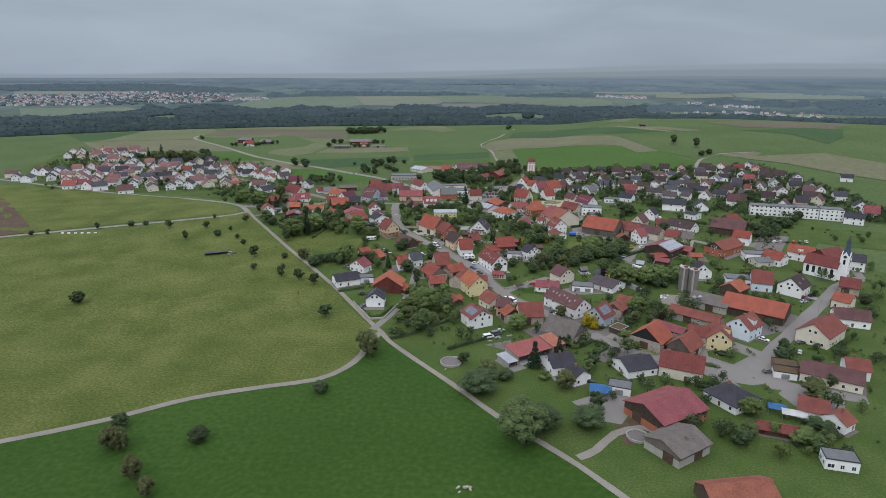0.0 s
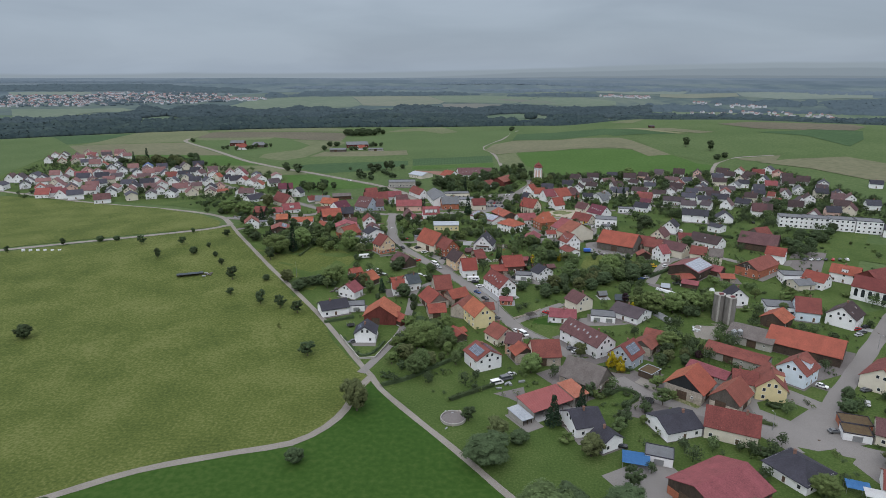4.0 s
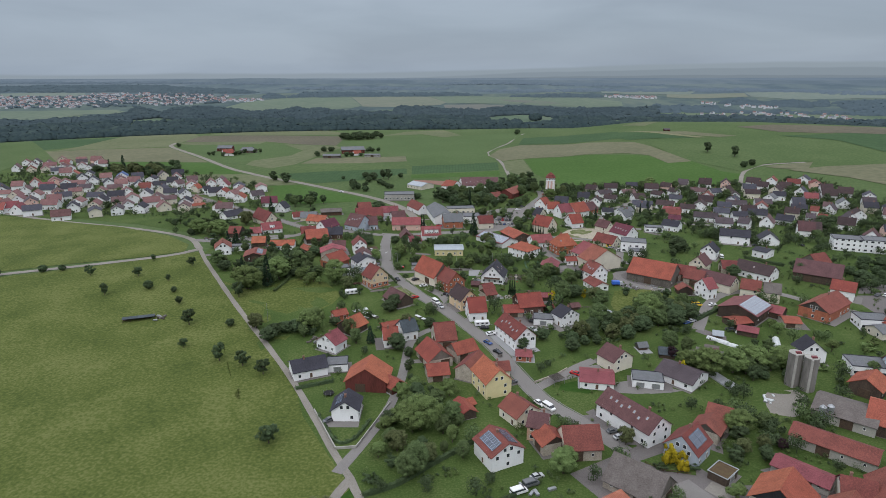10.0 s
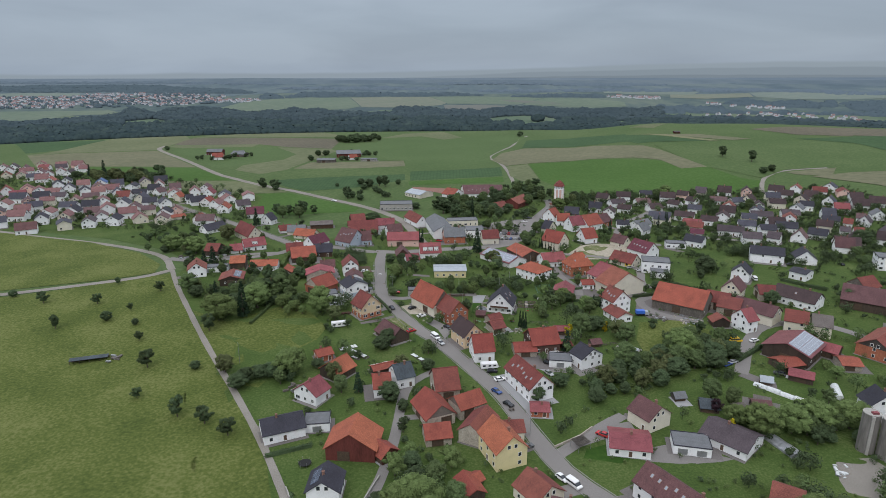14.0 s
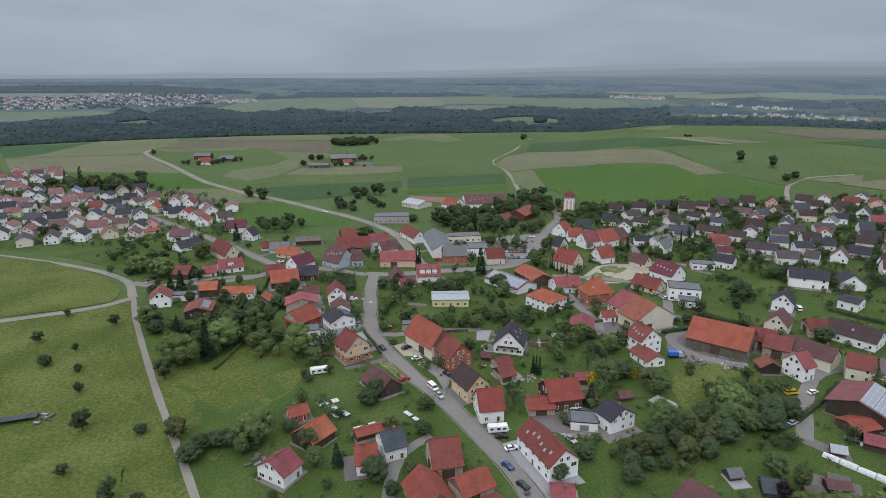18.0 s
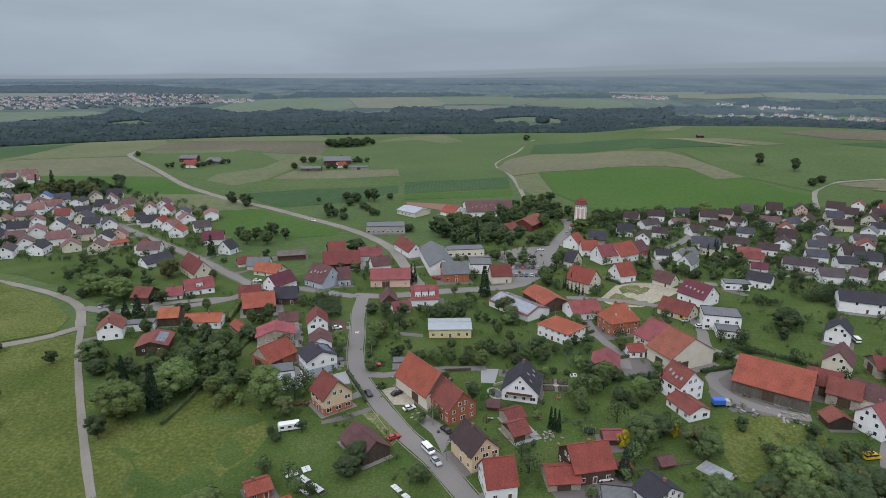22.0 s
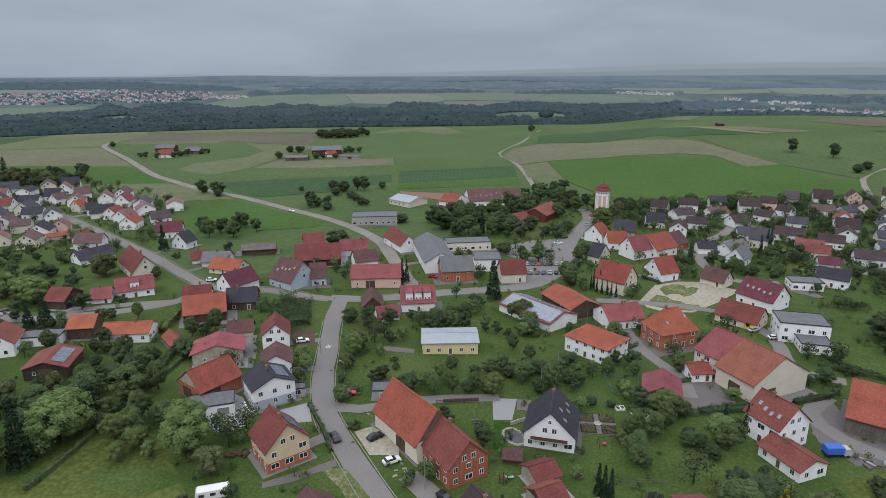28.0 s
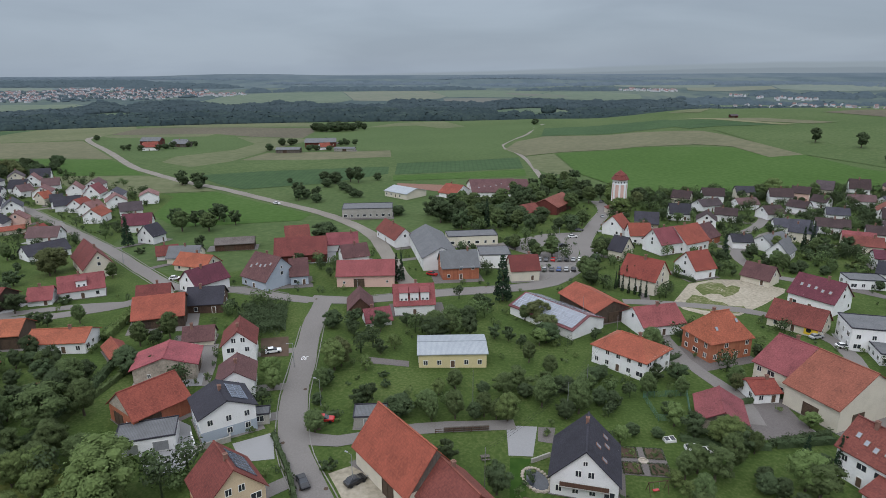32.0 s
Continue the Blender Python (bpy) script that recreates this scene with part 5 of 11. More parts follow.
area("lawn_yellow", "grass", 0.134, (111.1, 236.0), (120.2, 239.3), (126.9, 231.5), (116.6, 224.0), (109.8, 231.3), moved=False)
area("lawn_corner", "grass", 0.136, (110.8, 209.1), (125.5, 203.2), (114.0, 192.8), (113.9, 196.8), moved=False)
area("lawn_west", "grass", 0.138, (56.4, 238.5), (67.3, 245.3), (69.8, 237.1), (58.5, 227.7), moved=False)
area("garden_lawn", "grass", 0.144, (47.6, 230.6), (51.0, 236.2), (58.8, 241.2), (65.4, 244.0), (69.6, 239.4), (62.4, 232.2), (56.1, 226.5))
area("garden_blue", "grass", 0.146, (57.6, 263.4), (64.2, 258.6), (72.0, 256.6), (73.5, 262.0), (67.0, 268.0))
area("garden_back", "grass", 0.148, (82.5, 262.0), (87.5, 258.0), (101.0, 262.5), (106.0, 272.0), (96.0, 284.0), (86.0, 272.0))
area("drive_carport", "gravel", 0.150, (71.8, 250.4), (75.4, 254.0), (79.0, 251.0), (81.6, 250.6), (77.2, 243.6))
area("bank_barn", "weeds", 0.152, (78.6, 241.0), (81.0, 242.0), (88.4, 235.6), (90.0, 233.0), (88.0, 231.6))
area("lawn_verge", "grass", 0.140, (161.2, 246.4), (169.7, 241.5), (160.5, 234.3), (154.8, 239.7), moved=False)
area("lawn_front", "grass", 0.142, (87.1, 218.1), (90.5, 214.1), (84.6, 207.6), (82.6, 211.4), moved=False)
area("meadow_east", "grass", 0.11, (246.0, 415.2), (268.5, 433.8), (283.4, 431.3), (307.3, 426.2), (311.7, 421.1), (284.3, 380.6), (263.7, 388.4), (244.7, 401.1), moved=False)

# ---- roads and lanes ----
ribbon("lane_a", FIELD["gravel"], 2.4, 0.085, [(51.5, 142.2), (41.1, 157.4), (31.8, 168.9), (19.5, 183.6), (3.3, 207), (-10.4, 225.5), (-23.6, 244.2), (-28.3, 254.3), (-34.8, 265.8), (-56.3, 306.4), (-74.4, 335.8), (-106.4, 384.4), (-138.6, 437), (-153.3, 464.4)])
ribbon("lane_b", FIELD["gravel"], 3.0, 0.087, [(-149.6, 165), (-141.1, 168.1), (-115.2, 180.5), (-90.7, 195.6), (-64.6, 204.9), (-48.6, 209.9), (-39.3, 219.3), (-34.5, 230.3), (-32.2, 244.1), (-28.3, 254.3)])
ribbon("lane_c", FIELD["gravel"], 4.5, 0.089, [(-153.3, 464.4), (-166.3, 451.1), (-203, 436.3), (-246.1, 423.1), (-304.9, 402.2), (-345.7, 381)])
ribbon("lane_d", FIELD["gravel"], 4, 0.091, [(-153.3, 464.4), (-174.4, 494.3), (-227.3, 525.8), (-309.1, 558.2), (-389.3, 593.9), (-459.7, 622.8), (-545.3, 657.4)])
ribbon("street_a", FIELD["asphalt"], 6.0, 0.093, [(76.8, 234.7), (66.2, 253.5), (54.8, 268.5), (43.4, 286), (33.3, 299.9), (25.7, 320.1), (17.2, 343.4), (2.8, 369.4), (-5.1, 382.4), (-14, 393.5), (-24.9, 412.8), (-30.5, 422.9), (-33.7, 432.1), (-36.8, 447.1), (-37.9, 458.2), (-41.3, 487.1), (-42.3, 511.1)])
ribbon("street_b", FIELD["asphalt"], 6.5, 0.095, [(-46.7, 510.3), (-32.2, 509.4), (-18.3, 513.6), (-5, 517.7), (4.4, 519.9), (22.2, 524), (35.7, 529.9), (47.8, 546.7), (57.2, 565.7), (58.7, 583.9), (71.7, 618.9), (83.5, 648.6), (85, 674.1)])
ribbon("street_c", FIELD["asphalt"], 5.5, 0.097, [(-46.3, 508.6), (-56.5, 511.3), (-72.9, 517.5), (-94.1, 518), (-112.3, 533.9), (-140.6, 563.7), (-172.9, 595.1), (-214.4, 633.2), (-239.5, 654.9), (-262.4, 668.2)])
ribbon("street_d", FIELD["asphalt"], 5.5, 0.099, [(-165.3, 486.8), (-149.2, 481.8), (-135.6, 484.8), (-119.6, 489.6), (-102.5, 501.9), (-96.1, 517.3)])
ribbon("road_n", FIELD["gravel"], 6.5, 0.101, [(-12.6, 521.1), (-17.7, 532.5), (-24.2, 554.6), (-35.7, 593), (-51.2, 620.1), (-74.6, 648), (-107.7, 677.7), (-146.2, 711.5), (-191.7, 745), (-224.3, 774.1), (-254.4, 803.9), (-318.1, 883.3), (-387.8, 967.9), (-398.8, 1007.7)])
ribbon("road_hill", FIELD["gravel"], 4, 0.103, [(63.7, 746.5), (62.9, 823.1), (58.7, 867.7), (49.3, 908.7), (62.1, 951.8), (84.5, 997.8), (103.2, 1068.1), (119.5, 1106.3)])
ribbon("road_e", FIELD["gravel"], 4, 0.105, [(282.1, 695.4), (299.9, 731.4), (314.2, 750.8), (339.7, 767.9), (384.2, 771.8)])
ribbon("street_s", FIELD["asphalt"], 6.5, 0.107, [(66.2, 253.5), (73.2, 241.3), (85.4, 231.8), (94.6, 227.6), (104.2, 219.1), (112.8, 215.9), (122.8, 211.1), (133, 205.3), (152.9, 196.6)])
ribbon("street_s2", FIELD["asphalt"], 6.5, 0.109, [(116, 214.7), (129.5, 226.6), (144.8, 242.9), (159.4, 257.9), (180.8, 280.7), (191.7, 291.8), (215.6, 316.9), (236.2, 329.5)])
ribbon("lane_e", FIELD["asphalt"], 3.5, 0.111, [(-32.8, 256.9), (-25.5, 276.2), (-20.4, 295.1), (-17.8, 317.1), (-17.3, 334.5), (-14.9, 348.4), (-6.2, 357.6)])
ribbon("lane_f", FIELD["asphalt"], 4, 0.113, [(32, 306.3), (42.2, 315.5), (50.3, 322.7), (58.5, 328.8)])
ribbon("lane_g", FIELD["asphalt"], 4, 0.115, [(-32.2, 431), (-23.8, 429.4), (-7.7, 434.5), (13.2, 436.7)])
ribbon("lane_h", FIELD["asphalt"], 4, 0.117, [(60.3, 482.6), (60.9, 468.5), (64.7, 455.3), (66.8, 447.2), (65.3, 437.5)])
ribbon("lane_i", FIELD["asphalt"], 4.5, 0.119, [(56.5, 511.1), (72.3, 509), (96.9, 500.6), (107.5, 478.6), (102.5, 455.2), (113.1, 446.5)])
ribbon("lane_j", FIELD["asphalt"], 4.5, 0.121, [(-142.2, 482.6), (-134.3, 490), (-118.6, 497.4), (-96.4, 503.3), (-87.6, 510.9)])
ribbon("lane_k", FIELD["gravel"], 3, 0.123, [(41.6, 161.3), (47.9, 165.3), (56.3, 174.5), (65.8, 178.1), (69.4, 176.3)])
ribbon("lane_l", FIELD["asphalt"], 4.5, 0.125, [(103.1, 438.1), (93.7, 430.3), (94.6, 418.6), (101.9, 410.2), (115.1, 404.4)])
ribbon("lane_m", FIELD["asphalt"], 5, 0.127, [(111, 357.5), (129.5, 388.9), (144.3, 401.5), (166.6, 401.6), (186.8, 378)])
ribbon("lane_n", FIELD["asphalt"], 5, 0.129, [(137.7, 531.2), (118.9, 536.3), (117.6, 565), (136, 584.8), (149.3, 599.2), (175.4, 606.9)])
ribbon("lane_est", FIELD["asphalt"], 4.5, 0.131, [(160.3, 581.9), (166.4, 575.1), (171.5, 567.6), (175.4, 547.2), (189.8, 543.3), (200, 538.8)])
ribbon("lane_est2", FIELD["asphalt"], 5, 0.133, [(127.6, 594.4), (138.9, 602.2), (152.2, 616.3), (161.1, 630.3)])

# ---- the village: houses and barns ----
house(-38.9, 409.1, -52.6, 9.5, 10, 6, 11, "beige", "darkred", panels=2, base="brick")
house(-48.5, 434.3, -57.3, 9.8, 11, 6, 8.5, "white", "anth", panels=2, base="bluegrey")
house(-65.3, 436.9, 52.7, 12.2, 10.4, 4.5, 8.5, "brick", "red", barn=True, gable="stone")
house(-70.0, 456.5, -75.2, 10.1, 14, 4.2, 6.5, "stone", "pink")
house(-55.3, 466.2, -75.6, 10.0, 8, 6, 9.5, "white", "darkred")
house(-50.4, 448.8, -76.0, 9.3, 8, 5, 7.5, "white", "brown")
house(-118.3, 470.7, 9.4, 7.9, 9, 4.5, 7, "wood", "orange", near=False)
house(-103.2, 468.9, 6.3, 14.4, 9, 3.5, 5.5, "white", "orange")
house(-113.4, 445.6, 101.0, 12.0, 11, 3.8, 5.6, "wood", "redbrown", near=False, panels=1)
house(-86.9, 464.2, -49.3, 9.6, 4, 2.4, 3.8, "wood", "red")
house(-69.4, 474.8, 11.3, 7.7, 6, 3, 4.5, "cream", "brown", near=False)
house(-86.7, 489.7, 18.3, 13.8, 15, 4, 8, "wood", "orange", near=False)
house(-76.8, 500.0, 9.9, 10.4, 10, 4.5, 7, "timber", "anth", near=False)
house(-84.8, 518.2, 53.1, 12.6, 10, 5, 8, "white", "purple", near=False)
house(-30.7, 529.0, 4.3, 20.0, 12, 5, 8.5, "pink", "pinkred", near=False, barn=True)
house(-38.6, 551.1, 22.2, 10.1, 9, 5.5, 8, "white", "brown", near=False)
house(-46.8, 573.2, 9.6, 12.7, 9, 4.5, 7, "white", "pinkred", near=False)
house(-67.4, 578.8, 16.0, 10.0, 16, 4, 9, "redwood", "darkred", near=False)
house(-60.9, 558.4, 10.6, 20.1, 15, 4, 9, "redwood", "darkred", near=False)
house(-92.6, 572.7, 12.6, 15.7, 9, 3.4, 5, "brownwood", "greybrown", near=False)
house(-105.4, 552.5, 4.8, 11.7, 10, 4, 6, "cream", "grey", near=False)
house(-96.3, 541.2, -18.4, 14.4, 9, 3.8, 6, "cream", "orange", near=False)
house(-114.8, 556.8, 24.6, 7.9, 7, 3.4, 5, "white", "darkred", near=False)
house(-133.3, 582.6, 69.7, 7.3, 9, 5, 8, "white", "anth", near=False)
house(-150.4, 605.7, 16.2, 12.6, 10, 5, 8, "white", "purple", near=False)
house(-203.8, 649.2, 83.5, 9.1, 9, 5, 8, "white", "red", near=False)
house(-193.3, 641.4, 79.1, 9.6, 9, 5, 8, "white", "brown", near=False)
house(-181.2, 624.8, -85.3, 11.2, 9, 5, 8, "white", "red", near=False)
house(-223.9, 660.4, 32.2, 6.0, 9, 5, 8, "white", "anth", near=False)
house(-236.6, 668.9, 69.1, 6.0, 8, 5, 8, "cream", "orange", near=False)
house(-262.7, 689.9, 61.7, 7.8, 9, 5, 8, "white", "brown", near=False)
house(-252.0, 648.5, 16.4, 10.9, 11, 5, 8, "white", "anth", near=False)
house(-215.8, 615.7, -73.8, 6.0, 9, 5, 8, "pink", "brown", near=False)
house(-208.9, 600.9, 38.3, 10.1, 7, 3, 4, "cream", "red", near=False)
house(-185.2, 585.3, 86.2, 6.0, 9, 5, 8, "white", "red", near=False)
house(-165.4, 557.9, 53.8, 15.5, 10, 4, 6, "white", "anth", near=False)
house(-133.9, 537.5, -49.8, 22.6, 10, 5.5, 10, "cream", "darkred", near=False)
house(-121.9, 509.9, 28.3, 12.8, 9, 4.5, 7, "white", "pinkred", near=False, dormers=1)
house(-130.3, 502.2, 18.4, 6.6, 8, 3.4, 5, "white", "pinkred", near=False)
house(-141.4, 496.7, -4.8, 8.0, 10, 4, 7, "wood", "darkred", near=False)
house(2.3, 538.2, 9.3, 13.4, 11, 6, 9.5, "brick", "grey", near=False, storeys=2)
house(26.0, 535.9, 7.8, 10.4, 9, 5.5, 8.5, "cream", "darkred", near=False)
house(67.3, 524.8, -43.2, 13.1, 11, 6.5, 11, "cream", "red", near=False)
house(68.8, 560.6, -46.2, 6.0, 9, 5.5, 9, "cream", "anth", near=False)
house(77.0, 599.7, 48.7, 8.4, 10, 5.5, 9, "white", "red", near=False)
house(82.8, 585.0, -0.4, 9.1, 9, 5.5, 8.5, "white", "red", near=False)
house(94.4, 611.0, -15.3, 10.8, 12, 4, 8, "stone", "anth", near=False)
house(89.8, 571.2, 24.4, 13.2, 11, 6, 10, "white", "pinkred", near=False)
house(99.8, 575.6, 31.1, 14.2, 14, 5.5, 10, "white", "red", near=False)
house(110.8, 585.5, 37.9, 11.3, 12, 4.5, 8, "brick", "brown", near=False)
house(90.8, 539.8, 21.1, 9.3, 11, 5, 9, "white", "red", near=False)
house(111.0, 531.2, -50.2, 10.0, 8, 3.8, 6.5, "cream", "brown", near=False)
house(118.4, 507.2, -55.5, 14.0, 12, 5.5, 9.5, "white", "purple", near=False, skylights=5)
house(102.8, 490.4, -46.1, 14.2, 10, 4, 7, "cream", "darkred", near=False)
house(167.2, 548.7, -20.8, 8.7, 9, 5, 7, "white", "purple", near=False)
house(158.7, 529.8, -38.1, 11.3, 10, 5.2, 7, "white", "anth", near=False)
house(138.7, 648.3, 22.0, 14.6, 9, 4.5, 7, "white", "pvdark", near=False)
house(161.3, 653.0, 10.2, 13.0, 9, 4, 6.5, "white", "brown", near=False)
house(164.3, 631.1, 15.1, 11.3, 10, 4, 7, "white", "anth", near=False)
house(185.5, 643.0, -49.2, 10.6, 9, 4.5, 7, "white", "anth", near=False)
house(204.4, 655.3, -54.0, 9.0, 9, 4.5, 7, "white", "anth", near=False)
house(194.9, 625.5, -20.9, 10.7, 9, 4.5, 7, "white", "anth", near=False)
house(226.2, 656.0, -17.5, 14.2, 9, 4.5, 7, "white", "brown", near=False)
house(241.9, 652.7, 19.1, 18.9, 9, 4.5, 7, "white", "anth", near=False)
house(139.2, 625.7, -24.8, 10.9, 9, 4.5, 7, "white", "anth", near=False)
house(159.1, 600.9, -18.7, 16.8, 12, 4.5, 7, "white", "anth", near=False)
house(178.2, 601.5, -26.7, 14.8, 12, 4.5, 7, "white", "anth", near=False)
house(174.9, 577.2, -25.8, 12.9, 10, 4.5, 7, "cream", "pinkred", near=False)
house(191.1, 586.8, -29.0, 12.3, 10, 4.5, 7, "white", "anth", near=False)
house(136.8, 574.9, 31.9, 15.4, 9, 4.5, 7, "white", "grey", near=False)
house(124.7, 577.7, -7.3, 8.8, 9, 4, 6, "white", "anth", near=False)
house(118.5, 637.8, -0.7, 8.3, 8, 3.5, 4.5, "white", "grey", near=False)
house(-29.8, 309.1, 85.8, 11.8, 15, 4.5, 9.5, "redwood", "orange", near=False)
house(-20.2, 305.6, -46.9, 6.0, 6, 3, 5, "redwood", "red", near=False)
house(-54.4, 317.7, 24.8, 12.9, 10, 3.8, 6.5, "white", "anth", near=False)
house(-49.0, 338.2, 60.8, 7.5, 10, 4.2, 7.5, "white", "pinkred")
house(-42.8, 354.6, 55.4, 9.7, 9, 3.8, 7, "wood", "orange")
house(-25.0, 343.1, 11.9, 6.0, 9, 4.2, 7.5, "white", "red")
house(-18.2, 349.6, 26.5, 6.6, 9, 4.6, 8, "white", "greengrey")
house(-2.2, 343.0, 12.4, 8.6, 12, 5, 10, "stone", "darkred")
house(-5.9, 327.8, -64.9, 13.4, 10, 4, 8, "stone", "red", near=False)
house(-4.5, 315.2, 11.8, 8.2, 8, 3.4, 6, "stone", "red", near=False)
house(5.4, 331.1, 31.8, 10.0, 8, 4.6, 7.5, "stone", "orange", near=False)
house(8.9, 317.7, 63.3, 12.9, 8, 4.6, 7.5, "stone", "orange", near=False)
house(15.6, 306.3, -67.6, 12.6, 10, 6.5, 11, "yellow", "orange", near=False)
house(19.8, 316.9, 6.8, 6.0, 7, 4, 6, "cream", "darkred", near=False)
house(24.0, 287.3, -56.9, 9.4, 10, 4, 7.5, "cream", "orange", near=False)
house(29.0, 277.0, -19.5, 6.0, 8, 5.5, 8.5, "bricklight", "brown", near=False)
house(31.5, 270.2, -71.3, 7.3, 8, 4, 6.5, "stone", "red", near=False)
house(15.1, 264.6, -63.2, 10.7, 11, 5.5, 8.5, "white", "orange", near=False, panels=3)
house(5.3, 290.3, -67.4, 8.9, 5, 2.6, 4, "wood", "red", near=False)
house(60.5, 282.0, -58.2, 22.2, 10.5, 5.5, 9.5, "white", "brown", near=False, skylights=7)
house(65.6, 324.6, -59.8, 9.0, 10, 5, 8.5, "cream", "brown", near=False)
house(55.4, 311.4, -10.3, 11.9, 11, 3.2, 5, "white", "pinkred", near=False)
house(88.3, 314.2, -46.6, 14.6, 13, 3.2, 6, "white", "dusk", near=False)
house(72.8, 266.6, 46.2, 10.2, 10, 5, 9.4, "bluegrey", "redbrown", near=False, panels=1)
house(90.0, 284.3, -33.2, 7.4, 9, 4.4, 7, "stone", "redbrown", near=False)
house(83.6, 277.3, 51.7, 8.2, 8, 4, 6.5, "stone", "redbrown", near=False)
house(89.3, 242.6, 48.5, 12.4, 13.4, 4.8, 10.0, "stone", "orange", near=False, gable="blackwood", barn=True)
house(118.5, 268.4, -42.0, 23.2, 9, 4, 6, "concrete", "redbrown", near=False)
house(102.1, 255.7, -46.5, 15.1, 7, 3, 4.4, "concrete", "pinkred", near=False)
house(134.1, 287.7, -40.3, 18.3, 15, 4, 6.5, "concrete", "greybrown", near=False)
house(151.6, 278.5, -37.9, 27.5, 19, 4.5, 8.5, "wood", "orange", near=False)
house(145.5, 331.3, 85.6, 7.3, 10, 4.8, 9, "white", "anth", near=False)
house(229.5, 352.5, 23.0, 16.2, 12, 7, 11, "redwood", "darkred", near=False)
house(242.3, 347.3, -31.5, 10.8, 11, 6, 9, "white", "anth", near=False)
house(185.2, 306.9, 41.9, 12.6, 12, 5.5, 10, "white", "darkbrown", near=False, dormers=0, skylights=3)
house(171.7, 314.9, -20.5, 10.2, 13, 5, 10, "lightblue", "redbrown", near=False)
house(152.9, 305.1, 41.3, 11.2, 10, 4.5, 7.5, "wood", "orange", near=False)
house(138.9, 373.3, 43.4, 18.6, 17, 5, 8, "wood", "pvlight", near=False, panels=1)
house(152.6, 397.4, -28.8, 8.7, 10, 5.5, 9, "cream", "darkred", near=False)
house(160.9, 392.8, -25.0, 7.3, 10, 5.5, 9, "cream", "greybrown", near=False)
house(129.9, 397.3, 23.9, 6.0, 9, 6, 10, "white", "pinkred", near=False)
house(140.8, 409.3, -49.3, 18.4, 10, 5, 8.5, "cream", "brown", near=False)
house(129.0, 422.7, -33.6, 10.2, 10, 4.5, 8, "stone", "darkred", near=False)
house(201.6, 423.5, -34.5, 22.3, 18, 5, 10, "wood", "brown", near=False)
house(211.1, 442.6, 21.2, 11.1, 10, 5, 9, "stone", "darkred", near=False)
house(177.6, 376.1, 37.6, 23.6, 13, 5, 9, "brick", "rust", near=False, gable="greywood")
house(198.3, 395.9, -36.7, 10.2, 10, 5.5, 9, "white", "red", near=False)
house(154.8, 363.4, -8.1, 7.2, 8, 2.8, 4, "stone", "red", near=False)
house(130.8, 362.9, 14.7, 9.3, 8, 2.8, 4, "wood", "red", near=False)
house(219.9, 363.1, -41.2, 13.7, 10, 5.5, 9, "white", "red", near=False)
house(199.8, 355.4, -55.0, 11.3, 10, 4.5, 8, "white", "red", near=False)
house(190.1, 353.0, 11.1, 9.9, 9, 3.2, 5, "cream", "grey", near=False)
house(216.2, 309.2, -34.3, 9.2, 11, 4.6, 8, "stone", "darkred", near=False)
house(199.8, 287.7, -47.7, 8.0, 10, 4.6, 7.5, "cream", "orange", near=False)
house(165.8, 248.8, 39.3, 19.2, 13, 5.4, 10, "cream", "redbrown", near=False)
house(75.9, 184.9, 29.1, 21.1, 17, 5, 8, "wood", "pinkred", near=False, barn=True, base="brick")
house(73.0, 165.5, 32.4, 14.7, 13, 4.2, 6.5, "greywood", "greybrown", near=False, base="concrete")
house(103.1, 195.0, -61.7, 13.5, 13, 3.4, 6.5, "white", "anth", hip=5.5, near=False)
house(92.5, 215.2, -25.5, 15.5, 9.5, 5.0, 9.6, "cream", "darkred", near=False, dormers=0)
house(75.3, 218.9, 16.6, 12.8, 12, 3.6, 6, "white", "anth", near=False)
lean_shed(35.2, 232.3, 30.4, 17.9, 10.2, 3.2, 4.4, "brownwood", SHEET_RED, "long open shed with faded red sheet-metal roof")
lean_shed(46.1, 238.6, 31.0, 7.0, 9.8, 3.5, 4.8, "brownwood", SHEET_RUST, "barn lean-to with orange corrugated sheet roof")
lean_shed(25.7, 224.7, 31.0, 4.9, 8.8, 2.3, 2.8, "wood", SHEET_GREY, "small wooden shed with grey sheet-metal roof")
house(45.6, 219.9, 15.4, 9.9, 11, 4, 7, "white", "anth", near=False)
house(50.9, 209.8, -61.7, 6.5, 8, 3.6, 6, "white", "anth", near=False)
house(53.4, 250.4, -42.7, 15.8, 12, 3.4, 8.8, "stone", "greybrown", near=False, gable="greywood")
house(40.2, 268.4, 5.0, 11.2, 10.2, 4.8, 9.4, "stone", "orange", near=False, gable="cream")
house(101.0, 234.8, 45.0, 12.6, 9.6, 4.6, 8.8, "greywood", "rust", near=False, base="stone")
house(118.2, 242.6, 70.0, 12.6, 9.8, 5.4, 9.6, "yellow", "redbrown", near=False)
house(110.4, 245.4, -22.0, 8.0, 7.5, 4.8, 8.0, "cream", "redbrown", near=False)
house(134.2, 253.4, 39.0, 11.8, 10.6, 5.8, 10, "lightblue", "redbrown", near=False, dormers=1)
house(127.3, 187.0, -29.5, 8.8, 10, 3.8, 6.5, "white", "redbrown", near=False)
house(147.6, 210.4, -31.0, 20.2, 11, 4, 7, "cream", "brown", near=False)
house(131.4, 179.4, 30.8, 6.0, 8, 3.6, 6, "white", "redbrown", near=False)
house(190.1, 266.9, -20.3, 14.3, 11, 4.2, 7.5, "white", "brown", near=False)
house(160.5, 216.3, -19.9, 8.0, 10, 4.4, 7, "white", "redbrown", near=False)
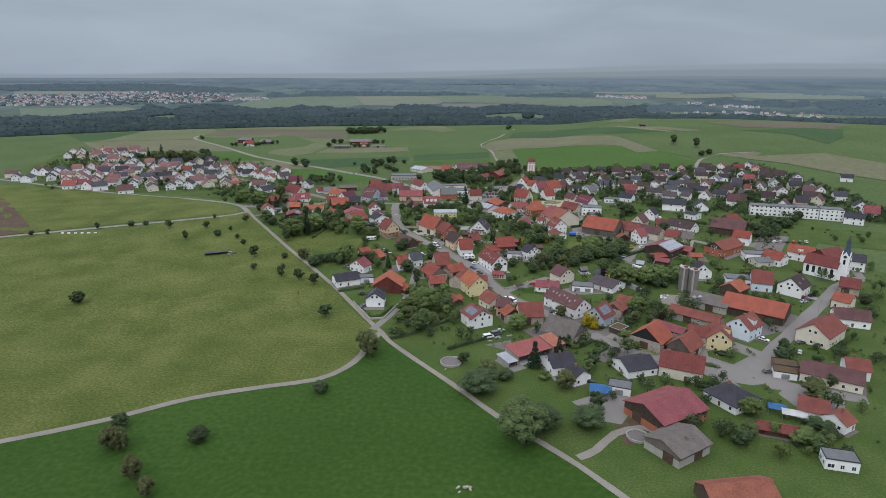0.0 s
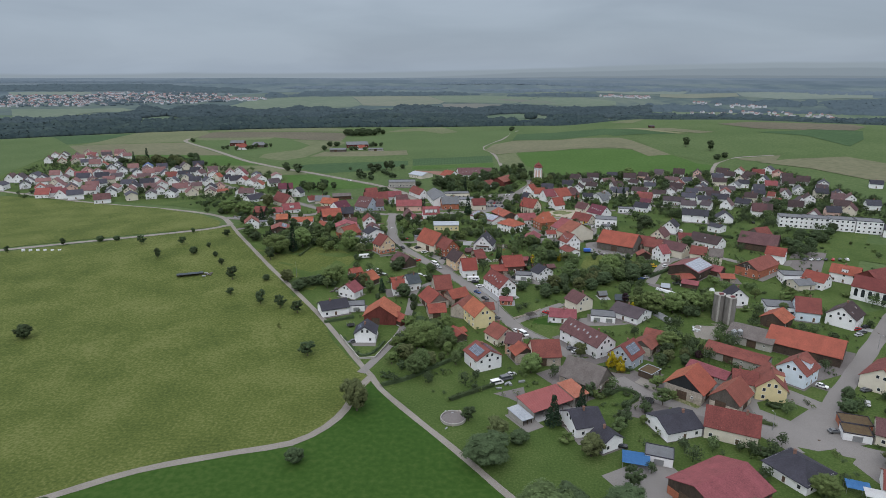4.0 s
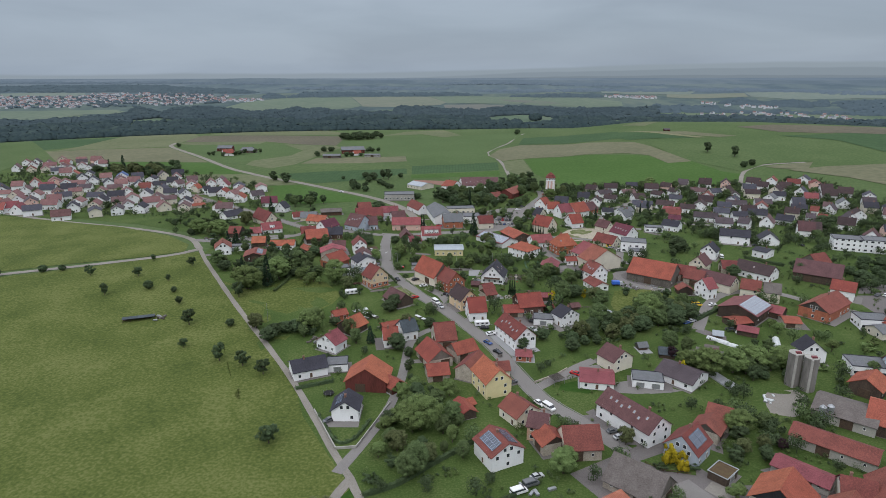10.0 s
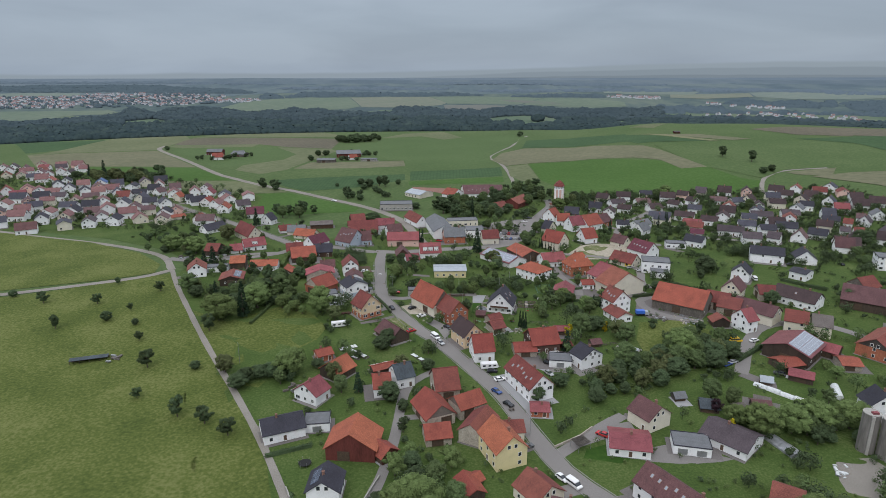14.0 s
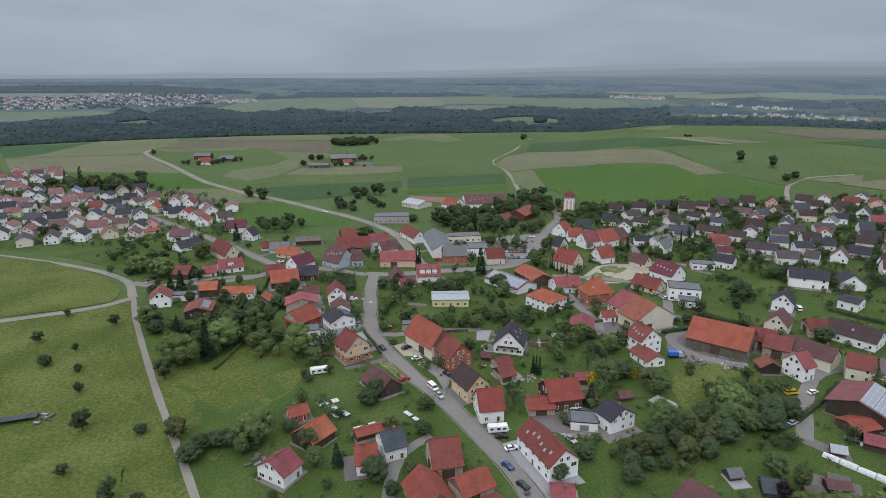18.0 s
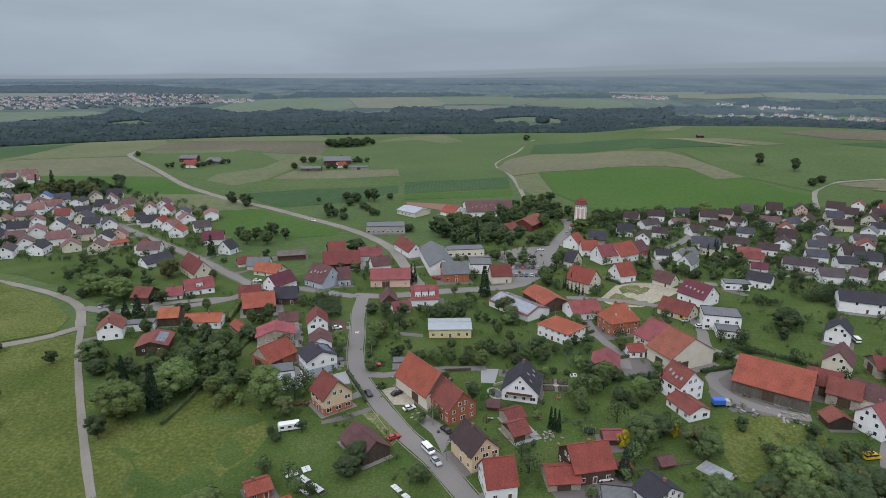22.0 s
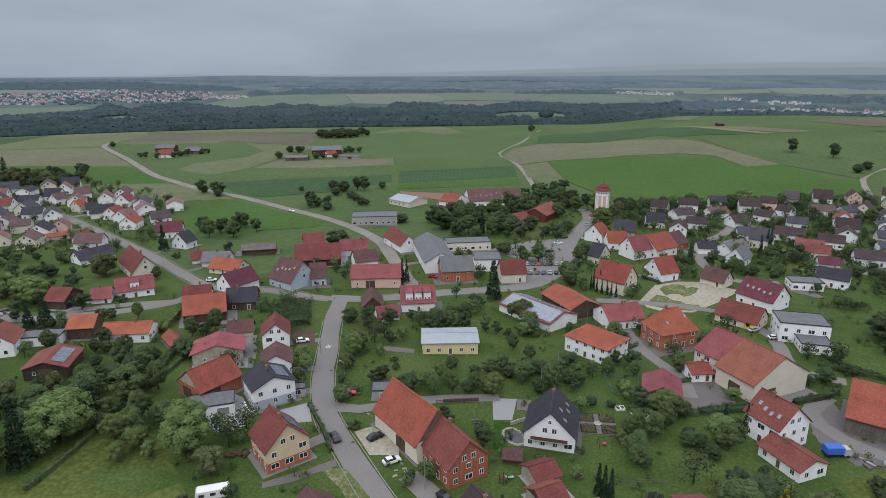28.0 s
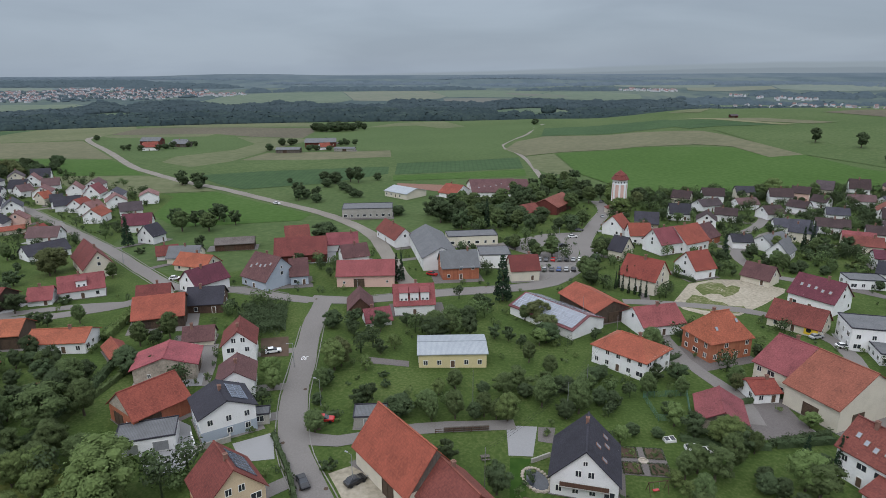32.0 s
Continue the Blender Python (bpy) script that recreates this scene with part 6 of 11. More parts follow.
house(81.1, 142.7, 8.7, 19.5, 9, 3.6, 6, "wood", "orange", near=False)
house(24.5, 419.3, 75.9, 12.6, 11.8, 4.2, 10.0, "white", "anth", skylights=4, balcony=2.9)
house(71.4, 473.8, 18.9, 13.4, 10.8, 7, 11.6, "brick", "orange", hip=4.0, skylights=3)
house(83.3, 457.1, -61.1, 8.9, 18, 6, 11, "cream", "pinkred")
house(87.2, 444.3, -66.7, 13.0, 20, 6, 12, "cream", "rust", barn=True)
house(71.5, 449.9, 5.8, 6.0, 7, 3, 4.4, "white", "red")
house(57.5, 438.1, 73.0, 11.0, 9, 3.6, 6, "stone", "pinkred")
house(78.5, 418.9, -66.3, 9.5, 10, 6.5, 11, "white", "redbrown", skylights=4)
house(77.1, 408.4, -69.6, 11.0, 8, 3.2, 5, "white", "redbrown")
house(46.0, 465.8, -46.7, 15.3, 12, 5.5, 8.5, "white", "orange", hip=5.0)
house(59.3, 489.8, 14.7, 13.3, 12, 4.6, 7, "white", "pinkred", near=False)
house(31.4, 494.5, -51.0, 24.9, 14, 4.2, 5.5, "white", "pvlight", near=False, panels=3, chimney=False)
house(44.5, 502.4, -66.1, 19.2, 12, 4.4, 7, "wood", "orange", near=False)
house(111.6, 421.9, -36.1, 23.2, 18, 5, 11, "greywood", "orange", near=False, barn=True)
house(131.7, 415.6, -34.8, 9.7, 11, 4.6, 8, "stone", "redbrown", near=False)
house(142.2, 436.4, 51.5, 10.7, 9, 5.6, 10, "cream", "brown", near=False)
house(158.9, 463.9, 55.6, 9.7, 9, 5, 9, "white", "anth", near=False)
house(188.9, 497.8, -21.6, 17.9, 12, 6.5, 8.5, "white", "anth", near=False)
house(120.7, 401.4, 88.3, 6.0, 7, 3, 5, "wood", "redbrown", near=False)
house(12.5, 370.2, 11.1, 8.0, 10, 5, 10, "white", "red")
house(6.9, 383.3, -60.5, 11.4, 9, 5.6, 10, "ochre", "darkbrown")
house(37.7, 378.4, 12.3, 11.4, 12, 4.6, 9, "timber", "red")
house(29.9, 373.6, 5.9, 8.8, 8, 3, 5, "stone", "red")
house(53.3, 364.8, -62.4, 7.3, 10, 5, 8, "white", "anth")
house(19.5, 402.4, 25.6, 6.0, 6, 3, 4.5, "stone", "darkred")
house(19.8, 394.5, 25.5, 6.0, 7, 3, 5, "stone", "redbrown")
house(48.6, 392.2, 2.3, 6.2, 5, 2.6, 3.6, "wood", "pinkred")
house(0.6, 406.2, -57.8, 12.0, 10, 5.6, 10.5, "brick", "redbrown")
house(-8.8, 417.7, -53.2, 18.7, 11, 5.5, 12, "cream", "orange", barn=True, gable="greywood")
house(-136.1, 456.9, -70.3, 10.4, 9, 4.6, 8, "white", "redbrown", near=False)
house(-24.9, 386.1, -53.0, 12.8, 9, 3, 6.5, "wood", "brown")
house(-50.7, 366.8, 30.7, 6.0, 6, 3, 4.5, "brick", "red")
house(-0.3, 468.2, 2.3, 17.3, 11, 4.2, 5, "yellow", "metal", chimney=False)
house(-28.0, 691.6, -41.6, 19.0, 17, 4.4, 5.4, "cream", "metal", near=False, chimney=False, name="sports_hall")
house(-7.7, 562.0, -78.5, 36.9, 14, 6.5, 9, "white", "grey", near=False, chimney=False)
house(-288.4, 905.5, 39.3, 13.4, 9, 4, 7, "white", "red", near=False)
house(-268.5, 926.6, 5.4, 13.9, 10, 4, 7, "white", "grey", near=False)
house(-131.6, 942.3, 10.4, 31.6, 14, 4, 6, "wood", "grey", near=False)
house(30.2, 703.2, 2.8, 34.6, 22, 4, 8, "brownwood", "brown", near=False)
house(2.4, 690.4, -36.9, 12.5, 16, 4, 7, "white", "red", near=False)
house(56.0, 651.3, 58.5, 23.9, 14, 4.6, 8, "redwood", "redbrown", near=False)
house(40.1, 637.9, 37.9, 10.0, 10, 4, 6, "white", "redbrown", near=False)
house(-64.6, 525.9, -34.5, 13.0, 14, 5, 10.5, "bluegrey", "brown", near=False, skylights=5, storeys=2)
house(-54.8, 528.6, 14.3, 6.0, 9, 5, 8.5, "bluegrey", "brown", near=False)
house(-12.3, 502.6, 7.2, 12.3, 10, 5, 8.5, "white", "pinkred", near=False, dormers=3)
house(-22.8, 491.8, 19.5, 7.5, 7, 3, 4.5, "white", "pinkred", near=False)
house(-29.2, 501.9, -80.6, 11.1, 7, 2.6, 6, "brownwood", "brown", near=False)
house(-95.1, 503.8, 16.8, 9.6, 9, 3.6, 6, "cream", "darkred", near=False)
house(-25.3, 586.2, -62.5, 22.2, 9, 5, 8, "white", "darkred", near=False)
house(209.5, 494.5, 71.4, 11.6, 12, 4.6, 8, "white", "anth", near=False)
house(192.2, 465.5, -50.8, 8.6, 10, 4.4, 5.5, "white", "anth", near=False)
house(169.8, 427.6, -50.2, 19.4, 12, 4.2, 8, "white", "darkbrown", near=False, skylights=1)
house(157.7, 435.1, -10.5, 8.0, 10, 4, 7, "stone", "darkred", near=False)
house(251.5, 522.4, -20.2, 14.1, 12, 4.4, 8, "white", "darkbrown", near=False)
house(248.6, 548.1, -37.0, 12.1, 11, 4.4, 7.5, "white", "anth", near=False)
house(213.5, 536.8, -39.2, 7.9, 10, 5, 8, "white", "red", near=False)
house(193.7, 557.6, -22.4, 17.9, 10, 4.4, 7, "white", "pvdark", near=False)
house(279.7, 586.7, -26.9, 12.0, 9, 4.4, 7, "white", "anth", near=False)
house(287.8, 579.0, -35.4, 6.0, 9, 4.4, 7, "white", "red", near=False)
house(307.1, 594.9, -35.6, 6.0, 9, 4.4, 7, "white", "brown", near=False)
house(273.4, 559.1, -25.5, 6.2, 9, 3.8, 6, "white", "red", near=False)
house(281.2, 556.8, -25.6, 6.0, 9, 3.8, 6, "white", "red", near=False)
house(236.8, 602.9, -15.2, 16.1, 10, 4.4, 7, "white", "redbrown", near=False)
house(261.2, 608.1, -14.5, 13.5, 10, 4.4, 7, "white", "redbrown", near=False)
house(212.2, 573.6, -17.6, 11.9, 10, 4.4, 7, "white", "anth", near=False)
house(237.0, 567.0, -20.8, 14.3, 11, 4.4, 7.5, "white", "anth", near=False)
house(172.3, 569.7, -24.8, 14.6, 10, 4.4, 7, "cream", "redbrown", near=False)
house(28.3, 345.9, -65.9, 18.1, 9.5, 5.8, 10, "white", "darkred", skylights=6)
house(30.3, 330.4, -4.7, 6.0, 6, 2.6, 3.6, "brick", "pinkred", near=False)
house(131.4, 353.4, -29.9, 8.1, 6, 2.8, 4, "wood", "pinkred", near=False)
house(153.7, 372.4, -44.2, 6.0, 7, 3.4, 5.4, "wood", "pinkred", near=False)
house(-24.9, 358.4, 27.2, 11.5, 4, 2.4, 3.2, "wood", "red")
house(88.9, 333.1, -11.7, 6.0, 5, 2.2, 3.2, "wood", "greengrey", near=False)
house(107.2, 334.4, -8.2, 6.0, 4, 2.2, 3, "wood", "brown", near=False)
house(-34.7, 288.7, -89.7, 9.0, 9, 4.4, 7.5, "white", "anth", near=False, panels=1)
house(-299.9, 932.0, 2.1, 20.5, 13, 5, 8, "redwood", "grey", near=False, name="farm_barn")
house(-282.7, 893.7, 8.0, 13.6, 11, 4.5, 7.5, "white", "red", near=False)
house(-265.2, 918.5, -14.5, 19.3, 11, 4, 6, "greywood", "grey", near=False, name="farm_barn")
house(-148.2, 880.3, 3.4, 22.0, 12, 3.6, 5, "greywood", "grey", near=False, name="farm_barn")
house(-128.1, 923.4, 10.9, 30.9, 16, 5, 7, "redwood", "grey", near=False, name="farm_barn")
house(-120.0, 902.7, 31.9, 10.1, 8, 4, 6, "white", "red", near=False)
house(-98.3, 890.1, -2.4, 19.6, 8, 3, 4, "concrete", "grey", near=False, name="farm_barn")
house(306.9, 991.9, 1.0, 9.0, 7, 2.8, 4, "redwood", "darkred", near=False, name="farm_barn")
house(24.8, 696.8, 5.0, 26.9, 30, 5, 9, "white", "brown", near=False, chimney=False, name="riding_hall", skylights=6)

# ---- the two housing estates ----
house(-355.0, 585.9, 32, 11.9, 10.0, 5.2, 8.9, "white", "pinkred", near=False)
house(-409.5, 655.1, 118, 11.9, 10.3, 4.6, 8.3, "white", "anth", near=False)
house(-387.9, 655.7, 112, 11.7, 8.5, 5.2, 8.0, "white", "brown", near=False)
house(-343.6, 579.3, 98, 10.4, 9.7, 4.6, 8.9, "white", "pinkred", near=False)
house(-329.6, 574.4, 32, 12.6, 9.1, 5.6, 8.7, "white", "anth", near=False)
house(-297.0, 558.6, 28, 12.8, 9.9, 4.6, 8.3, "white", "brown", near=False)
house(-277.7, 570.5, 122, 12.8, 9.0, 5.6, 7.8, "cream", "anth", near=False)
house(-262.8, 576.4, 112, 12.1, 8.6, 5.6, 8.2, "white", "darkbrown", near=False)
house(-247.5, 582.6, 98, 11.4, 8.9, 5.6, 8.3, "white", "anth", near=False)
house(-231.7, 588.9, 122, 10.1, 10.1, 4.6, 8.4, "cream", "redbrown", near=False)
house(-220.7, 606.2, 104, 10.5, 10.4, 5.2, 8.3, "white", "anth", near=False)
house(-237.4, 643.4, 122, 12.7, 9.0, 5.6, 8.9, "white", "anth", near=False)
house(-178.5, 579.6, 8, 12.6, 8.6, 5.2, 8.5, "white", "brown", near=False)
house(-213.4, 653.2, 32, 12.8, 9.2, 4.6, 8.2, "white", "anth", near=False)
house(-248.4, 686.6, 112, 10.9, 10.1, 5.2, 8.0, "white", "redbrown", near=False)
house(-273.0, 702.0, 8, 10.2, 9.7, 4.6, 8.8, "white", "anth", near=False)
house(-298.6, 712.2, 98, 12.5, 9.4, 5.6, 7.8, "white", "anth", near=False)
house(-319.2, 724.3, 32, 11.0, 8.9, 4.6, 8.7, "white", "anth", near=False)
house(-293.7, 652.0, 118, 10.3, 9.4, 5.2, 8.0, "white", "brown", near=False)
house(-273.7, 621.8, 118, 12.6, 10.5, 5.6, 8.8, "white", "brown", near=False)
house(-285.0, 669.9, 8, 10.8, 9.4, 5.2, 9.0, "white", "redbrown", near=False)
house(-254.4, 626.9, 112, 12.9, 9.8, 4.6, 7.9, "white", "brown", near=False)
house(-265.4, 661.6, 98, 11.5, 9.6, 5.2, 8.8, "cream", "anth", near=False)
house(-317.5, 652.7, 112, 10.1, 9.1, 5.2, 8.2, "cream", "brown", near=False)
house(-296.6, 613.9, 104, 12.1, 10.4, 4.6, 8.5, "white", "anth", near=False)
house(-331.2, 690.8, 122, 11.0, 9.0, 5.6, 8.7, "white", "anth", near=False)
house(-352.3, 701.9, 118, 11.0, 9.8, 5.2, 9.1, "white", "anth", near=False)
house(-355.6, 667.2, 22, 12.6, 9.9, 4.6, 8.5, "white", "anth", near=False)
house(-338.9, 649.4, 22, 10.6, 9.2, 5.6, 7.9, "cream", "brown", near=False)
house(-336.6, 627.2, 32, 12.2, 8.8, 5.6, 8.7, "white", "anth", near=False)
house(-335.8, 613.5, 22, 10.9, 9.6, 5.6, 9.2, "white", "brown", near=False)
house(-364.2, 633.1, 104, 10.5, 9.4, 5.6, 8.8, "white", "brown", near=False)
house(-369.4, 658.5, 8, 12.9, 8.8, 5.2, 9.2, "white", "anth", near=False)
house(-304.0, 586.3, 118, 10.6, 8.6, 5.6, 8.7, "white", "anth", near=False)
house(-473.4, 805.5, 112, 10.6, 9.9, 5.2, 9.0, "white", "darkbrown", near=False)
house(-419.4, 754.7, 32, 12.1, 9.6, 5.2, 7.9, "white", "anth", near=False)
house(-390.0, 735.3, 112, 11.5, 10.4, 4.6, 8.4, "white", "pinkorange", near=False)
house(-372.4, 717.9, 122, 11.9, 9.2, 5.2, 8.6, "white", "anth", near=False)
house(-394.0, 774.8, 98, 12.9, 9.7, 4.6, 8.3, "white", "darkbrown", near=False)
house(-423.5, 808.5, 32, 11.6, 9.2, 5.2, 8.4, "white", "darkbrown", near=False)
house(-456.3, 826.0, 118, 11.5, 9.5, 5.6, 8.6, "cream", "brown", near=False)
house(-453.2, 794.8, 112, 12.9, 9.5, 5.2, 9.1, "white", "brown", near=False)
house(-486.0, 806.6, 118, 11.4, 8.7, 5.2, 7.9, "white", "brown", near=False)
house(-471.4, 768.1, 112, 12.5, 8.5, 5.2, 8.9, "white", "brown", near=False)
house(-337.0, 728.6, 112, 11.5, 10.2, 5.2, 8.5, "white", "blue", near=False)
house(-361.5, 581.2, 8, 11.6, 10.2, 4.6, 8.9, "white", "pinkorange", near=False)
house(116.6, 629.1, -10, 10.8, 9.9, 4.6, 8.5, "white", "anth", near=False)
house(295.0, 653.6, 48, 12.0, 10.1, 5.2, 8.6, "cream", "anth", near=False)
house(289.7, 686.0, -34, 12.7, 10.3, 5.2, 8.9, "white", "redbrown", near=False)
house(274.6, 662.4, -14, 11.8, 9.9, 5.2, 8.5, "cream", "anth", near=False)
house(250.8, 653.6, 48, 12.6, 8.9, 5.2, 9.0, "cream", "anth", near=False)
house(198.1, 536.5, -14, 12.3, 9.7, 5.2, 8.0, "white", "redbrown", near=False)
house(234.5, 576.8, -10, 12.1, 10.3, 4.6, 8.4, "white", "anth", near=False)
house(133.0, 559.7, 48, 12.4, 8.6, 4.6, 8.7, "white", "grey", near=False)
house(123.1, 610.2, 68, 11.0, 9.4, 5.6, 8.5, "white", "redbrown", near=False)
house(288.7, 668.3, -34, 12.5, 8.9, 5.6, 9.1, "white", "redbrown", near=False)
house(314.5, 627.0, 54, 12.1, 9.4, 4.6, 7.9, "white", "darkbrown", near=False)
house(302.3, 583.0, 48, 10.1, 8.7, 4.6, 8.6, "white", "brown", near=False)
house(324.4, 602.2, 68, 12.2, 10.3, 4.6, 8.2, "white", "grey", near=False)
house(284.6, 533.7, -34, 11.5, 9.2, 4.6, 8.8, "white", "redbrown", near=False)
house(310.5, 561.7, 72, 11.7, 9.9, 5.6, 8.7, "white", "anth", near=False)
house(245.5, 515.4, -20, 10.2, 9.0, 5.6, 9.2, "white", "brown", near=False)
house(239.9, 616.3, 54, 12.6, 9.4, 5.6, 7.8, "white", "anth", near=False)
house(274.2, 621.9, 48, 10.3, 9.8, 5.6, 8.6, "white", "grey", near=False)
house(156.2, 586.1, -34, 11.2, 9.4, 5.6, 7.8, "cream", "anth", near=False)
house(334.9, 585.8, -14, 11.2, 10.2, 5.6, 8.9, "cream", "anth", near=False)
house(337.1, 564.7, -28, 10.3, 10.4, 4.6, 8.8, "white", "brown", near=False)
house(348.2, 581.4, 72, 11.1, 9.0, 5.6, 8.3, "white", "anth", near=False)
house(359.3, 624.1, 62, 11.1, 9.9, 5.6, 8.4, "white", "anth", near=False)
house(405.8, 618.8, -28, 11.6, 9.7, 5.2, 7.9, "white", "anth", near=False)
house(346.3, 561.9, 68, 10.1, 8.9, 5.6, 8.9, "white", "brown", near=False)
house(349.2, 537.5, -14, 11.3, 9.1, 5.2, 8.5, "white", "anth", near=False)
house(341.3, 496.6, 68, 10.6, 9.8, 5.2, 8.0, "white", "anth", near=False)
house(334.4, 472.5, -28, 10.3, 10.1, 5.2, 9.1, "white", "pinkred", near=False)
house(307.3, 450.3, -34, 12.8, 9.2, 5.6, 8.4, "white", "anth", near=False)
house(277.6, 495.7, 54, 10.4, 9.8, 5.6, 9.2, "white", "brown", near=False)
house(319.3, 518.6, 48, 10.6, 8.5, 5.6, 8.4, "cream", "brown", near=False)
house(307.5, 620.4, -20, 11.1, 9.1, 5.6, 9.2, "white", "pinkred", near=False)
house(263.7, 567.0, -34, 10.5, 9.0, 5.6, 8.7, "cream", "anth", near=False)
house(-441.0, 621.9, 118, 12.9, 8.5, 4.6, 7.9, "white", "anth", near=False)
house(-424.1, 614.3, 98, 12.5, 10.2, 5.6, 7.9, "white", "anth", near=False)
house(-430.7, 653.4, 98, 10.3, 9.4, 5.2, 8.9, "white", "darkbrown", near=False)
house(-439.0, 652.6, 98, 10.8, 9.3, 4.6, 9.1, "white", "brown", near=False)
house(-382.3, 608.6, 122, 10.5, 9.5, 4.6, 7.9, "white", "pinkorange", near=False)
house(-454.7, 636.7, 14, 12.4, 8.7, 5.6, 7.9, "cream", "brown", near=False)
house(-256.5, 707.8, 28, 9.6, 10.2, 5.2, 8.7, "white", "darkbrown", near=False, chimney=True)
house(-238.1, 616.4, 22, 9.6, 8.6, 5.6, 7.8, "cream", "darkbrown", near=False, chimney=True)
house(-367.2, 614.8, 112, 12.7, 9.3, 5.6, 9.1, "white", "redbrown", near=False, chimney=False)
house(-296.6, 732.7, 122, 12.5, 9.5, 5.6, 8.9, "cream", "darkbrown", near=False, chimney=True)
house(-271.9, 643.3, 104, 11.3, 10.5, 4.6, 8.6, "white", "anth", near=False, chimney=False)
house(-177.3, 673.4, 112, 11.8, 9.7, 5.6, 7.8, "white", "brown", near=False, chimney=False)
house(-373.9, 734.1, 112, 11.5, 8.9, 5.6, 8.4, "white", "anth", near=False, chimney=True)
house(-381.4, 674.5, 32, 12.3, 10.1, 5.2, 7.8, "white", "pinkred", near=False, chimney=False)
house(-351.6, 606.4, 122, 12.8, 9.8, 5.6, 8.8, "pink", "darkbrown", near=False, chimney=True)
house(-191.2, 662.4, 122, 11.0, 10.5, 4.6, 7.8, "white", "pinkred", near=False, chimney=False)
house(-385.8, 694.1, 122, 12.4, 10.5, 5.6, 8.9, "pink", "redbrown", near=False, chimney=False)
house(-216.5, 686.8, 98, 12.1, 8.8, 4.6, 9.0, "white", "pinkred", near=False, chimney=False)
house(-277.9, 607.1, 28, 10.2, 8.7, 5.6, 8.7, "cream", "brown", near=False, chimney=True)
house(-400.5, 687.8, 122, 11.2, 9.2, 5.2, 9.1, "white", "redbrown", near=False, chimney=True)
house(-371.9, 689.2, 122, 10.7, 10.3, 5.6, 8.5, "white", "pinkred", near=False, chimney=False)
house(-199.7, 677.7, 104, 11.5, 10.0, 5.2, 7.9, "white", "anth", near=False, chimney=False)
house(-406.5, 622.6, 122, 11.4, 8.7, 5.2, 8.0, "white", "anth", near=False, chimney=True)
house(-248.8, 605.0, 28, 12.7, 9.3, 5.6, 9.1, "white", "brown", near=False, chimney=True)
house(-309.6, 630.2, 8, 12.7, 10.4, 5.2, 8.0, "white", "anth", near=False, chimney=False)
house(-340.0, 667.9, 14, 10.3, 10.1, 5.2, 7.9, "white", "darkbrown", near=False, chimney=True)
house(-231.6, 691.6, 112, 11.0, 8.8, 5.6, 9.0, "white", "brown", near=False, chimney=False)
house(-312.4, 666.9, 28, 12.4, 8.8, 5.2, 7.8, "cream", "brown", near=False, chimney=True)
house(-381.3, 630.9, 104, 10.3, 9.5, 5.2, 9.1, "cream", "brown", near=False, chimney=False)
house(-355.6, 684.6, 8, 12.2, 9.8, 5.2, 8.0, "white", "brown", near=False, chimney=True)
house(-284.8, 741.4, 22, 11.7, 9.0, 4.6, 9.1, "white", "anth", near=False, chimney=False)
house(-329.6, 710.6, 122, 11.9, 10.0, 5.2, 7.8, "pink", "darkbrown", near=False, chimney=True)
house(-298.4, 684.8, 118, 10.2, 8.5, 5.2, 8.7, "white", "anth", near=False, chimney=False)
house(-311.5, 605.9, 98, 10.9, 9.9, 5.6, 8.2, "white", "redbrown", near=False, chimney=False)
house(-227.5, 707.3, 98, 11.7, 8.8, 5.6, 8.4, "white", "brown", near=False, chimney=False)
house(-424.2, 666.7, 98, 12.8, 10.1, 5.2, 7.9, "white", "anth", near=False, chimney=False)
house(-412.0, 636.7, 122, 10.2, 10.3, 5.2, 9.1, "white", "darkbrown", near=False, chimney=True)
house(-348.6, 719.4, 22, 10.6, 8.8, 5.2, 8.9, "white", "pinkred", near=False, chimney=True)
house(-290.9, 595.0, 104, 11.5, 8.6, 5.6, 8.5, "cream", "brown", near=False, chimney=True)
house(-407.4, 673.6, 14, 9.7, 9.5, 5.2, 8.9, "white", "brown", near=False, chimney=False)
house(-277.7, 683.7, 14, 11.8, 8.8, 5.2, 7.8, "white", "anth", near=False, chimney=True)
house(-353.6, 646.2, 122, 11.7, 9.1, 5.2, 8.0, "pink", "brown", near=False, chimney=True)
house(-316.4, 687.1, 22, 11.0, 9.1, 5.6, 9.1, "white", "pinkred", near=False, chimney=False)
house(-312.1, 703.1, 14, 11.3, 9.0, 4.6, 8.4, "white", "brown", near=False, chimney=True)
house(-278.6, 723.4, 112, 9.5, 8.5, 5.2, 9.0, "white", "pinkred", near=False, chimney=False)
house(-396.0, 635.7, 22, 12.6, 8.8, 5.6, 7.9, "white", "pinkred", near=False, chimney=False)
house(-292.4, 631.6, 22, 12.7, 10.1, 5.6, 9.0, "white", "anth", near=False, chimney=True)
house(-170.7, 638.4, 32, 10.6, 9.9, 4.6, 7.9, "white", "darkbrown", near=False, chimney=False)
house(-329.0, 596.9, 8, 12.8, 9.4, 5.2, 8.7, "white", "redbrown", near=False, chimney=True)
house(-264.3, 595.9, 118, 10.4, 8.6, 5.2, 8.0, "white", "darkbrown", near=False, chimney=False)
house(-366.2, 595.2, 98, 12.1, 9.1, 4.6, 9.0, "white", "brown", near=False, chimney=True)
house(-212.9, 584.8, 104, 11.1, 9.0, 5.6, 8.3, "cream", "darkbrown", near=False, chimney=True)
house(-414.2, 770.3, 122, 9.6, 9.9, 5.2, 8.7, "white", "brown", near=False, chimney=False)
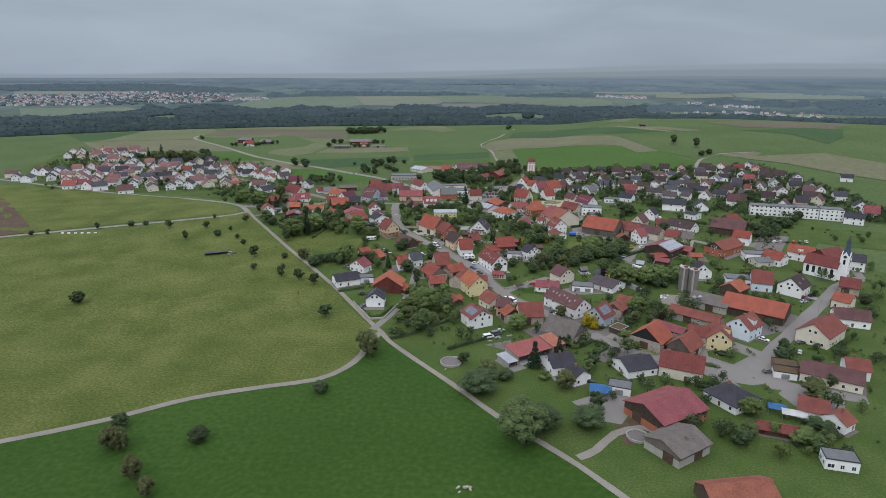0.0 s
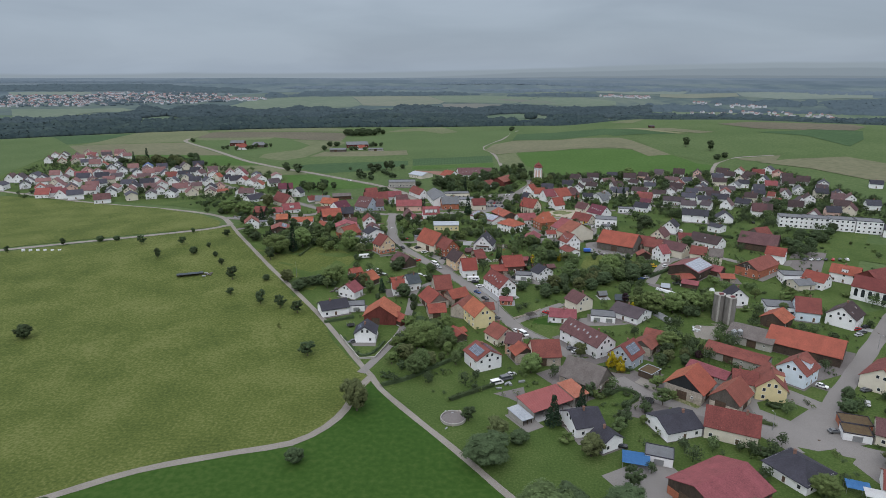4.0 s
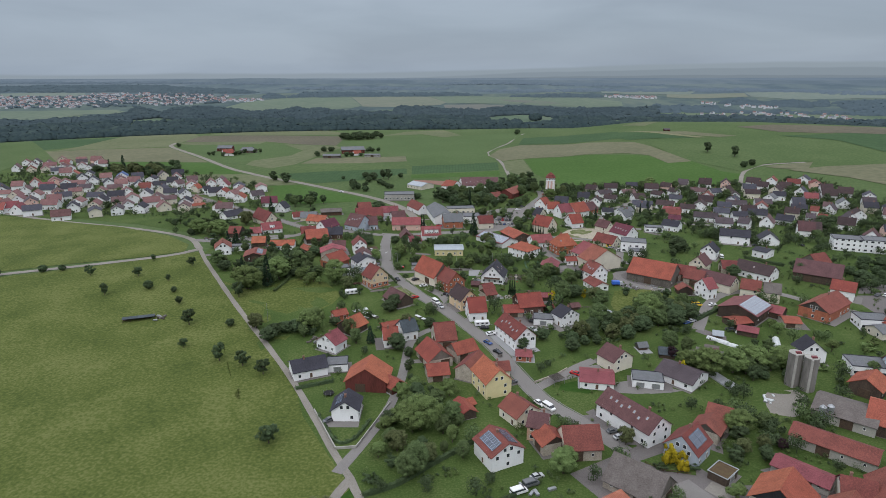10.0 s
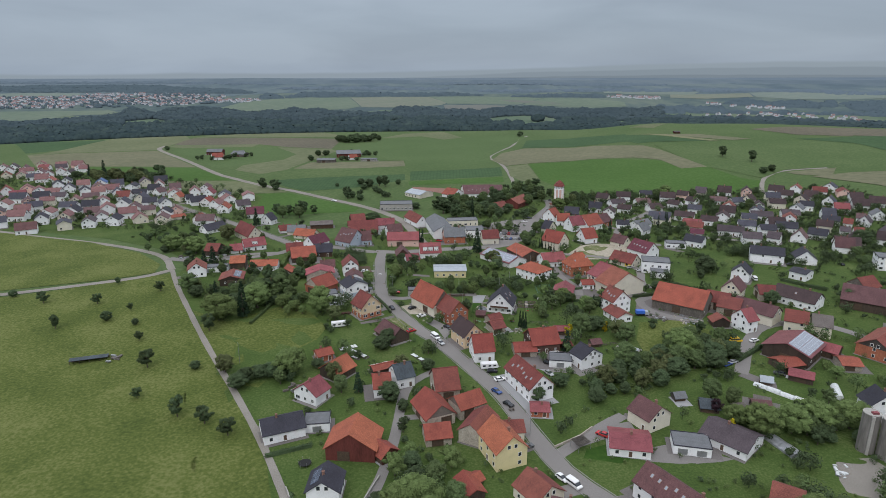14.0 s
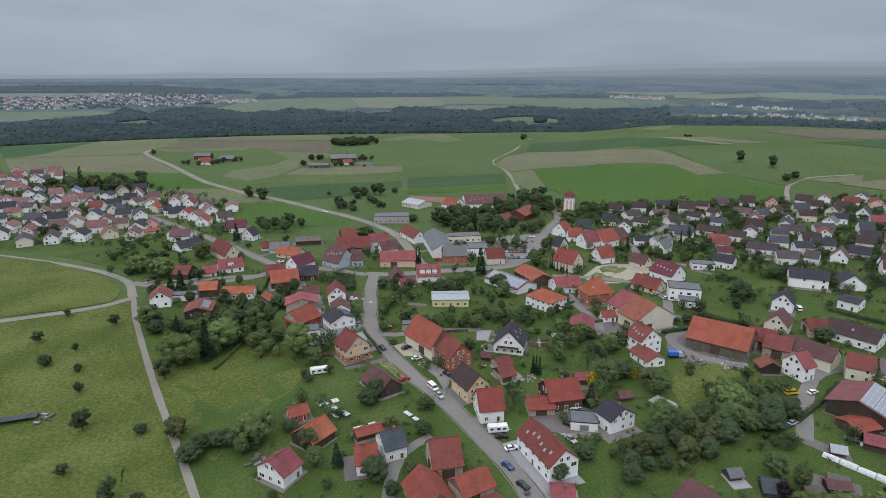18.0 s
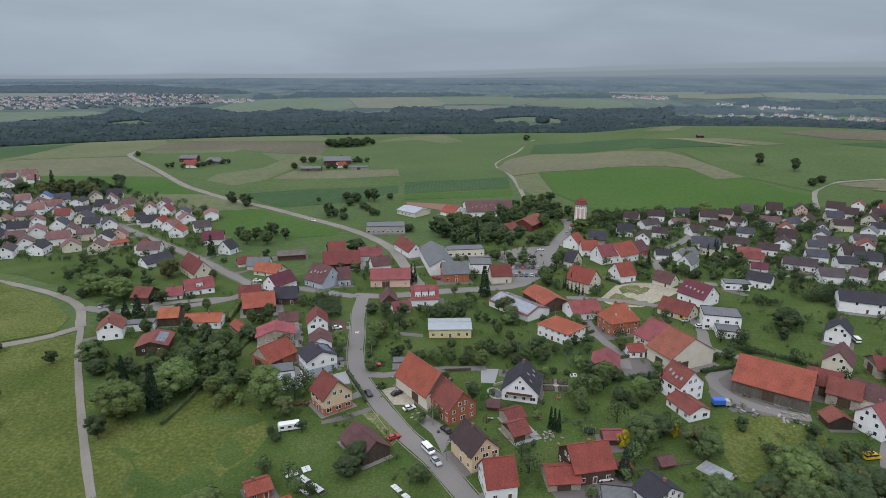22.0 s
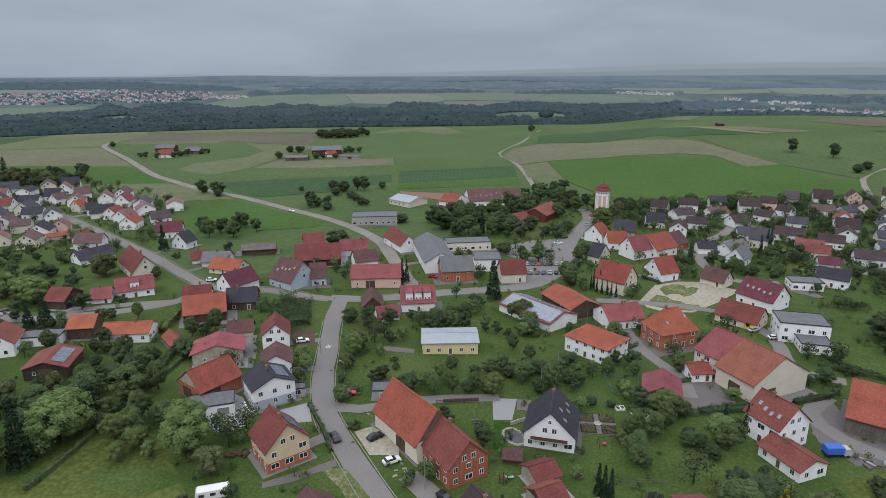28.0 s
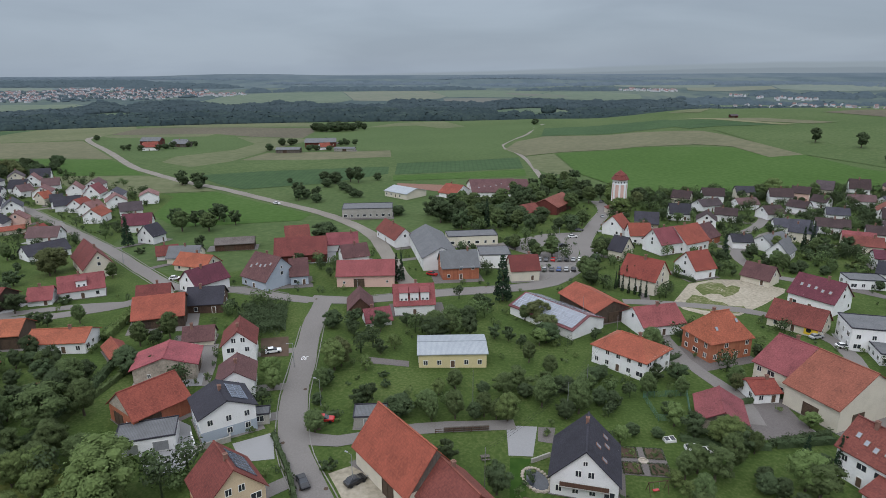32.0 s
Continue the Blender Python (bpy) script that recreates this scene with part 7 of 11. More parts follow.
house(-432.2, 823.6, 22, 11.1, 9.1, 5.2, 8.4, "white", "brown", near=False, chimney=True)
house(-467.4, 788.5, 122, 11.9, 8.9, 5.2, 8.9, "white", "brown", near=False, chimney=True)
house(-409.3, 784.1, 118, 10.5, 9.5, 5.6, 9.0, "white", "brown", near=False, chimney=False)
house(-431.9, 789.1, 112, 12.1, 9.5, 5.2, 9.1, "white", "redbrown", near=False, chimney=False)
house(-406.2, 747.9, 22, 11.6, 9.9, 4.6, 8.9, "white", "redbrown", near=False, chimney=True)
house(-440.7, 807.1, 8, 10.8, 8.8, 5.6, 7.8, "white", "pinkred", near=False, chimney=True)
house(-438.3, 765.1, 122, 12.3, 9.7, 5.2, 8.2, "cream", "redbrown", near=False, chimney=False)
house(-395.9, 803.1, 28, 9.7, 9.8, 5.2, 8.1, "white", "pinkred", near=False, chimney=True)
house(-417.3, 828.9, 8, 11.7, 9.4, 4.6, 8.8, "pink", "redbrown", near=False, chimney=True)
house(-405.6, 813.1, 112, 11.9, 10.1, 5.6, 8.0, "white", "redbrown", near=False, chimney=True)
house(-453.0, 763.5, 122, 10.3, 9.1, 4.6, 8.0, "cream", "redbrown", near=False, chimney=True)
house(-427.0, 776.6, 112, 12.6, 10.4, 5.6, 8.6, "white", "brown", near=False, chimney=True)
house(-444.6, 783.3, 28, 13.0, 8.8, 5.6, 8.5, "white", "pinkred", near=False, chimney=True)
house(222.5, 683.9, -34, 9.6, 9.5, 5.2, 9.2, "cream", "darkred", near=False, chimney=False)
house(331.4, 634.1, -20, 13.0, 9.8, 4.6, 8.8, "white", "darkbrown", near=False, chimney=False)
house(132.2, 667.8, -34, 10.7, 8.6, 4.6, 7.8, "cream", "darkred", near=False, chimney=True)
house(244.1, 686.5, -20, 11.6, 8.8, 4.6, 9.2, "white", "anth", near=False, chimney=True)
house(150.0, 669.4, -14, 12.5, 9.3, 5.6, 8.8, "white", "darkbrown", near=False, chimney=False)
house(267.5, 640.7, -14, 12.9, 9.5, 5.6, 8.3, "cream", "darkbrown", near=False, chimney=True)
house(309.8, 690.9, 54, 10.6, 8.9, 5.2, 8.1, "white", "redbrown", near=False, chimney=True)
house(308.3, 664.8, -20, 10.7, 10.2, 4.6, 8.9, "white", "darkbrown", near=False, chimney=True)
house(340.7, 672.9, 68, 11.5, 10.5, 5.6, 8.1, "pink", "darkred", near=False, chimney=False)
house(347.5, 606.4, -20, 10.3, 8.7, 4.6, 8.0, "white", "darkred", near=False, chimney=True)
house(296.4, 548.9, 72, 11.3, 8.6, 5.2, 8.9, "white", "darkred", near=False, chimney=True)
house(205.4, 597.6, 62, 11.0, 9.9, 5.2, 7.8, "white", "darkbrown", near=False, chimney=True)
house(323.2, 535.6, -28, 13.0, 9.8, 5.2, 8.7, "cream", "anth", near=False, chimney=True)
house(287.2, 632.8, -20, 10.3, 8.9, 5.2, 8.0, "white", "anth", near=False, chimney=True)
house(223.9, 630.3, 62, 9.9, 10.4, 5.2, 8.7, "white", "redbrown", near=False, chimney=True)
house(266.7, 535.4, 68, 9.9, 10.4, 4.6, 9.1, "cream", "darkbrown", near=False, chimney=True)
house(186.6, 665.5, -14, 12.8, 9.3, 5.6, 9.1, "white", "redbrown", near=False, chimney=True)
house(221.1, 589.6, -20, 10.8, 9.2, 5.6, 8.3, "cream", "anth", near=False, chimney=False)
house(340.4, 655.1, -14, 10.4, 9.0, 5.2, 8.7, "white", "anth", near=False, chimney=True)
house(262.2, 683.0, 68, 10.8, 8.9, 5.6, 9.1, "pink", "darkred", near=False, chimney=False)
house(314.0, 646.9, 48, 9.6, 9.8, 4.6, 8.6, "white", "anth", near=False, chimney=True)
house(340.4, 691.5, 48, 11.0, 10.5, 5.2, 8.2, "white", "anth", near=False, chimney=True)
house(252.0, 591.3, 62, 11.0, 9.6, 5.2, 8.1, "white", "redbrown", near=False, chimney=False)
house(301.4, 511.9, -14, 10.2, 8.6, 5.6, 8.1, "pink", "anth", near=False, chimney=True)
house(216.4, 614.6, -28, 11.8, 10.4, 4.6, 8.7, "white", "darkbrown", near=False, chimney=False)
house(231.4, 539.8, 54, 9.9, 9.6, 4.6, 9.1, "white", "brown", near=False, chimney=True)
house(218.5, 556.9, -10, 10.7, 10.1, 5.6, 8.0, "white", "anth", near=False, chimney=False)
house(323.1, 678.0, -20, 11.9, 9.1, 5.2, 8.5, "white", "darkred", near=False, chimney=True)
house(171.5, 677.1, -10, 10.6, 8.9, 5.6, 8.1, "cream", "anth", near=False, chimney=False)
house(248.8, 632.9, 68, 10.6, 8.9, 5.6, 8.2, "white", "anth", near=False, chimney=False)
house(202.6, 673.1, -34, 9.8, 8.5, 5.6, 8.4, "pink", "anth", near=False, chimney=True)
house(348.7, 640.0, -34, 12.3, 9.4, 4.6, 8.9, "white", "darkbrown", near=False, chimney=True)
house(288.6, 605.4, -14, 9.9, 10.2, 4.6, 8.8, "white", "anth", near=False, chimney=True)

# ---- trees ----
for ob in list(scene.objects):
    if ob.parent is None and ob.name.startswith(("house", "barn")):
        KEEP.append((ob.location.x, ob.location.y, 8.0))

tree("b", -184.8, 286.9, 6.5, 1.35)
tree("b", -225.4, 424.6, 7, 1.04)
tree("b", -215.5, 426.2, 6, 1.04)
tree("h", -194.6, 417.0, 6, 1.00)
tree("h", -171.7, 388.8, 6, 0.80)
tree("h", -167.3, 414.7, 5, 1.00)
tree("b", -153.0, 396.3, 8, 0.94)
tree("h", -147.9, 407.5, 3.5, 0.80)
tree("h", -246.9, 419.1, 4.5, 1.00)
tree("h", -283.3, 403.0, 4, 1.00)
tree("h", -273.7, 405.6, 4, 1.00)
tree("h", -171.4, 441.4, 3.5, 1.10)
tree("h", -144.9, 431.4, 5, 1.00)
tree("b", -138.6, 392.7, 5, 1.04)
tree("h", -130.0, 378.2, 4, 1.00)
tree("h", -116.6, 357.1, 7, 0.90)
tree("h", -110.6, 336.3, 4, 1.00)
tree("h", -91.8, 325.7, 7, 0.90)
tree("h", -81.3, 322.0, 6, 1.00)
tree("h", -71.4, 315.6, 6, 1.00)
tree("h", -56.8, 271.5, 6, 1.20)
tree("b", -44.9, 199.9, 8.5, 1.04)
tree("b", -77.8, 168.6, 9, 1.14)
tree("b", -106.6, 176.3, 9, 0.94)
tree("d", -103.6, 164.3, 8, 1.04)
tree("b", -102.7, 166.6, 8, 1.04)
tree("d", -30.4, 229.4, 13, 0.94)
tree("d", 135.4, 199.9, 9, 1.25)
tree("b", 143.8, 237.7, 9, 0.83)
tree("b", 212.6, 290.5, 10, 1.04)
tree("d", -99.6, 163.1, 11, 0.83)
tree("d", -89.4, 149.6, 10, 0.94)
tree("d", -81.9, 142.3, 8, 0.94)
tree("c", -9.3, 279.9, 12, 1.25)
tree("a", -9.2, 257.2, 10, 1.14)
tree("b", -11.3, 299.4, 10, 0.94)
tree("a", -11.7, 254.3, 9, 1.04)
tree("a", 1.4, 283.7, 8, 1.04)
tree("d", -31.8, 232.7, 13, 1.04)
tree("c", 33.6, 257.5, 6, 1.04)
tree("d", 55.6, 271.8, 8, 0.94)
tree("d", -85.6, 354.5, 9, 1.25)
tree("b", -71.5, 350.7, 9, 1.14)
tree("b", -66.4, 351.8, 10, 1.25)
tree("b", -77.4, 343.7, 10, 1.25)
tree("b", -76.0, 348.6, 9, 1.04)
tree("c", -60.4, 353.0, 8, 1.04)
tree("d", -43.1, 349.3, 10, 0.94)
tree("a", -39.4, 341.7, 7, 1.04)
tree("b", -21.4, 336.7, 12, 1.04)
tree("b", -97.8, 356.4, 6, 1.04)
tree("a", -62.7, 346.9, 6, 1.04)
tree("d", -18.8, 358.4, 8, 1.04)
tree("b", -8.8, 358.6, 8, 1.04)
tree("d", -147.2, 534.8, 12, 1.25)
tree("b", -168.7, 532.0, 9, 1.04)
tree("b", -161.3, 504.9, 8, 1.04)
tree("b", -173.2, 500.3, 8, 1.04)
tree("b", -57.6, 588.8, 13, 1.35)
tree("a", -115.7, 602.8, 9, 1.25)
tree("a", -128.4, 602.6, 10, 1.04)
tree("h", -180.4, 726.8, 9, 1.10)
tree("h", -166.0, 719.1, 9, 1.30)
tree("b", -381.4, 974.5, 9, 1.04)
tree("b", -82.7, 739.8, 9, 1.25)
tree("b", -65.1, 702.0, 8, 1.25)
tree("b", -55.5, 687.1, 7, 1.04)
tree("h", -92.2, 685.3, 9, 1.00)
tree("h", -79.2, 675.5, 8, 1.00)
tree("b", -169.9, 934.3, 10, 1.04)
tree("b", -157.9, 941.2, 9, 1.04)
tree("b", -170.5, 897.1, 9, 1.04)
tree("b", -108.2, 946.4, 9, 1.04)
tree("b", -129.9, 959.0, 8, 0.94)
tree("b", -131.9, 905.8, 7, 1.04)
tree("b", -272.6, 905.6, 7, 1.04)
tree("b", -258.3, 928.3, 7, 1.04)
tree("b", -386.5, 770.6, 12, 1.25)
tree("n", -376.1, 777.9, 14, 1.00)
tree("n", -356.9, 771.5, 14, 1.00)
tree("b", -325.2, 758.5, 15, 1.35)
tree("b", -302.0, 753.7, 10, 1.04)
tree("b", -337.8, 764.8, 14, 1.25)
tree("b", -28.2, 639.0, 9, 1.35)
tree("b", -11.0, 639.2, 9, 1.25)
tree("b", 109.8, 1115.6, 12, 1.25)
tree("h", 304.9, 838.1, 12, 1.00)
tree("h", 324.6, 809.6, 12, 1.00)
tree("b", 313.9, 760.3, 12, 1.04)
tree("b", 325.5, 767.3, 12, 1.04)
tree("d", 104.5, 661.9, 10, 1.14)
tree("h", 88.9, 681.7, 8, 1.00)
tree("h", 65.3, 714.0, 9, 1.00)
tree("b", 74.2, 676.3, 10, 1.04)
tree("b", 35.6, 630.7, 11, 1.25)
tree("b", 18.0, 639.5, 10, 1.35)
tree("b", 6.6, 648.7, 11, 1.35)
tree("b", 28.3, 639.5, 11, 1.25)
tree("b", 46.9, 630.8, 10, 1.25)
tree("b", -0.4, 630.4, 10, 1.25)
tree("b", 46.5, 672.0, 8, 1.04)
tree("b", 25.3, 576.9, 8, 1.04)
tree("f", 34.6, 561.0, 6, 1.20)
tree("f", 41.2, 561.1, 6, 1.20)
tree("a", 49.7, 530.3, 9, 1.04)
tree("d", 25.7, 493.1, 9, 1.14)
tree("n", 25.3, 346.6, 5, 1.00)
tree("b", 63.1, 394.8, 11, 1.14)
tree("a", 56.0, 388.0, 11, 1.04)
tree("d", 71.8, 388.2, 10, 1.14)
tree("y", 67.9, 394.0, 4.5, 0.60)
tree("y", 50.8, 388.8, 3.5, 1.00)
tree("g", 41.9, 411.4, 5, 1.00)
tree("b", 106.7, 446.4, 8, 1.1)
tree("h", 109.1, 393.6, 5, 1.00)
tree("h", 90.2, 398.6, 4, 1.00)
tree("b", 103.9, 368.6, 13, 1.25)
tree("b", 111.8, 370.0, 12, 1.25)
tree("a", 96.9, 368.5, 9.5, 1.1)
tree("c", 92.3, 369.8, 9, 1.1)
tree("b", 156.4, 426.2, 12, 1.04)
tree("b", 194.9, 426.4, 14, 1.25)
tree("b", 267.2, 531.5, 17, 1.04)
tree("b", 220.9, 416.7, 12, 1.25)
tree("b", 246.6, 437.1, 12, 1.25)
tree("b", 70.9, 362.0, 11, 1.25)
tree("b", 85.1, 355.9, 12, 1.25)
tree("b", 102.9, 362.3, 12, 1.25)
tree("b", 110.6, 325.2, 7, 1.3)
tree("b", 118.6, 317.4, 8.5, 1.35)
tree("c", 99.5, 318.3, 8, 1.04)
tree("y", 90.4, 318.2, 3.4, 0.90)
tree("y", 65.6, 262.0, 4.4, 1.10)
tree("y", 68.8, 258.8, 3.8, 1.20)
tree("b", -101.5, 415.0, 10, 1.25)
tree("b", -108.0, 405.8, 9, 1.25)
tree("b", -82.6, 460.1, 8, 1.25)
tree("b", -145.7, 468.5, 9, 1.04)
tree("d", -52.4, 401.5, 9, 1.04)
tree("b", -26.5, 380.0, 11, 1.04)
tree("n", -33.3, 342.2, 6, 1.20)
tree("d", -30.1, 466.1, 8, 1.04)
tree("a", -5.2, 481.7, 8, 1.04)
tree("a", 52.9, 471.0, 8, 1.04)
tree("n", 47.6, 375.1, 7, 1.20)
tree("b", -60.5, 352.8, 7, 1.66)
tree("b", -51.2, 359.1, 6, 1.46)
tree("b", -376.9, 965.6, 9, 1.14)
tree("h", -300.4, 887.8, 6, 1.30)
tree("h", -285.9, 881.3, 6, 1.30)
tree("h", -306.8, 889.1, 5, 1.20)
tree("b", -272.0, 900.6, 9, 1.25)
tree("h", -265.6, 903.2, 7, 1.20)
tree("h", -272.5, 887.3, 6, 1.20)
tree("b", -256.8, 915.4, 8, 1.25)
tree("h", -248.7, 914.2, 6, 1.00)
tree("b", -168.6, 889.7, 12, 1.04)
tree("b", -167.1, 927.3, 13, 1.04)
tree("b", -158.4, 929.4, 12, 1.14)
tree("b", -132.0, 890.2, 10, 1.14)
tree("b", -125.0, 891.6, 9, 1.14)
tree("b", -113.7, 893.7, 8, 1.25)
tree("b", -109.2, 931.0, 9, 1.25)
tree("b", -103.7, 931.9, 9, 1.25)
tree("h", -95.0, 929.1, 6, 1.20)
tree("b", 106.8, 1101.0, 11, 1.25)
tree("b", -88.1, 743.9, 11, 1.25)
tree("b", -78.5, 733.4, 13, 1.25)
tree("b", -81.9, 720.6, 10, 1.25)
tree("b", -69.6, 710.5, 9, 1.25)
tree("b", -59.3, 687.7, 9, 1.14)
tree("h", -69.3, 738.8, 9, 1.00)
tree("h", -63.2, 735.6, 10, 1.00)
tree("b", -51.2, 745.1, 9, 1.04)
tree("b", -94.9, 693.6, 8, 1.04)
tree("b", -87.1, 683.0, 10, 1.04)
tree("b", -78.8, 672.4, 9, 1.14)
tree("b", -110.1, 735.3, 6, 1.04)
tree("h", -90.7, 678.1, 6, 1.00)
tree("b", -178.6, 726.9, 10, 0.94)
tree("b", -164.7, 715.0, 9, 1.14)
tree("b", -4.9, 481.0, 12, 1.05)
tree("d", -28.5, 462.1, 9, 0.88)
tree("b", -35.2, 486.6, 9, 1.0)
tree("h", -28.7, 485.4, 6, 1.00)
tree("h", -21.0, 484.6, 6, 1.00)
tree("n", 16.6, 511.0, 12, 1.00)
tree("b", 26.2, 478.6, 10, 1.1)
tree("a", 19.8, 466.2, 6, 0.80)
tree("g", -15.9, 473.0, 4, 1.00)
tree("h", -19.4, 469.7, 4, 1.00)
tree("a", 1.9, 482.0, 6, 0.80)
tree("h", 4.8, 482.1, 6, 1.00)
tree("a", -0.8, 481.9, 7, 0.80)
tree("h", 12.0, 480.8, 4, 1.10)
tree("h", -13.6, 488.7, 4, 1.10)
tree("n", -20.0, 530.0, 8, 0.60)
tree("n", -18.2, 530.0, 8, 0.60)
tree("h", 9.2, 506.2, 4, 1.00)
tree("a", 24.1, 458.6, 6, 0.80)
tree("b", -30.5, 452.7, 7, 0.9)
tree("b", 27.2, 574.5, 9, 0.80)
tree("b", 34.5, 572.8, 8, 0.80)
tree("b", 41.7, 571.1, 9, 0.80)
tree("h", -59.4, 546.8, 5, 1.00)
tree("b", -12.0, 439.0, 9, 1.1)
tree("a", -4.8, 437.6, 6, 0.72)
tree("a", 0.3, 438.6, 7, 0.80)
tree("b", 4.7, 438.8, 7, 0.80)
tree("a", 6.7, 439.7, 6, 0.80)
tree("a", 9.3, 438.4, 5, 0.80)
tree("c", 11.7, 438.0, 5, 0.80)
tree("a", 20.0, 444.1, 7, 0.80)
tree("b", 24.9, 451.3, 7, 0.80)
tree("b", 24.4, 439.3, 8, 0.80)
tree("a", 27.8, 441.4, 8, 0.80)
tree("h", -19.5, 443.7, 5, 1.00)
tree("h", -21.4, 442.7, 4, 1.00)
tree("a", -31.0, 449.3, 6, 0.80)
tree("b", -30.8, 443.2, 5, 0.80)
tree("c", -29.9, 460.0, 6, 0.85)
tree("h", -1.3, 423.9, 4, 1.10)
tree("s", -23.9, 420.3, 2.4, 1.10)
tree("h", 7.5, 414.0, 6, 1.00)
tree("b", 58.7, 413.9, 7, 0.68)
tree("a", 53.0, 421.7, 8, 0.68)
tree("f", 46.1, 420.9, 5, 1.00)
tree("a", 43.1, 410.8, 7, 0.80)
tree("b", 36.2, 444.2, 7, 0.80)
tree("a", 45.5, 449.6, 6, 0.80)
tree("g", 47.3, 436.8, 5, 1.00)
tree("d", 67.3, 452.0, 6, 0.80)
tree("a", 53.4, 449.7, 5, 0.80)
tree("b", 37.3, 433.2, 5, 0.96)
tree("b", 42.4, 432.5, 4, 1.04)
tree("a", 43.1, 418.9, 6, 0.80)
tree("f", 48.5, 418.3, 6, 1.00)
tree("a", 59.9, 427.0, 5, 0.80)
tree("n", 72.2, 420.5, 6.5, 0.50)
tree("n", 73.4, 421.2, 6, 0.50)
tree("n", 70.1, 426.7, 3.5, 1.00)
tree("b", 33.2, 445.1, 8, 0.80)
tree("b", 34.1, 455.9, 7, 1.0)
tree("c", 63.8, 415.8, 6, 0.80)
tree("f", 65.3, 414.0, 6, 1.00)
tree("h", 50.1, 432.6, 5, 1.20)
tree("a", 54.3, 431.0, 5, 0.96)
tree("h", 57.8, 428.5, 5, 1.20)
tree("c", -60.2, 409.0, 9.5, 1.0)
tree("a", -79.7, 425.1, 6, 0.80)
tree("c", -79.2, 413.4, 5, 0.80)
tree("c", -76.4, 415.5, 5, 0.80)
tree("g", -71.8, 410.2, 5, 1.00)
tree("b", -89.9, 443.8, 10, 0.88)
tree("b", -95.0, 439.6, 6, 0.80)
tree("f", -94.1, 433.2, 5, 1.00)
tree("c", -42.5, 449.7, 4, 0.80)
tree("c", -44.6, 455.4, 4, 0.80)
tree("h", -91.8, 437.0, 4, 1.10)
tree("f", -85.3, 421.1, 5, 1.00)
tree("b", -91.3, 448.1, 9, 0.96)
tree("b", -88.1, 451.8, 8, 0.96)
tree("a", -97.6, 452.4, 7, 0.80)
tree("b", -102.7, 447.5, 7, 0.80)
tree("d", -145.9, 530.1, 12, 0.96)
tree("a", -83.9, 470.4, 7, 0.80)
tree("b", -80.5, 472.1, 7, 0.80)
tree("a", -78.1, 475.6, 8, 0.80)
tree("a", -108.4, 484.6, 6, 0.80)
tree("h", -116.3, 482.0, 4, 1.10)
tree("h", -119.8, 481.9, 4, 1.10)
tree("n", -140.1, 574.6, 10, 1.00)
tree("a", -121.7, 527.7, 6, 0.80)
tree("b", -136.5, 495.6, 6, 0.96)
tree("b", -146.7, 507.8, 8, 0.96)
tree("h", -132.0, 491.3, 6, 1.20)
tree("h", -105.6, 567.4, 6, 1.00)
tree("a", -176.8, 551.6, 7, 0.80)
tree("h", -72.2, 453.9, 5, 1.00)
tree("s", -122.4, 500.6, 3, 1.20)
tree("b", -62.1, 495.5, 6, 0.96)
tree("b", -55.9, 495.9, 6, 0.96)
tree("s", -128.7, 562.3, 3, 1.20)
tree("b", 66.1, 570.2, 10, 0.80)
tree("b", 55.9, 549.1, 9, 0.80)
tree("b", 50.4, 528.5, 8, 0.80)
tree("n", 57.1, 523.2, 5, 0.45)
tree("n", 58.7, 520.4, 5, 0.45)
tree("n", 60.2, 518.2, 5, 0.45)
tree("n", 62.0, 517.1, 5, 0.45)
tree("n", 63.3, 515.5, 5, 0.45)
tree("n", 64.9, 514.4, 5, 0.45)
tree("n", 111.9, 562.7, 7, 0.90)
tree("b", 81.1, 470.1, 6, 0.80)
tree("b", 144.2, 559.4, 7, 0.80)
tree("a", 125.4, 542.7, 7, 0.80)
tree("b", 127.8, 540.0, 7, 0.80)
tree("b", 121.9, 549.0, 6, 0.80)
tree("a", 141.8, 540.0, 6, 0.80)
tree("f", 159.2, 562.4, 4, 1.00)
tree("a", 67.8, 453.6, 6, 0.80)
tree("c", 136.4, 569.9, 5, 0.80)
tree("n", 156.9, 582.1, 8, 0.60)
tree("n", 157.1, 579.4, 8, 0.60)
tree("h", 54.6, 456.0, 5, 1.10)
tree("h", 50.0, 457.0, 4, 1.10)
tree("b", 13.3, 201.5, 14, 1.65)
tree("b", 23.7, 210.9, 7, 1.46)
tree("d", 45.1, 203.9, 9, 1.35)
tree("a", 25.4, 168.9, 14.5, 1.5)
tree("b", 33.2, 178.1, 13, 1.5)
tree("b", 48.7, 179.1, 12, 1.55)
tree("h", 54.0, 189.9, 6, 1.00)
tree("b", 138.7, 229.2, 9, 1.04)
tree("d", 133.1, 195.5, 9, 1.46)
tree("b", 125.2, 174.6, 8, 1.04)
tree("b", 134.1, 182.8, 7, 1.04)
tree("a", 99.1, 173.5, 6, 1.04)
tree("f", 92.9, 174.2, 5, 1.00)
tree("h", 94.0, 166.7, 6, 1.00)
tree("s", 99.9, 204.5, 3, 1.00)
tree("h", 14.1, 261.3, 5, 1.00)
tree("a", 4.4, 264.5, 6, 1.04)
tree("b", 29.9, 338.1, 10, 1.04)
tree("b", 40.1, 347.0, 9, 1.04)
tree("b", 63.9, 356.6, 10, 1.04)
tree("b", 82.3, 366.5, 12, 1.04)
tree("a", 92.1, 339.2, 8, 1.04)
tree("b", 99.8, 322.9, 7, 1.04)
tree("h", 144.7, 205.7, 5, 1.00)
tree("h", 90.0, 190.3, 4, 1.00)
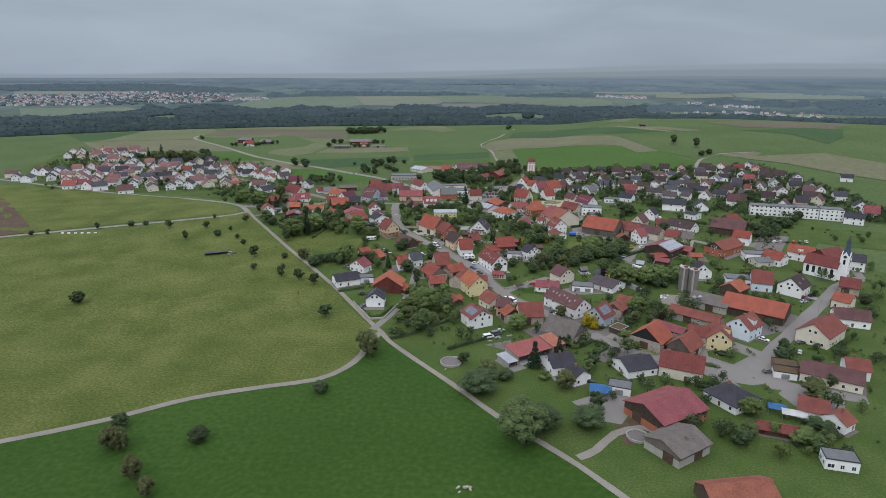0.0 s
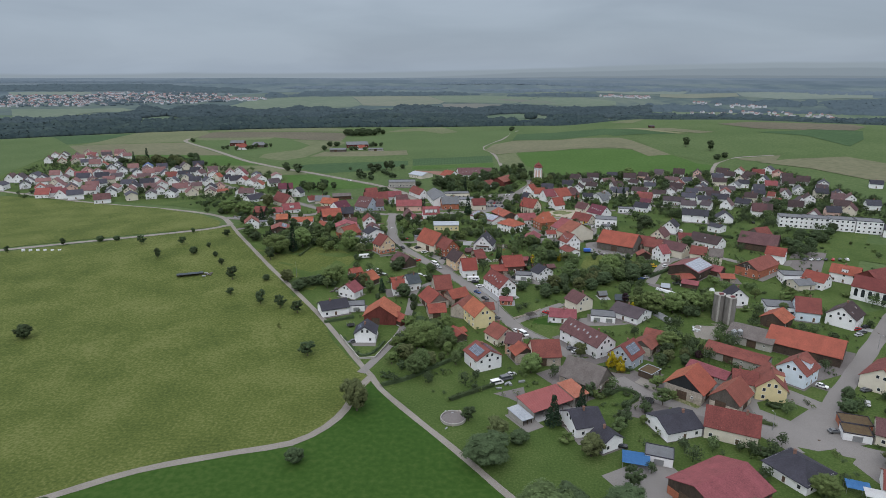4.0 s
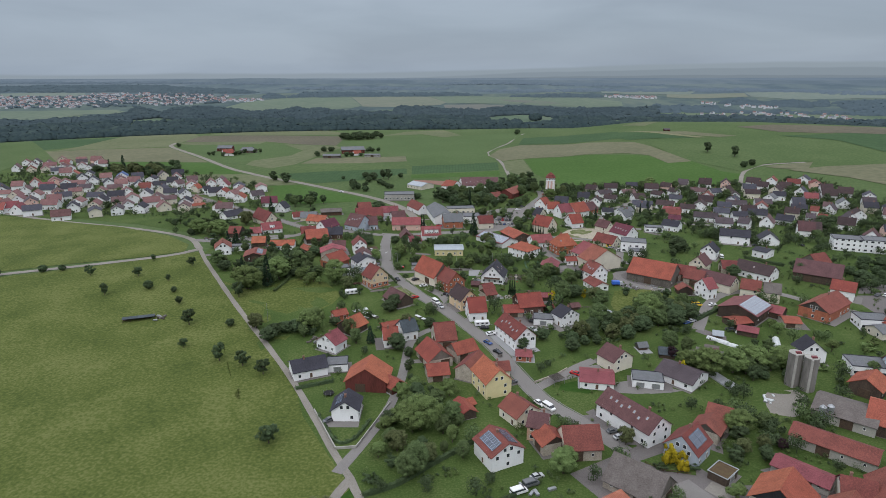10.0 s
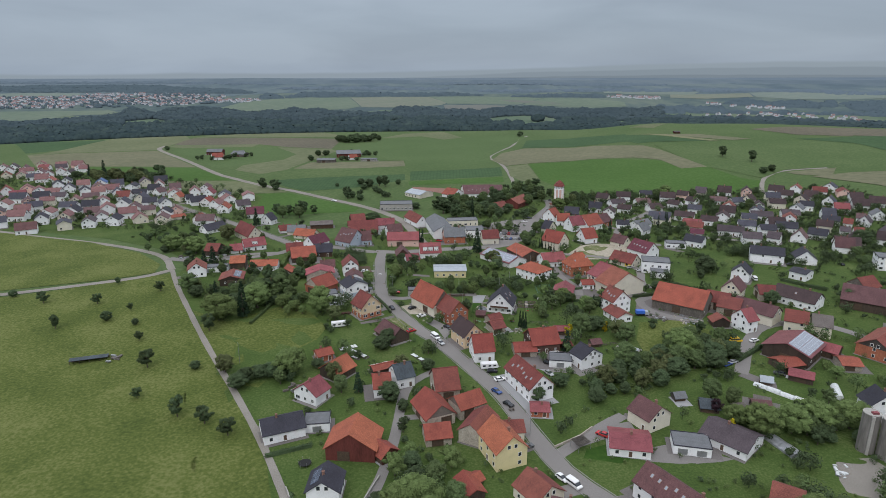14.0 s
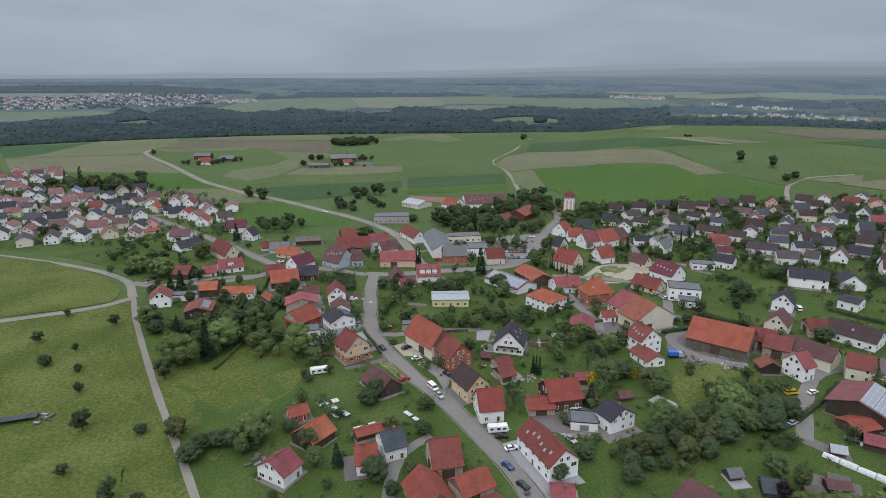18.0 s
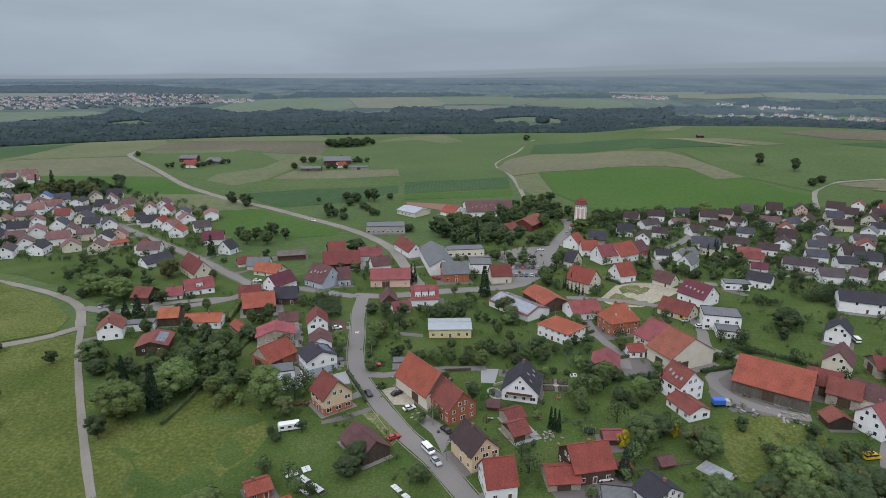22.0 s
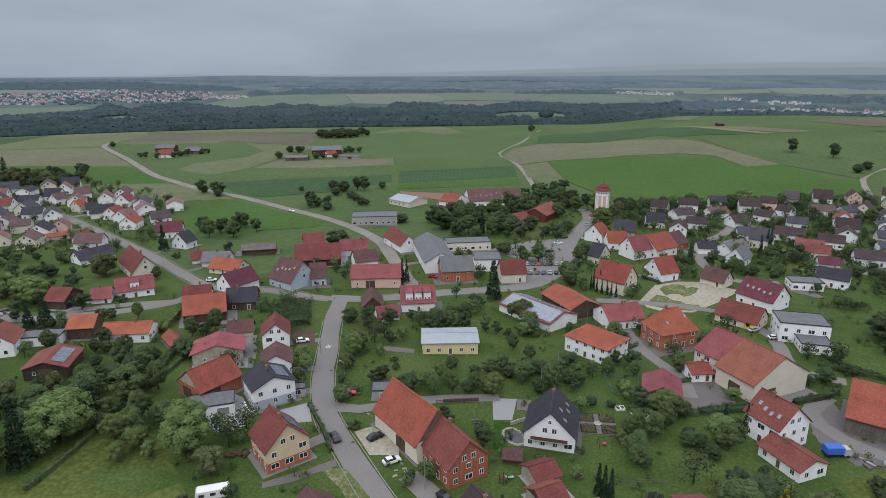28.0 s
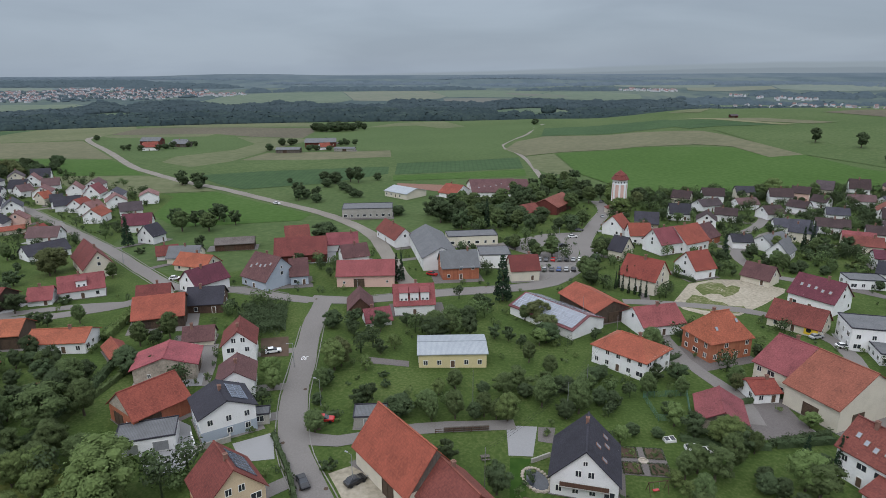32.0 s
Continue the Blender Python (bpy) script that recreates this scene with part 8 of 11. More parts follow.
tree("a", 74.2, 164.6, 6, 1.04)
tree("a", 116.7, 165.1, 6, 1.04)
tree("h", 8.2, 223.4, 5, 1.00)
tree("b", 167.7, 248.2, 7, 1.04)
tree("a", 162.2, 317.5, 6, 1.04)
tree("b", 196.4, 289.3, 7, 1.04)
tree("a", 98.6, 172.2, 6, 1.25)
tree("b", 94.1, 169.7, 5, 1.25)
tree("g", 113.5, 168.6, 5, 1.30)
tree("b", 123.6, 178.3, 7, 1.35)
tree("b", 124.9, 172.5, 6, 1.35)
tree("c", 105.8, 186.0, 5, 1.04)
tree("s", 97.5, 205.2, 3, 1.60)
tree("t", 38.9, 211.9, 3, 1.50)
tree("b", 89.9, 397.8, 4, 1.04)
tree("b", 107.8, 392.1, 4, 1.04)
tree("n", 32.0, 396.9, 6, 0.60)
tree("n", 33.1, 395.9, 6, 0.60)
tree("n", 30.9, 397.5, 6, 0.60)
tree("b", -28.1, 374.5, 10, 1.14)
tree("a", -9.0, 371.9, 6, 0.94)
tree("a", 74.6, 384.3, 8, 1.25)
tree("b", 56.3, 415.0, 7, 0.94)
tree("b", 60.3, 410.1, 6, 0.94)
tree("c", 55.5, 429.5, 5, 1.04)
tree("a", 42.3, 408.3, 5, 1.25)
tree("a", -29.0, 432.5, 5, 1.25)
tree("b", 2.5, 610.1, 9, 1.04)
tree("a", 10.0, 615.1, 10, 1.04)
tree("n", 17.2, 610.2, 11, 0.60)
tree("a", 22.5, 610.3, 10, 1.04)
tree("b", 28.1, 615.1, 10, 1.04)
tree("a", 32.0, 610.3, 9, 1.04)
tree("b", -0.9, 622.6, 9, 1.04)
tree("a", 7.3, 651.8, 8, 1.04)
tree("b", 32.4, 651.7, 12, 1.04)
tree("a", 27.9, 656.3, 11, 1.04)
tree("b", 38.2, 665.5, 11, 1.04)
tree("a", 48.4, 680.4, 10, 1.04)
tree("b", 56.5, 691.5, 10, 1.04)
tree("a", 61.3, 698.8, 12, 1.04)
tree("b", 70.1, 705.6, 11, 1.04)
tree("a", 73.4, 692.8, 11, 1.04)
tree("b", 75.6, 676.1, 11, 1.04)
tree("a", 79.0, 667.3, 10, 1.04)
tree("b", 57.7, 606.8, 12, 1.04)
tree("a", 64.4, 615.2, 8, 1.04)
tree("b", 51.9, 610.3, 9, 1.04)
tree("a", 37.7, 606.8, 8, 1.04)
tree("b", 44.7, 618.9, 8, 1.04)
tree("c", 92.8, 664.1, 10, 1.04)
tree("b", 107.4, 668.5, 15, 1.04)
tree("a", 97.0, 647.1, 8, 1.04)
tree("c", 88.9, 637.3, 7, 1.04)
tree("a", 115.2, 674.6, 8, 1.04)
tree("b", 121.0, 677.0, 7, 1.04)
tree("a", 125.3, 675.6, 7, 1.04)
tree("b", 132.4, 677.5, 8, 1.04)
tree("a", 136.6, 676.0, 8, 1.04)
tree("b", 91.5, 689.1, 9, 1.04)
tree("a", 27.0, 571.9, 7, 1.04)
tree("b", 34.2, 565.4, 6, 1.04)
tree("a", 42.0, 569.2, 7, 1.04)
tree("b", 49.7, 531.0, 9, 1.04)
tree("a", 60.0, 561.2, 8, 1.04)
tree("b", 65.7, 580.9, 6, 1.04)
tree("a", 49.0, 536.1, 8, 1.04)
tree("b", 176.0, 677.5, 8, 1.04)
tree("a", 180.1, 675.6, 9, 1.04)
tree("c", 187.8, 676.4, 9, 1.04)
tree("a", 191.4, 670.1, 9, 1.04)
tree("b", 199.7, 674.9, 9, 1.04)
tree("a", 212.1, 677.3, 9, 1.04)
tree("n", 148.0, 570.4, 8, 0.60)
tree("a", 150.6, 565.8, 7, 1.04)
tree("b", 238.2, 638.0, 9, 1.04)
tree("a", 242.7, 634.9, 9, 1.04)
tree("b", 248.1, 636.0, 8, 1.04)
tree("a", 205.7, 653.5, 7, 1.04)
tree("h", 211.8, 631.3, 6, 1.00)
tree("h", 209.1, 621.1, 6, 1.00)
tree("h", 142.6, 616.3, 4, 1.00)
tree("h", 127.6, 604.5, 4, 1.00)
tree("b", 144.7, 544.1, 6, 1.04)
tree("a", 124.9, 547.2, 7, 1.04)
tree("b", 131.1, 541.8, 8, 1.04)
tree("h", 118.7, 555.4, 6, 1.00)
tree("b", 138.6, 538.7, 6, 1.04)
tree("a", 144.9, 503.6, 6, 1.04)
tree("h", 175.5, 538.8, 4, 1.00)
tree("h", 179.9, 548.8, 4, 1.00)
tree("d", 26.7, 482.1, 9, 1.04)
tree("a", 22.1, 494.6, 5, 1.04)
tree("h", 15.8, 479.4, 4, 1.00)
tree("b", 7.0, 450.1, 5, 1.04)
tree("a", 11.9, 448.8, 6, 1.04)
tree("b", 16.8, 448.3, 6, 1.04)
tree("a", 21.6, 447.1, 6, 1.04)
tree("b", 26.9, 450.7, 7, 1.04)
tree("a", 30.9, 449.4, 6, 1.04)
tree("b", 36.6, 458.2, 6, 1.04)
tree("a", 0.4, 451.9, 5, 1.04)
tree("b", 4.6, 494.0, 8, 1.04)
tree("a", -0.5, 488.6, 7, 1.04)
tree("h", 11.2, 502.6, 4, 1.00)
tree("b", 47.8, 441.8, 5, 1.04)
tree("a", -5.9, 440.3, 6, 1.04)
scatter("abhf", 18, 1, 5, 9, (-132.6, 422.7), (-131.4, 468.9), (-85.3, 473), (-66.2, 427.8), (-82, 399.3), (-106.7, 382.9))
scatter("abbd", 26, 2, 7, 11, (58.0, 352.0), (66.0, 362.0), (81.8, 367.0), (99.4, 379.0), (116.0, 385.0), (108.0, 366.0), (89.9, 358.0), (78.0, 348.4), (65.7, 343.7), (54.0, 336.0), (46.0, 333.0))
scatter("abhc", 14, 62, 5, 7.5, (96.0, 336.0), (106.0, 334.0), (116.0, 324.0), (131.0, 322.0), (129.0, 314.0), (118.0, 310.0), (108.0, 319.0), (98.0, 326.0))
scatter("hfgsab", 26, 3, 3, 7, (-21.1, 291.1), (-18, 337.2), (7.7, 295.5), (5.1, 269.7), (-23.9, 248.7))
scatter("fgs", 8, 4, 3, 5, (-33.7, 477.5), (-8.2, 451), (23, 452.3), (26.1, 487.1), (9.6, 451.8), (-20.7, 440.6))
scatter("fgs", 8, 5, 2.5, 4.5, (13, 433.2), (80.8, 439.1), (67, 398.2), (33.9, 389.1), (17.7, 394.3))
scatter("fgst", 22, 6, 2.5, 6, (129.6, 375.9), (189.9, 339.2), (149.8, 300.8), (130.0, 326.0))
scatter("gf", 4, 7, 3, 5, (-83.7, 412.3), (-72.3, 419.6), (-64.8, 408.9), (-74.3, 404.7))
scatter("hs", 10, 8, 3, 6, (-128.4, 463.1), (-126.6, 475.1), (-92.2, 464.8), (-86.6, 439.7), (-91, 420.5), (-101.1, 424.4))
scatter("hsabt", 16, 9, 3, 7, (96.4, 555.8), (194.3, 575.5), (166.8, 533.9), (108.7, 551.2))
scatter("sthab", 24, 10, 3, 7, (104, 634), (351.1, 627.8), (277, 472.6), (165.2, 472.1))
scatter("hsabt", 20, 11, 3, 7, (-353.4, 587.1), (-411.9, 682.9), (-228.7, 749.8), (-178, 661.2), (-271.2, 574.5))
scatter("b", 24, 12, 9, 13, (-390.5, 776.8), (-312.7, 820.1), (-280.8, 742.3), (-358.4, 739.8))
scatter("fgst", 14, 13, 2.5, 5, (108.1, 181.3), (126.1, 175.4), (127, 159.2), (101.1, 161.5))
scatter("fgsh", 8, 14, 3, 6, (90.8, 236.6), (54.9, 201.4), (44.4, 209.1), (83.3, 258.4))
scatter("sta", 20, 15, 2, 5, (255.9, 452.3), (304.7, 421.2), (268.3, 371.4), (189.3, 315.5))
scatter("b", 12, 16, 8, 12, (223.6, 437), (279.9, 472.6), (235.9, 407.7), (207.1, 399))
scatter("bah", 20, 17, 7, 11, (1.3, 654), (57.8, 690.8), (36.2, 596.8), (-2.5, 609.3), (-21.3, 622.9))
scatter("bh", 20, 18, 4, 7, (109.8, 673), (170.1, 679.2), (252.1, 675.9), (246.6, 665.3), (107.1, 661.3))
scatter("hfs", 20, 19, 3, 6, (-188.3, 518.6), (-159.2, 517.1), (-160.6, 558.4), (-242.5, 562.6))
scatter("bbah", 26, 21, 7, 12, (-5.1, 675.7), (35.2, 690.3), (68.5, 742.9), (89, 731.4), (82.5, 683.8), (64, 641.9), (30.1, 623.9), (-4.5, 623.6))
scatter("bh", 8, 22, 6, 9, (-136.8, 610.9), (-143.6, 639.8), (-110.5, 625.3), (-103.2, 611.5))
scatter("abhd", 16, 61, 5, 9, (-140.8, 445.2), (-117.8, 432.1), (-102.6, 432.9), (-89.3, 402.1), (-105.4, 396.9), (-119.7, 414.2))


# ---- woods, far villages ----
def polar(a, d):
    return d * math.sin(radians(a)), 60 + d * math.cos(radians(a))


def inside(x, y, poly):
    hit = False
    for (x0, y0), (x1, y1) in zip(poly, poly[1:] + poly[:1]):
        if (y0 > y) != (y1 > y) and x < (x1 - x0) * (y - y0) / (y1 - y0) + x0:
            hit = not hit
    return hit


bm = bmesh.new()
for q in ((1, 0, 0), (0, 1, 0), (-1, 0, 0), (0, -1, 0), (0, 0, 1), (0, 0, -1)):
    bm.verts.new(q)
ov = bm.verts[:]
for q in ((0, 1, 4), (1, 2, 4), (2, 3, 4), (3, 0, 4), (1, 0, 5), (2, 1, 5), (3, 2, 5), (0, 3, 5)):
    bm.faces.new([ov[k] for k in q])
bmesh.ops.subdivide_edges(bm, edges=bm.edges[:], cuts=1, use_grid_fill=True)
bmesh.ops.triangulate(bm, faces=bm.faces[:])
bm.verts.index_update()
OCTA = np.array([v.co.normalized() for v in bm.verts])
OCTA_FACES = [tuple(v.index for v in f.verts) for f in bm.faces]
bm.free()


def woods(name, polys, seed, label, per=60.0, low=10, high=16, quads=9, clear=(), leaf="far", gaps=-0.45, girth=0.36, sunk=0.0, span=(0, 9999)):
    """Distant woodland: many small crowns, each a ring of leaf clumps; per is the ground for one tree."""
    rng = np.random.default_rng(seed)
    verts, faces = [], []
    clear = [[lies(*p) for p in c] for c in clear]
    for poly in polys:
        poly = [lies(*p) for p in poly]
        xs, ys = [p[0] for p in poly], [p[1] for p in poly]
        n = int((max(xs) - min(xs)) * (max(ys) - min(ys)) / per)
        for x, y in rng.uniform((min(xs), min(ys)), (max(xs), max(ys)), (n, 2)):
            if not span[0] < math.hypot(x, y - 60) + 70 * noise.noise(Vector((x / 120, y / 120, 4.0))) < span[1]:
                continue
            if not inside(x, y, poly) or any(inside(x, y, c) for c in clear) or noise.noise(Vector((x / 60, y / 60, seed))) < gaps:
                continue
            h = rng.uniform(low, high) * (1 + 0.42 * noise.noise(Vector((x / 45, y / 45, 2.0))) + 0.2 * noise.noise(Vector((x / 160, y / 160, 5.0))))
            z, r = terrain(x, y) - sunk * h, h * girth
            base = len(verts)
            blob = OCTA * rng.uniform(0.8, 1.15, (len(OCTA), 1)) * (r, r, h * 0.46) + (x, y, z + h * 0.5)
            verts.extend(blob.tolist())
            faces.extend((base + a, base + b, base + c) for a, b, c in OCTA_FACES)
            v = rng.normal(size=(quads, 3))
            v /= np.linalg.norm(v, axis=1)[:, None]
            c = v * (r, r, h * 0.5) * rng.uniform(0.85, 1.1, (quads, 1)) + (x, y, z + h * 0.48)
            u = np.cross(v, rng.normal(size=(quads, 3)))
            u /= np.linalg.norm(u, axis=1)[:, None]
            w = np.cross(v, u)
            s = h * 0.11
            base = len(verts)
            verts.extend(np.stack([c + u * s, c + w * s, c - u * s, c - w * s], 1).reshape(-1, 3).tolist())
            faces.extend((base + k, base + k + 1, base + k + 2, base + k + 3) for k in range(0, 4 * quads, 4))
    if not verts:
        return None
    me = bpy.data.meshes.new(name)
    me.from_pydata(verts, [], faces)
    me.polygons.foreach_set("use_smooth", [True] * len(faces))
    me.materials.append(LEAF[leaf])
    co = np.empty(len(verts) * 3, np.float32)
    me.vertex_normals.foreach_get("vector", co)
    soft = co.reshape(-1, 3) * 0.75 + (0, 0, 0.8)
    soft /= np.maximum(np.linalg.norm(soft, axis=1), 0.01)[:, None]
    me.normals_split_custom_set_from_vertices(soft.tolist())
    return tagged(new(name, me), label, "woods", kind="stuff")


def by_bearing(*edge, near=1210.0):
    """A polygon from a far edge down to one near distance."""
    a = [math.atan2(x, y - 60) for x, y in (edge[0], edge[-1])]
    low = [polar(math.degrees(a[1] + (a[0] - a[1]) * k / 24), near) for k in range(25)]
    return list(edge) + low


# far edges of the valley woods, and the meadows that lie open in them
WEST_WOOD = by_bearing([-1300, 1596], [-1005, 1606], [-954, 1659], [-949, 1761], [-882, 1799], [-934, 1939], [-938, 2000], [-816, 1891], [-841, 2007], [-789, 2056], [-670, 2025], [-583, 1945], [-495, 2021], [-449, 2037], [-314, 1975], [-166, 1906], [-161, 2127], [-98, 2115], [-10, 2010], near=1255.0)
EAST_WOOD = by_bearing([-16, 2010], [57, 2041], [233, 2112], [365, 2042], [477, 2042], [650, 2061], [546, 1792], [639, 1724], [758, 1749], [843, 1715], [883, 1627], [958, 1608], [1165, 1600], near=1265.0)
CLEAR = [
    [[65, 1692], [125, 1825], [201, 1874], [258, 1846], [281, 1668], [236, 1586], [152, 1606]],
    [[-402, 1644], [-332, 1694], [-207, 1692], [-204, 1640], [-316, 1620], [-373, 1602]],
    [[-751, 1547], [-802, 1697], [-775, 1777], [-657, 1651], [-696, 1611], [-717, 1565]],
    [[333, 1869], [393, 1910], [438, 1883], [381, 1814]],
    [[437, 1730], [486, 1853], [507, 1838], [457, 1716]],
]
# each band deeper in the valley takes leaves with more haze in the colour
for leaf, span, gaps, what in (("far", (0, 1560), -0.45, "dark mixed woodland along the near side of the valley"), ("farmid", (1560, 1850), -0.22, "dark woodland in the valley bottom"), ("farback", (1850, 9999), -0.32, "woodland on the far side of the valley, tinted with haze")):
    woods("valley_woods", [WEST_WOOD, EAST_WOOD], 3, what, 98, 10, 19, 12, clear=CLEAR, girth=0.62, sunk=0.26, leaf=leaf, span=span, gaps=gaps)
rnd = random.Random(4)
for k in range(34):
    u, v = rnd.uniform(-1, 1), rnd.uniform(-1, 1)
    if u * u + v * v < 1:
        tree("b", -137 + u * 31, 1078 + v * 24 + u * 8, rnd.uniform(14, 19), rnd.uniform(0.95, 1.25), "wood on the crest")
woods("meadow_copse", [[[202, 1688], [225, 1758], [230, 1688], [212, 1659]]], 8, "small dark copse in a far meadow", 12, gaps=-2)
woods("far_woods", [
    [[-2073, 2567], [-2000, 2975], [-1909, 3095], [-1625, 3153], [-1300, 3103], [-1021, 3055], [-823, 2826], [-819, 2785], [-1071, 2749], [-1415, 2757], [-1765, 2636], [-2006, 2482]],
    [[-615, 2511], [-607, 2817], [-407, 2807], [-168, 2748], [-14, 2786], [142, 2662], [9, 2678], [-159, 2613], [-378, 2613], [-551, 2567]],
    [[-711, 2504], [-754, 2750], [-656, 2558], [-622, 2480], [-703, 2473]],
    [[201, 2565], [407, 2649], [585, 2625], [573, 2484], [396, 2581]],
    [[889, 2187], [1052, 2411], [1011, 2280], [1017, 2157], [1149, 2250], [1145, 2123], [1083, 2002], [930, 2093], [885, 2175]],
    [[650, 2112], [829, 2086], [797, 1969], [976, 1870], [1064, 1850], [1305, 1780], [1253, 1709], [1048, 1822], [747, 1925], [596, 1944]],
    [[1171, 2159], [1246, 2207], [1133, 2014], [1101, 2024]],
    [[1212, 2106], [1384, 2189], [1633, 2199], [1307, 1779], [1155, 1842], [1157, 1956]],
], 5, "broad belts of distant woodland, tinted bluish with haze", 130, 10, 24, 4, leaf="blue", girth=0.75, sunk=0.52)
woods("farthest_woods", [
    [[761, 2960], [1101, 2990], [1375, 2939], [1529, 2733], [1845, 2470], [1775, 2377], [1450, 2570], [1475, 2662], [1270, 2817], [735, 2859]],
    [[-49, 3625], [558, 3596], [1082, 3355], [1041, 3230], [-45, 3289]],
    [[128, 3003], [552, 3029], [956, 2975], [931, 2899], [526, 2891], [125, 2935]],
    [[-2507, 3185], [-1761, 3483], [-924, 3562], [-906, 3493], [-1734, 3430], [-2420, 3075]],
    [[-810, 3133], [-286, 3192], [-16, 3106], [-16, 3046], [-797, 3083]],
], 6, "woods on the far rolling country, tinted pale blue with haze", 230, 10, 22, 0, leaf="hazier", girth=0.95, sunk=0.52)


# walls and roofs of the far villages, dulled by haze in the base colour
HAZY = plaster("far_wall_hazed_white", (0.46, 0.475, 0.50))
HAZE_ROOF = [surface("far_hazed_roof_" + k, (shade(c, 0.8), shade(c, 1.2)), 0.05, 0.9, space="World") for k, c in (("red", (0.205, 0.135, 0.130)), ("brown", (0.160, 0.140, 0.140)), ("grey", (0.135, 0.150, 0.168)))]


def far_village(name, n, seed, label, *poly):
    """Distant houses, too small to pick apart: walls and gabled roofs in one mesh."""
    rnd = random.Random(seed)
    verts, faces, mats = [], [], []
    poly = [lies(*p) for p in poly]
    xs, ys = [p[0] for p in poly], [p[1] for p in poly]
    made = 0
    while made < n:
        x, y = rnd.uniform(min(xs), max(xs)), rnd.uniform(min(ys), max(ys))
        if inside(x, y, poly):
            made += 1
            z, t = terrain(x, y), rnd.uniform(-0.5, 0.5) + rnd.choice((0, 1.57))
            a, b, h, g = rnd.uniform(4, 6.5), rnd.uniform(3.2, 4.2), rnd.uniform(3.5, 5), rnd.uniform(6.5, 8.5)
            k = len(verts)
            for u, v, w in ((-a, -b, -3), (a, -b, -3), (a, b, -3), (-a, b, -3), (-a, -b, h), (a, -b, h), (a, b, h), (-a, b, h), (-a, 0, g), (a, 0, g)):
                verts.append((x + u * math.cos(t) - v * math.sin(t), y + u * math.sin(t) + v * math.cos(t), z + w))
            m = rnd.choice((1, 1, 1, 2, 3))
            for f, mi in (((0, 1, 5, 4), 0), ((2, 3, 7, 6), 0), ((1, 2, 6, 9, 5), 0), ((3, 0, 4, 8, 7), 0), ((4, 5, 9, 8), m), ((6, 7, 8, 9), m)):
                faces.append(tuple(k + i for i in f))
                mats.append(mi)
    me = bpy.data.meshes.new(name)
    me.from_pydata(verts, [], faces)
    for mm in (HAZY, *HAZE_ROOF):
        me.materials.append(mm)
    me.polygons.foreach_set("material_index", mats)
    return tagged(new(name, me), label, "village", kind="stuff")


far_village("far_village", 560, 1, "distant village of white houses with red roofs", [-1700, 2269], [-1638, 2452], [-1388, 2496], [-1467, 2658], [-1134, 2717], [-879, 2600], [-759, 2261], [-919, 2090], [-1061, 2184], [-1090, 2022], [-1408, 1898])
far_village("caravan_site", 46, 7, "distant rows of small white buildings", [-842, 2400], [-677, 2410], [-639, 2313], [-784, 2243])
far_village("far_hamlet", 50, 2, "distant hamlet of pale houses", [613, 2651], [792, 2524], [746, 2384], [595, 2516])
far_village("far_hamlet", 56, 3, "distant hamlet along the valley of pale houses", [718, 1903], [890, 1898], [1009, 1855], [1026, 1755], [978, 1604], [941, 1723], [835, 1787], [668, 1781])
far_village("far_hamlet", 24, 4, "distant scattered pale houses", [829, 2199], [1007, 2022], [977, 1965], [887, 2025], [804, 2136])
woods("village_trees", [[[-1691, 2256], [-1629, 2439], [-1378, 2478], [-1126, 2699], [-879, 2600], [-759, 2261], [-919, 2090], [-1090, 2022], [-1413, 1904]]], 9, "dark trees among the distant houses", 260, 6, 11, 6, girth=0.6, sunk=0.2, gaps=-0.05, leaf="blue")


# ---- landmarks ----
PINK = surface("tower_pink_render", ((0.52, 0.34, 0.29), (0.60, 0.41, 0.36)), 0.5, 0.9)


def striped_tower(x, y):
    """Octagonal tower with pale pilasters between pink panels, a band of small windows and a two-tier red roof."""
    t = new("tower")
    t.matrix_world = pose(x, y, level(x, y), 0, 0, 8)
    tagged(t, "tall pink and white octagonal tower with red tiled roof", "tower")
    bm = bmesh.new()
    lathe(bm, ((3.8, -1), (3.8, 15.4)), 8)
    part("shaft", mesh_of(bm, "shaft", PINK), t)
    for i in range(8):
        a = (i + 0.5) / 8 * 360
        part("pilaster", box_mesh("pilaster", WALL["white"], 3.3, 3.98, -0.5, 0.5, -0.5, 15.2), t, Matrix.Rotation(radians(a), 4, "Z"))
        for k in (-0.75, 0.75):
            m = Matrix.Rotation(radians(i / 8 * 360 + 90), 4, "Z") @ Matrix.Translation((k, -3.62, 16.0))
            part("window", WIN["s"][2], t, m)
    bm = bmesh.new()
    lathe(bm, ((4.05, 15.2), (4.05, 15.5), (3.8, 15.52), (3.8, 17.6), (4.15, 17.62), (4.15, 17.9)), 8)
    part("cornice", mesh_of(bm, "cornice", WALL["white"]), t)
    bm = bmesh.new()
    lathe(bm, ((4.75, 17.75), (4.75, 17.95), (3.5, 19.6), (3.3, 19.7), (3.3, 20.2), (1.4, 21.8), (0.14, 22.6), (0.06, 24.0)), 8)
    part("roof", mesh_of(bm, "roof", ROOF["darkred"]), t)
    part("porch", box_mesh("porch", WALL["cream"], -7.2, -4.0, -4.2, 1.0, -0.5, 2.8), t)
    bm = bmesh.new()
    lathe(bm, ((3.4, 2.8), (3.4, 2.95), (0.2, 4.4)), 4)
    part("porch_roof", mesh_of(bm, "porch_roof", ROOF["darkred"]), t, Matrix.Translation((-5.4, -1.6, 0)))


striped_tower(90.0, 645.7)

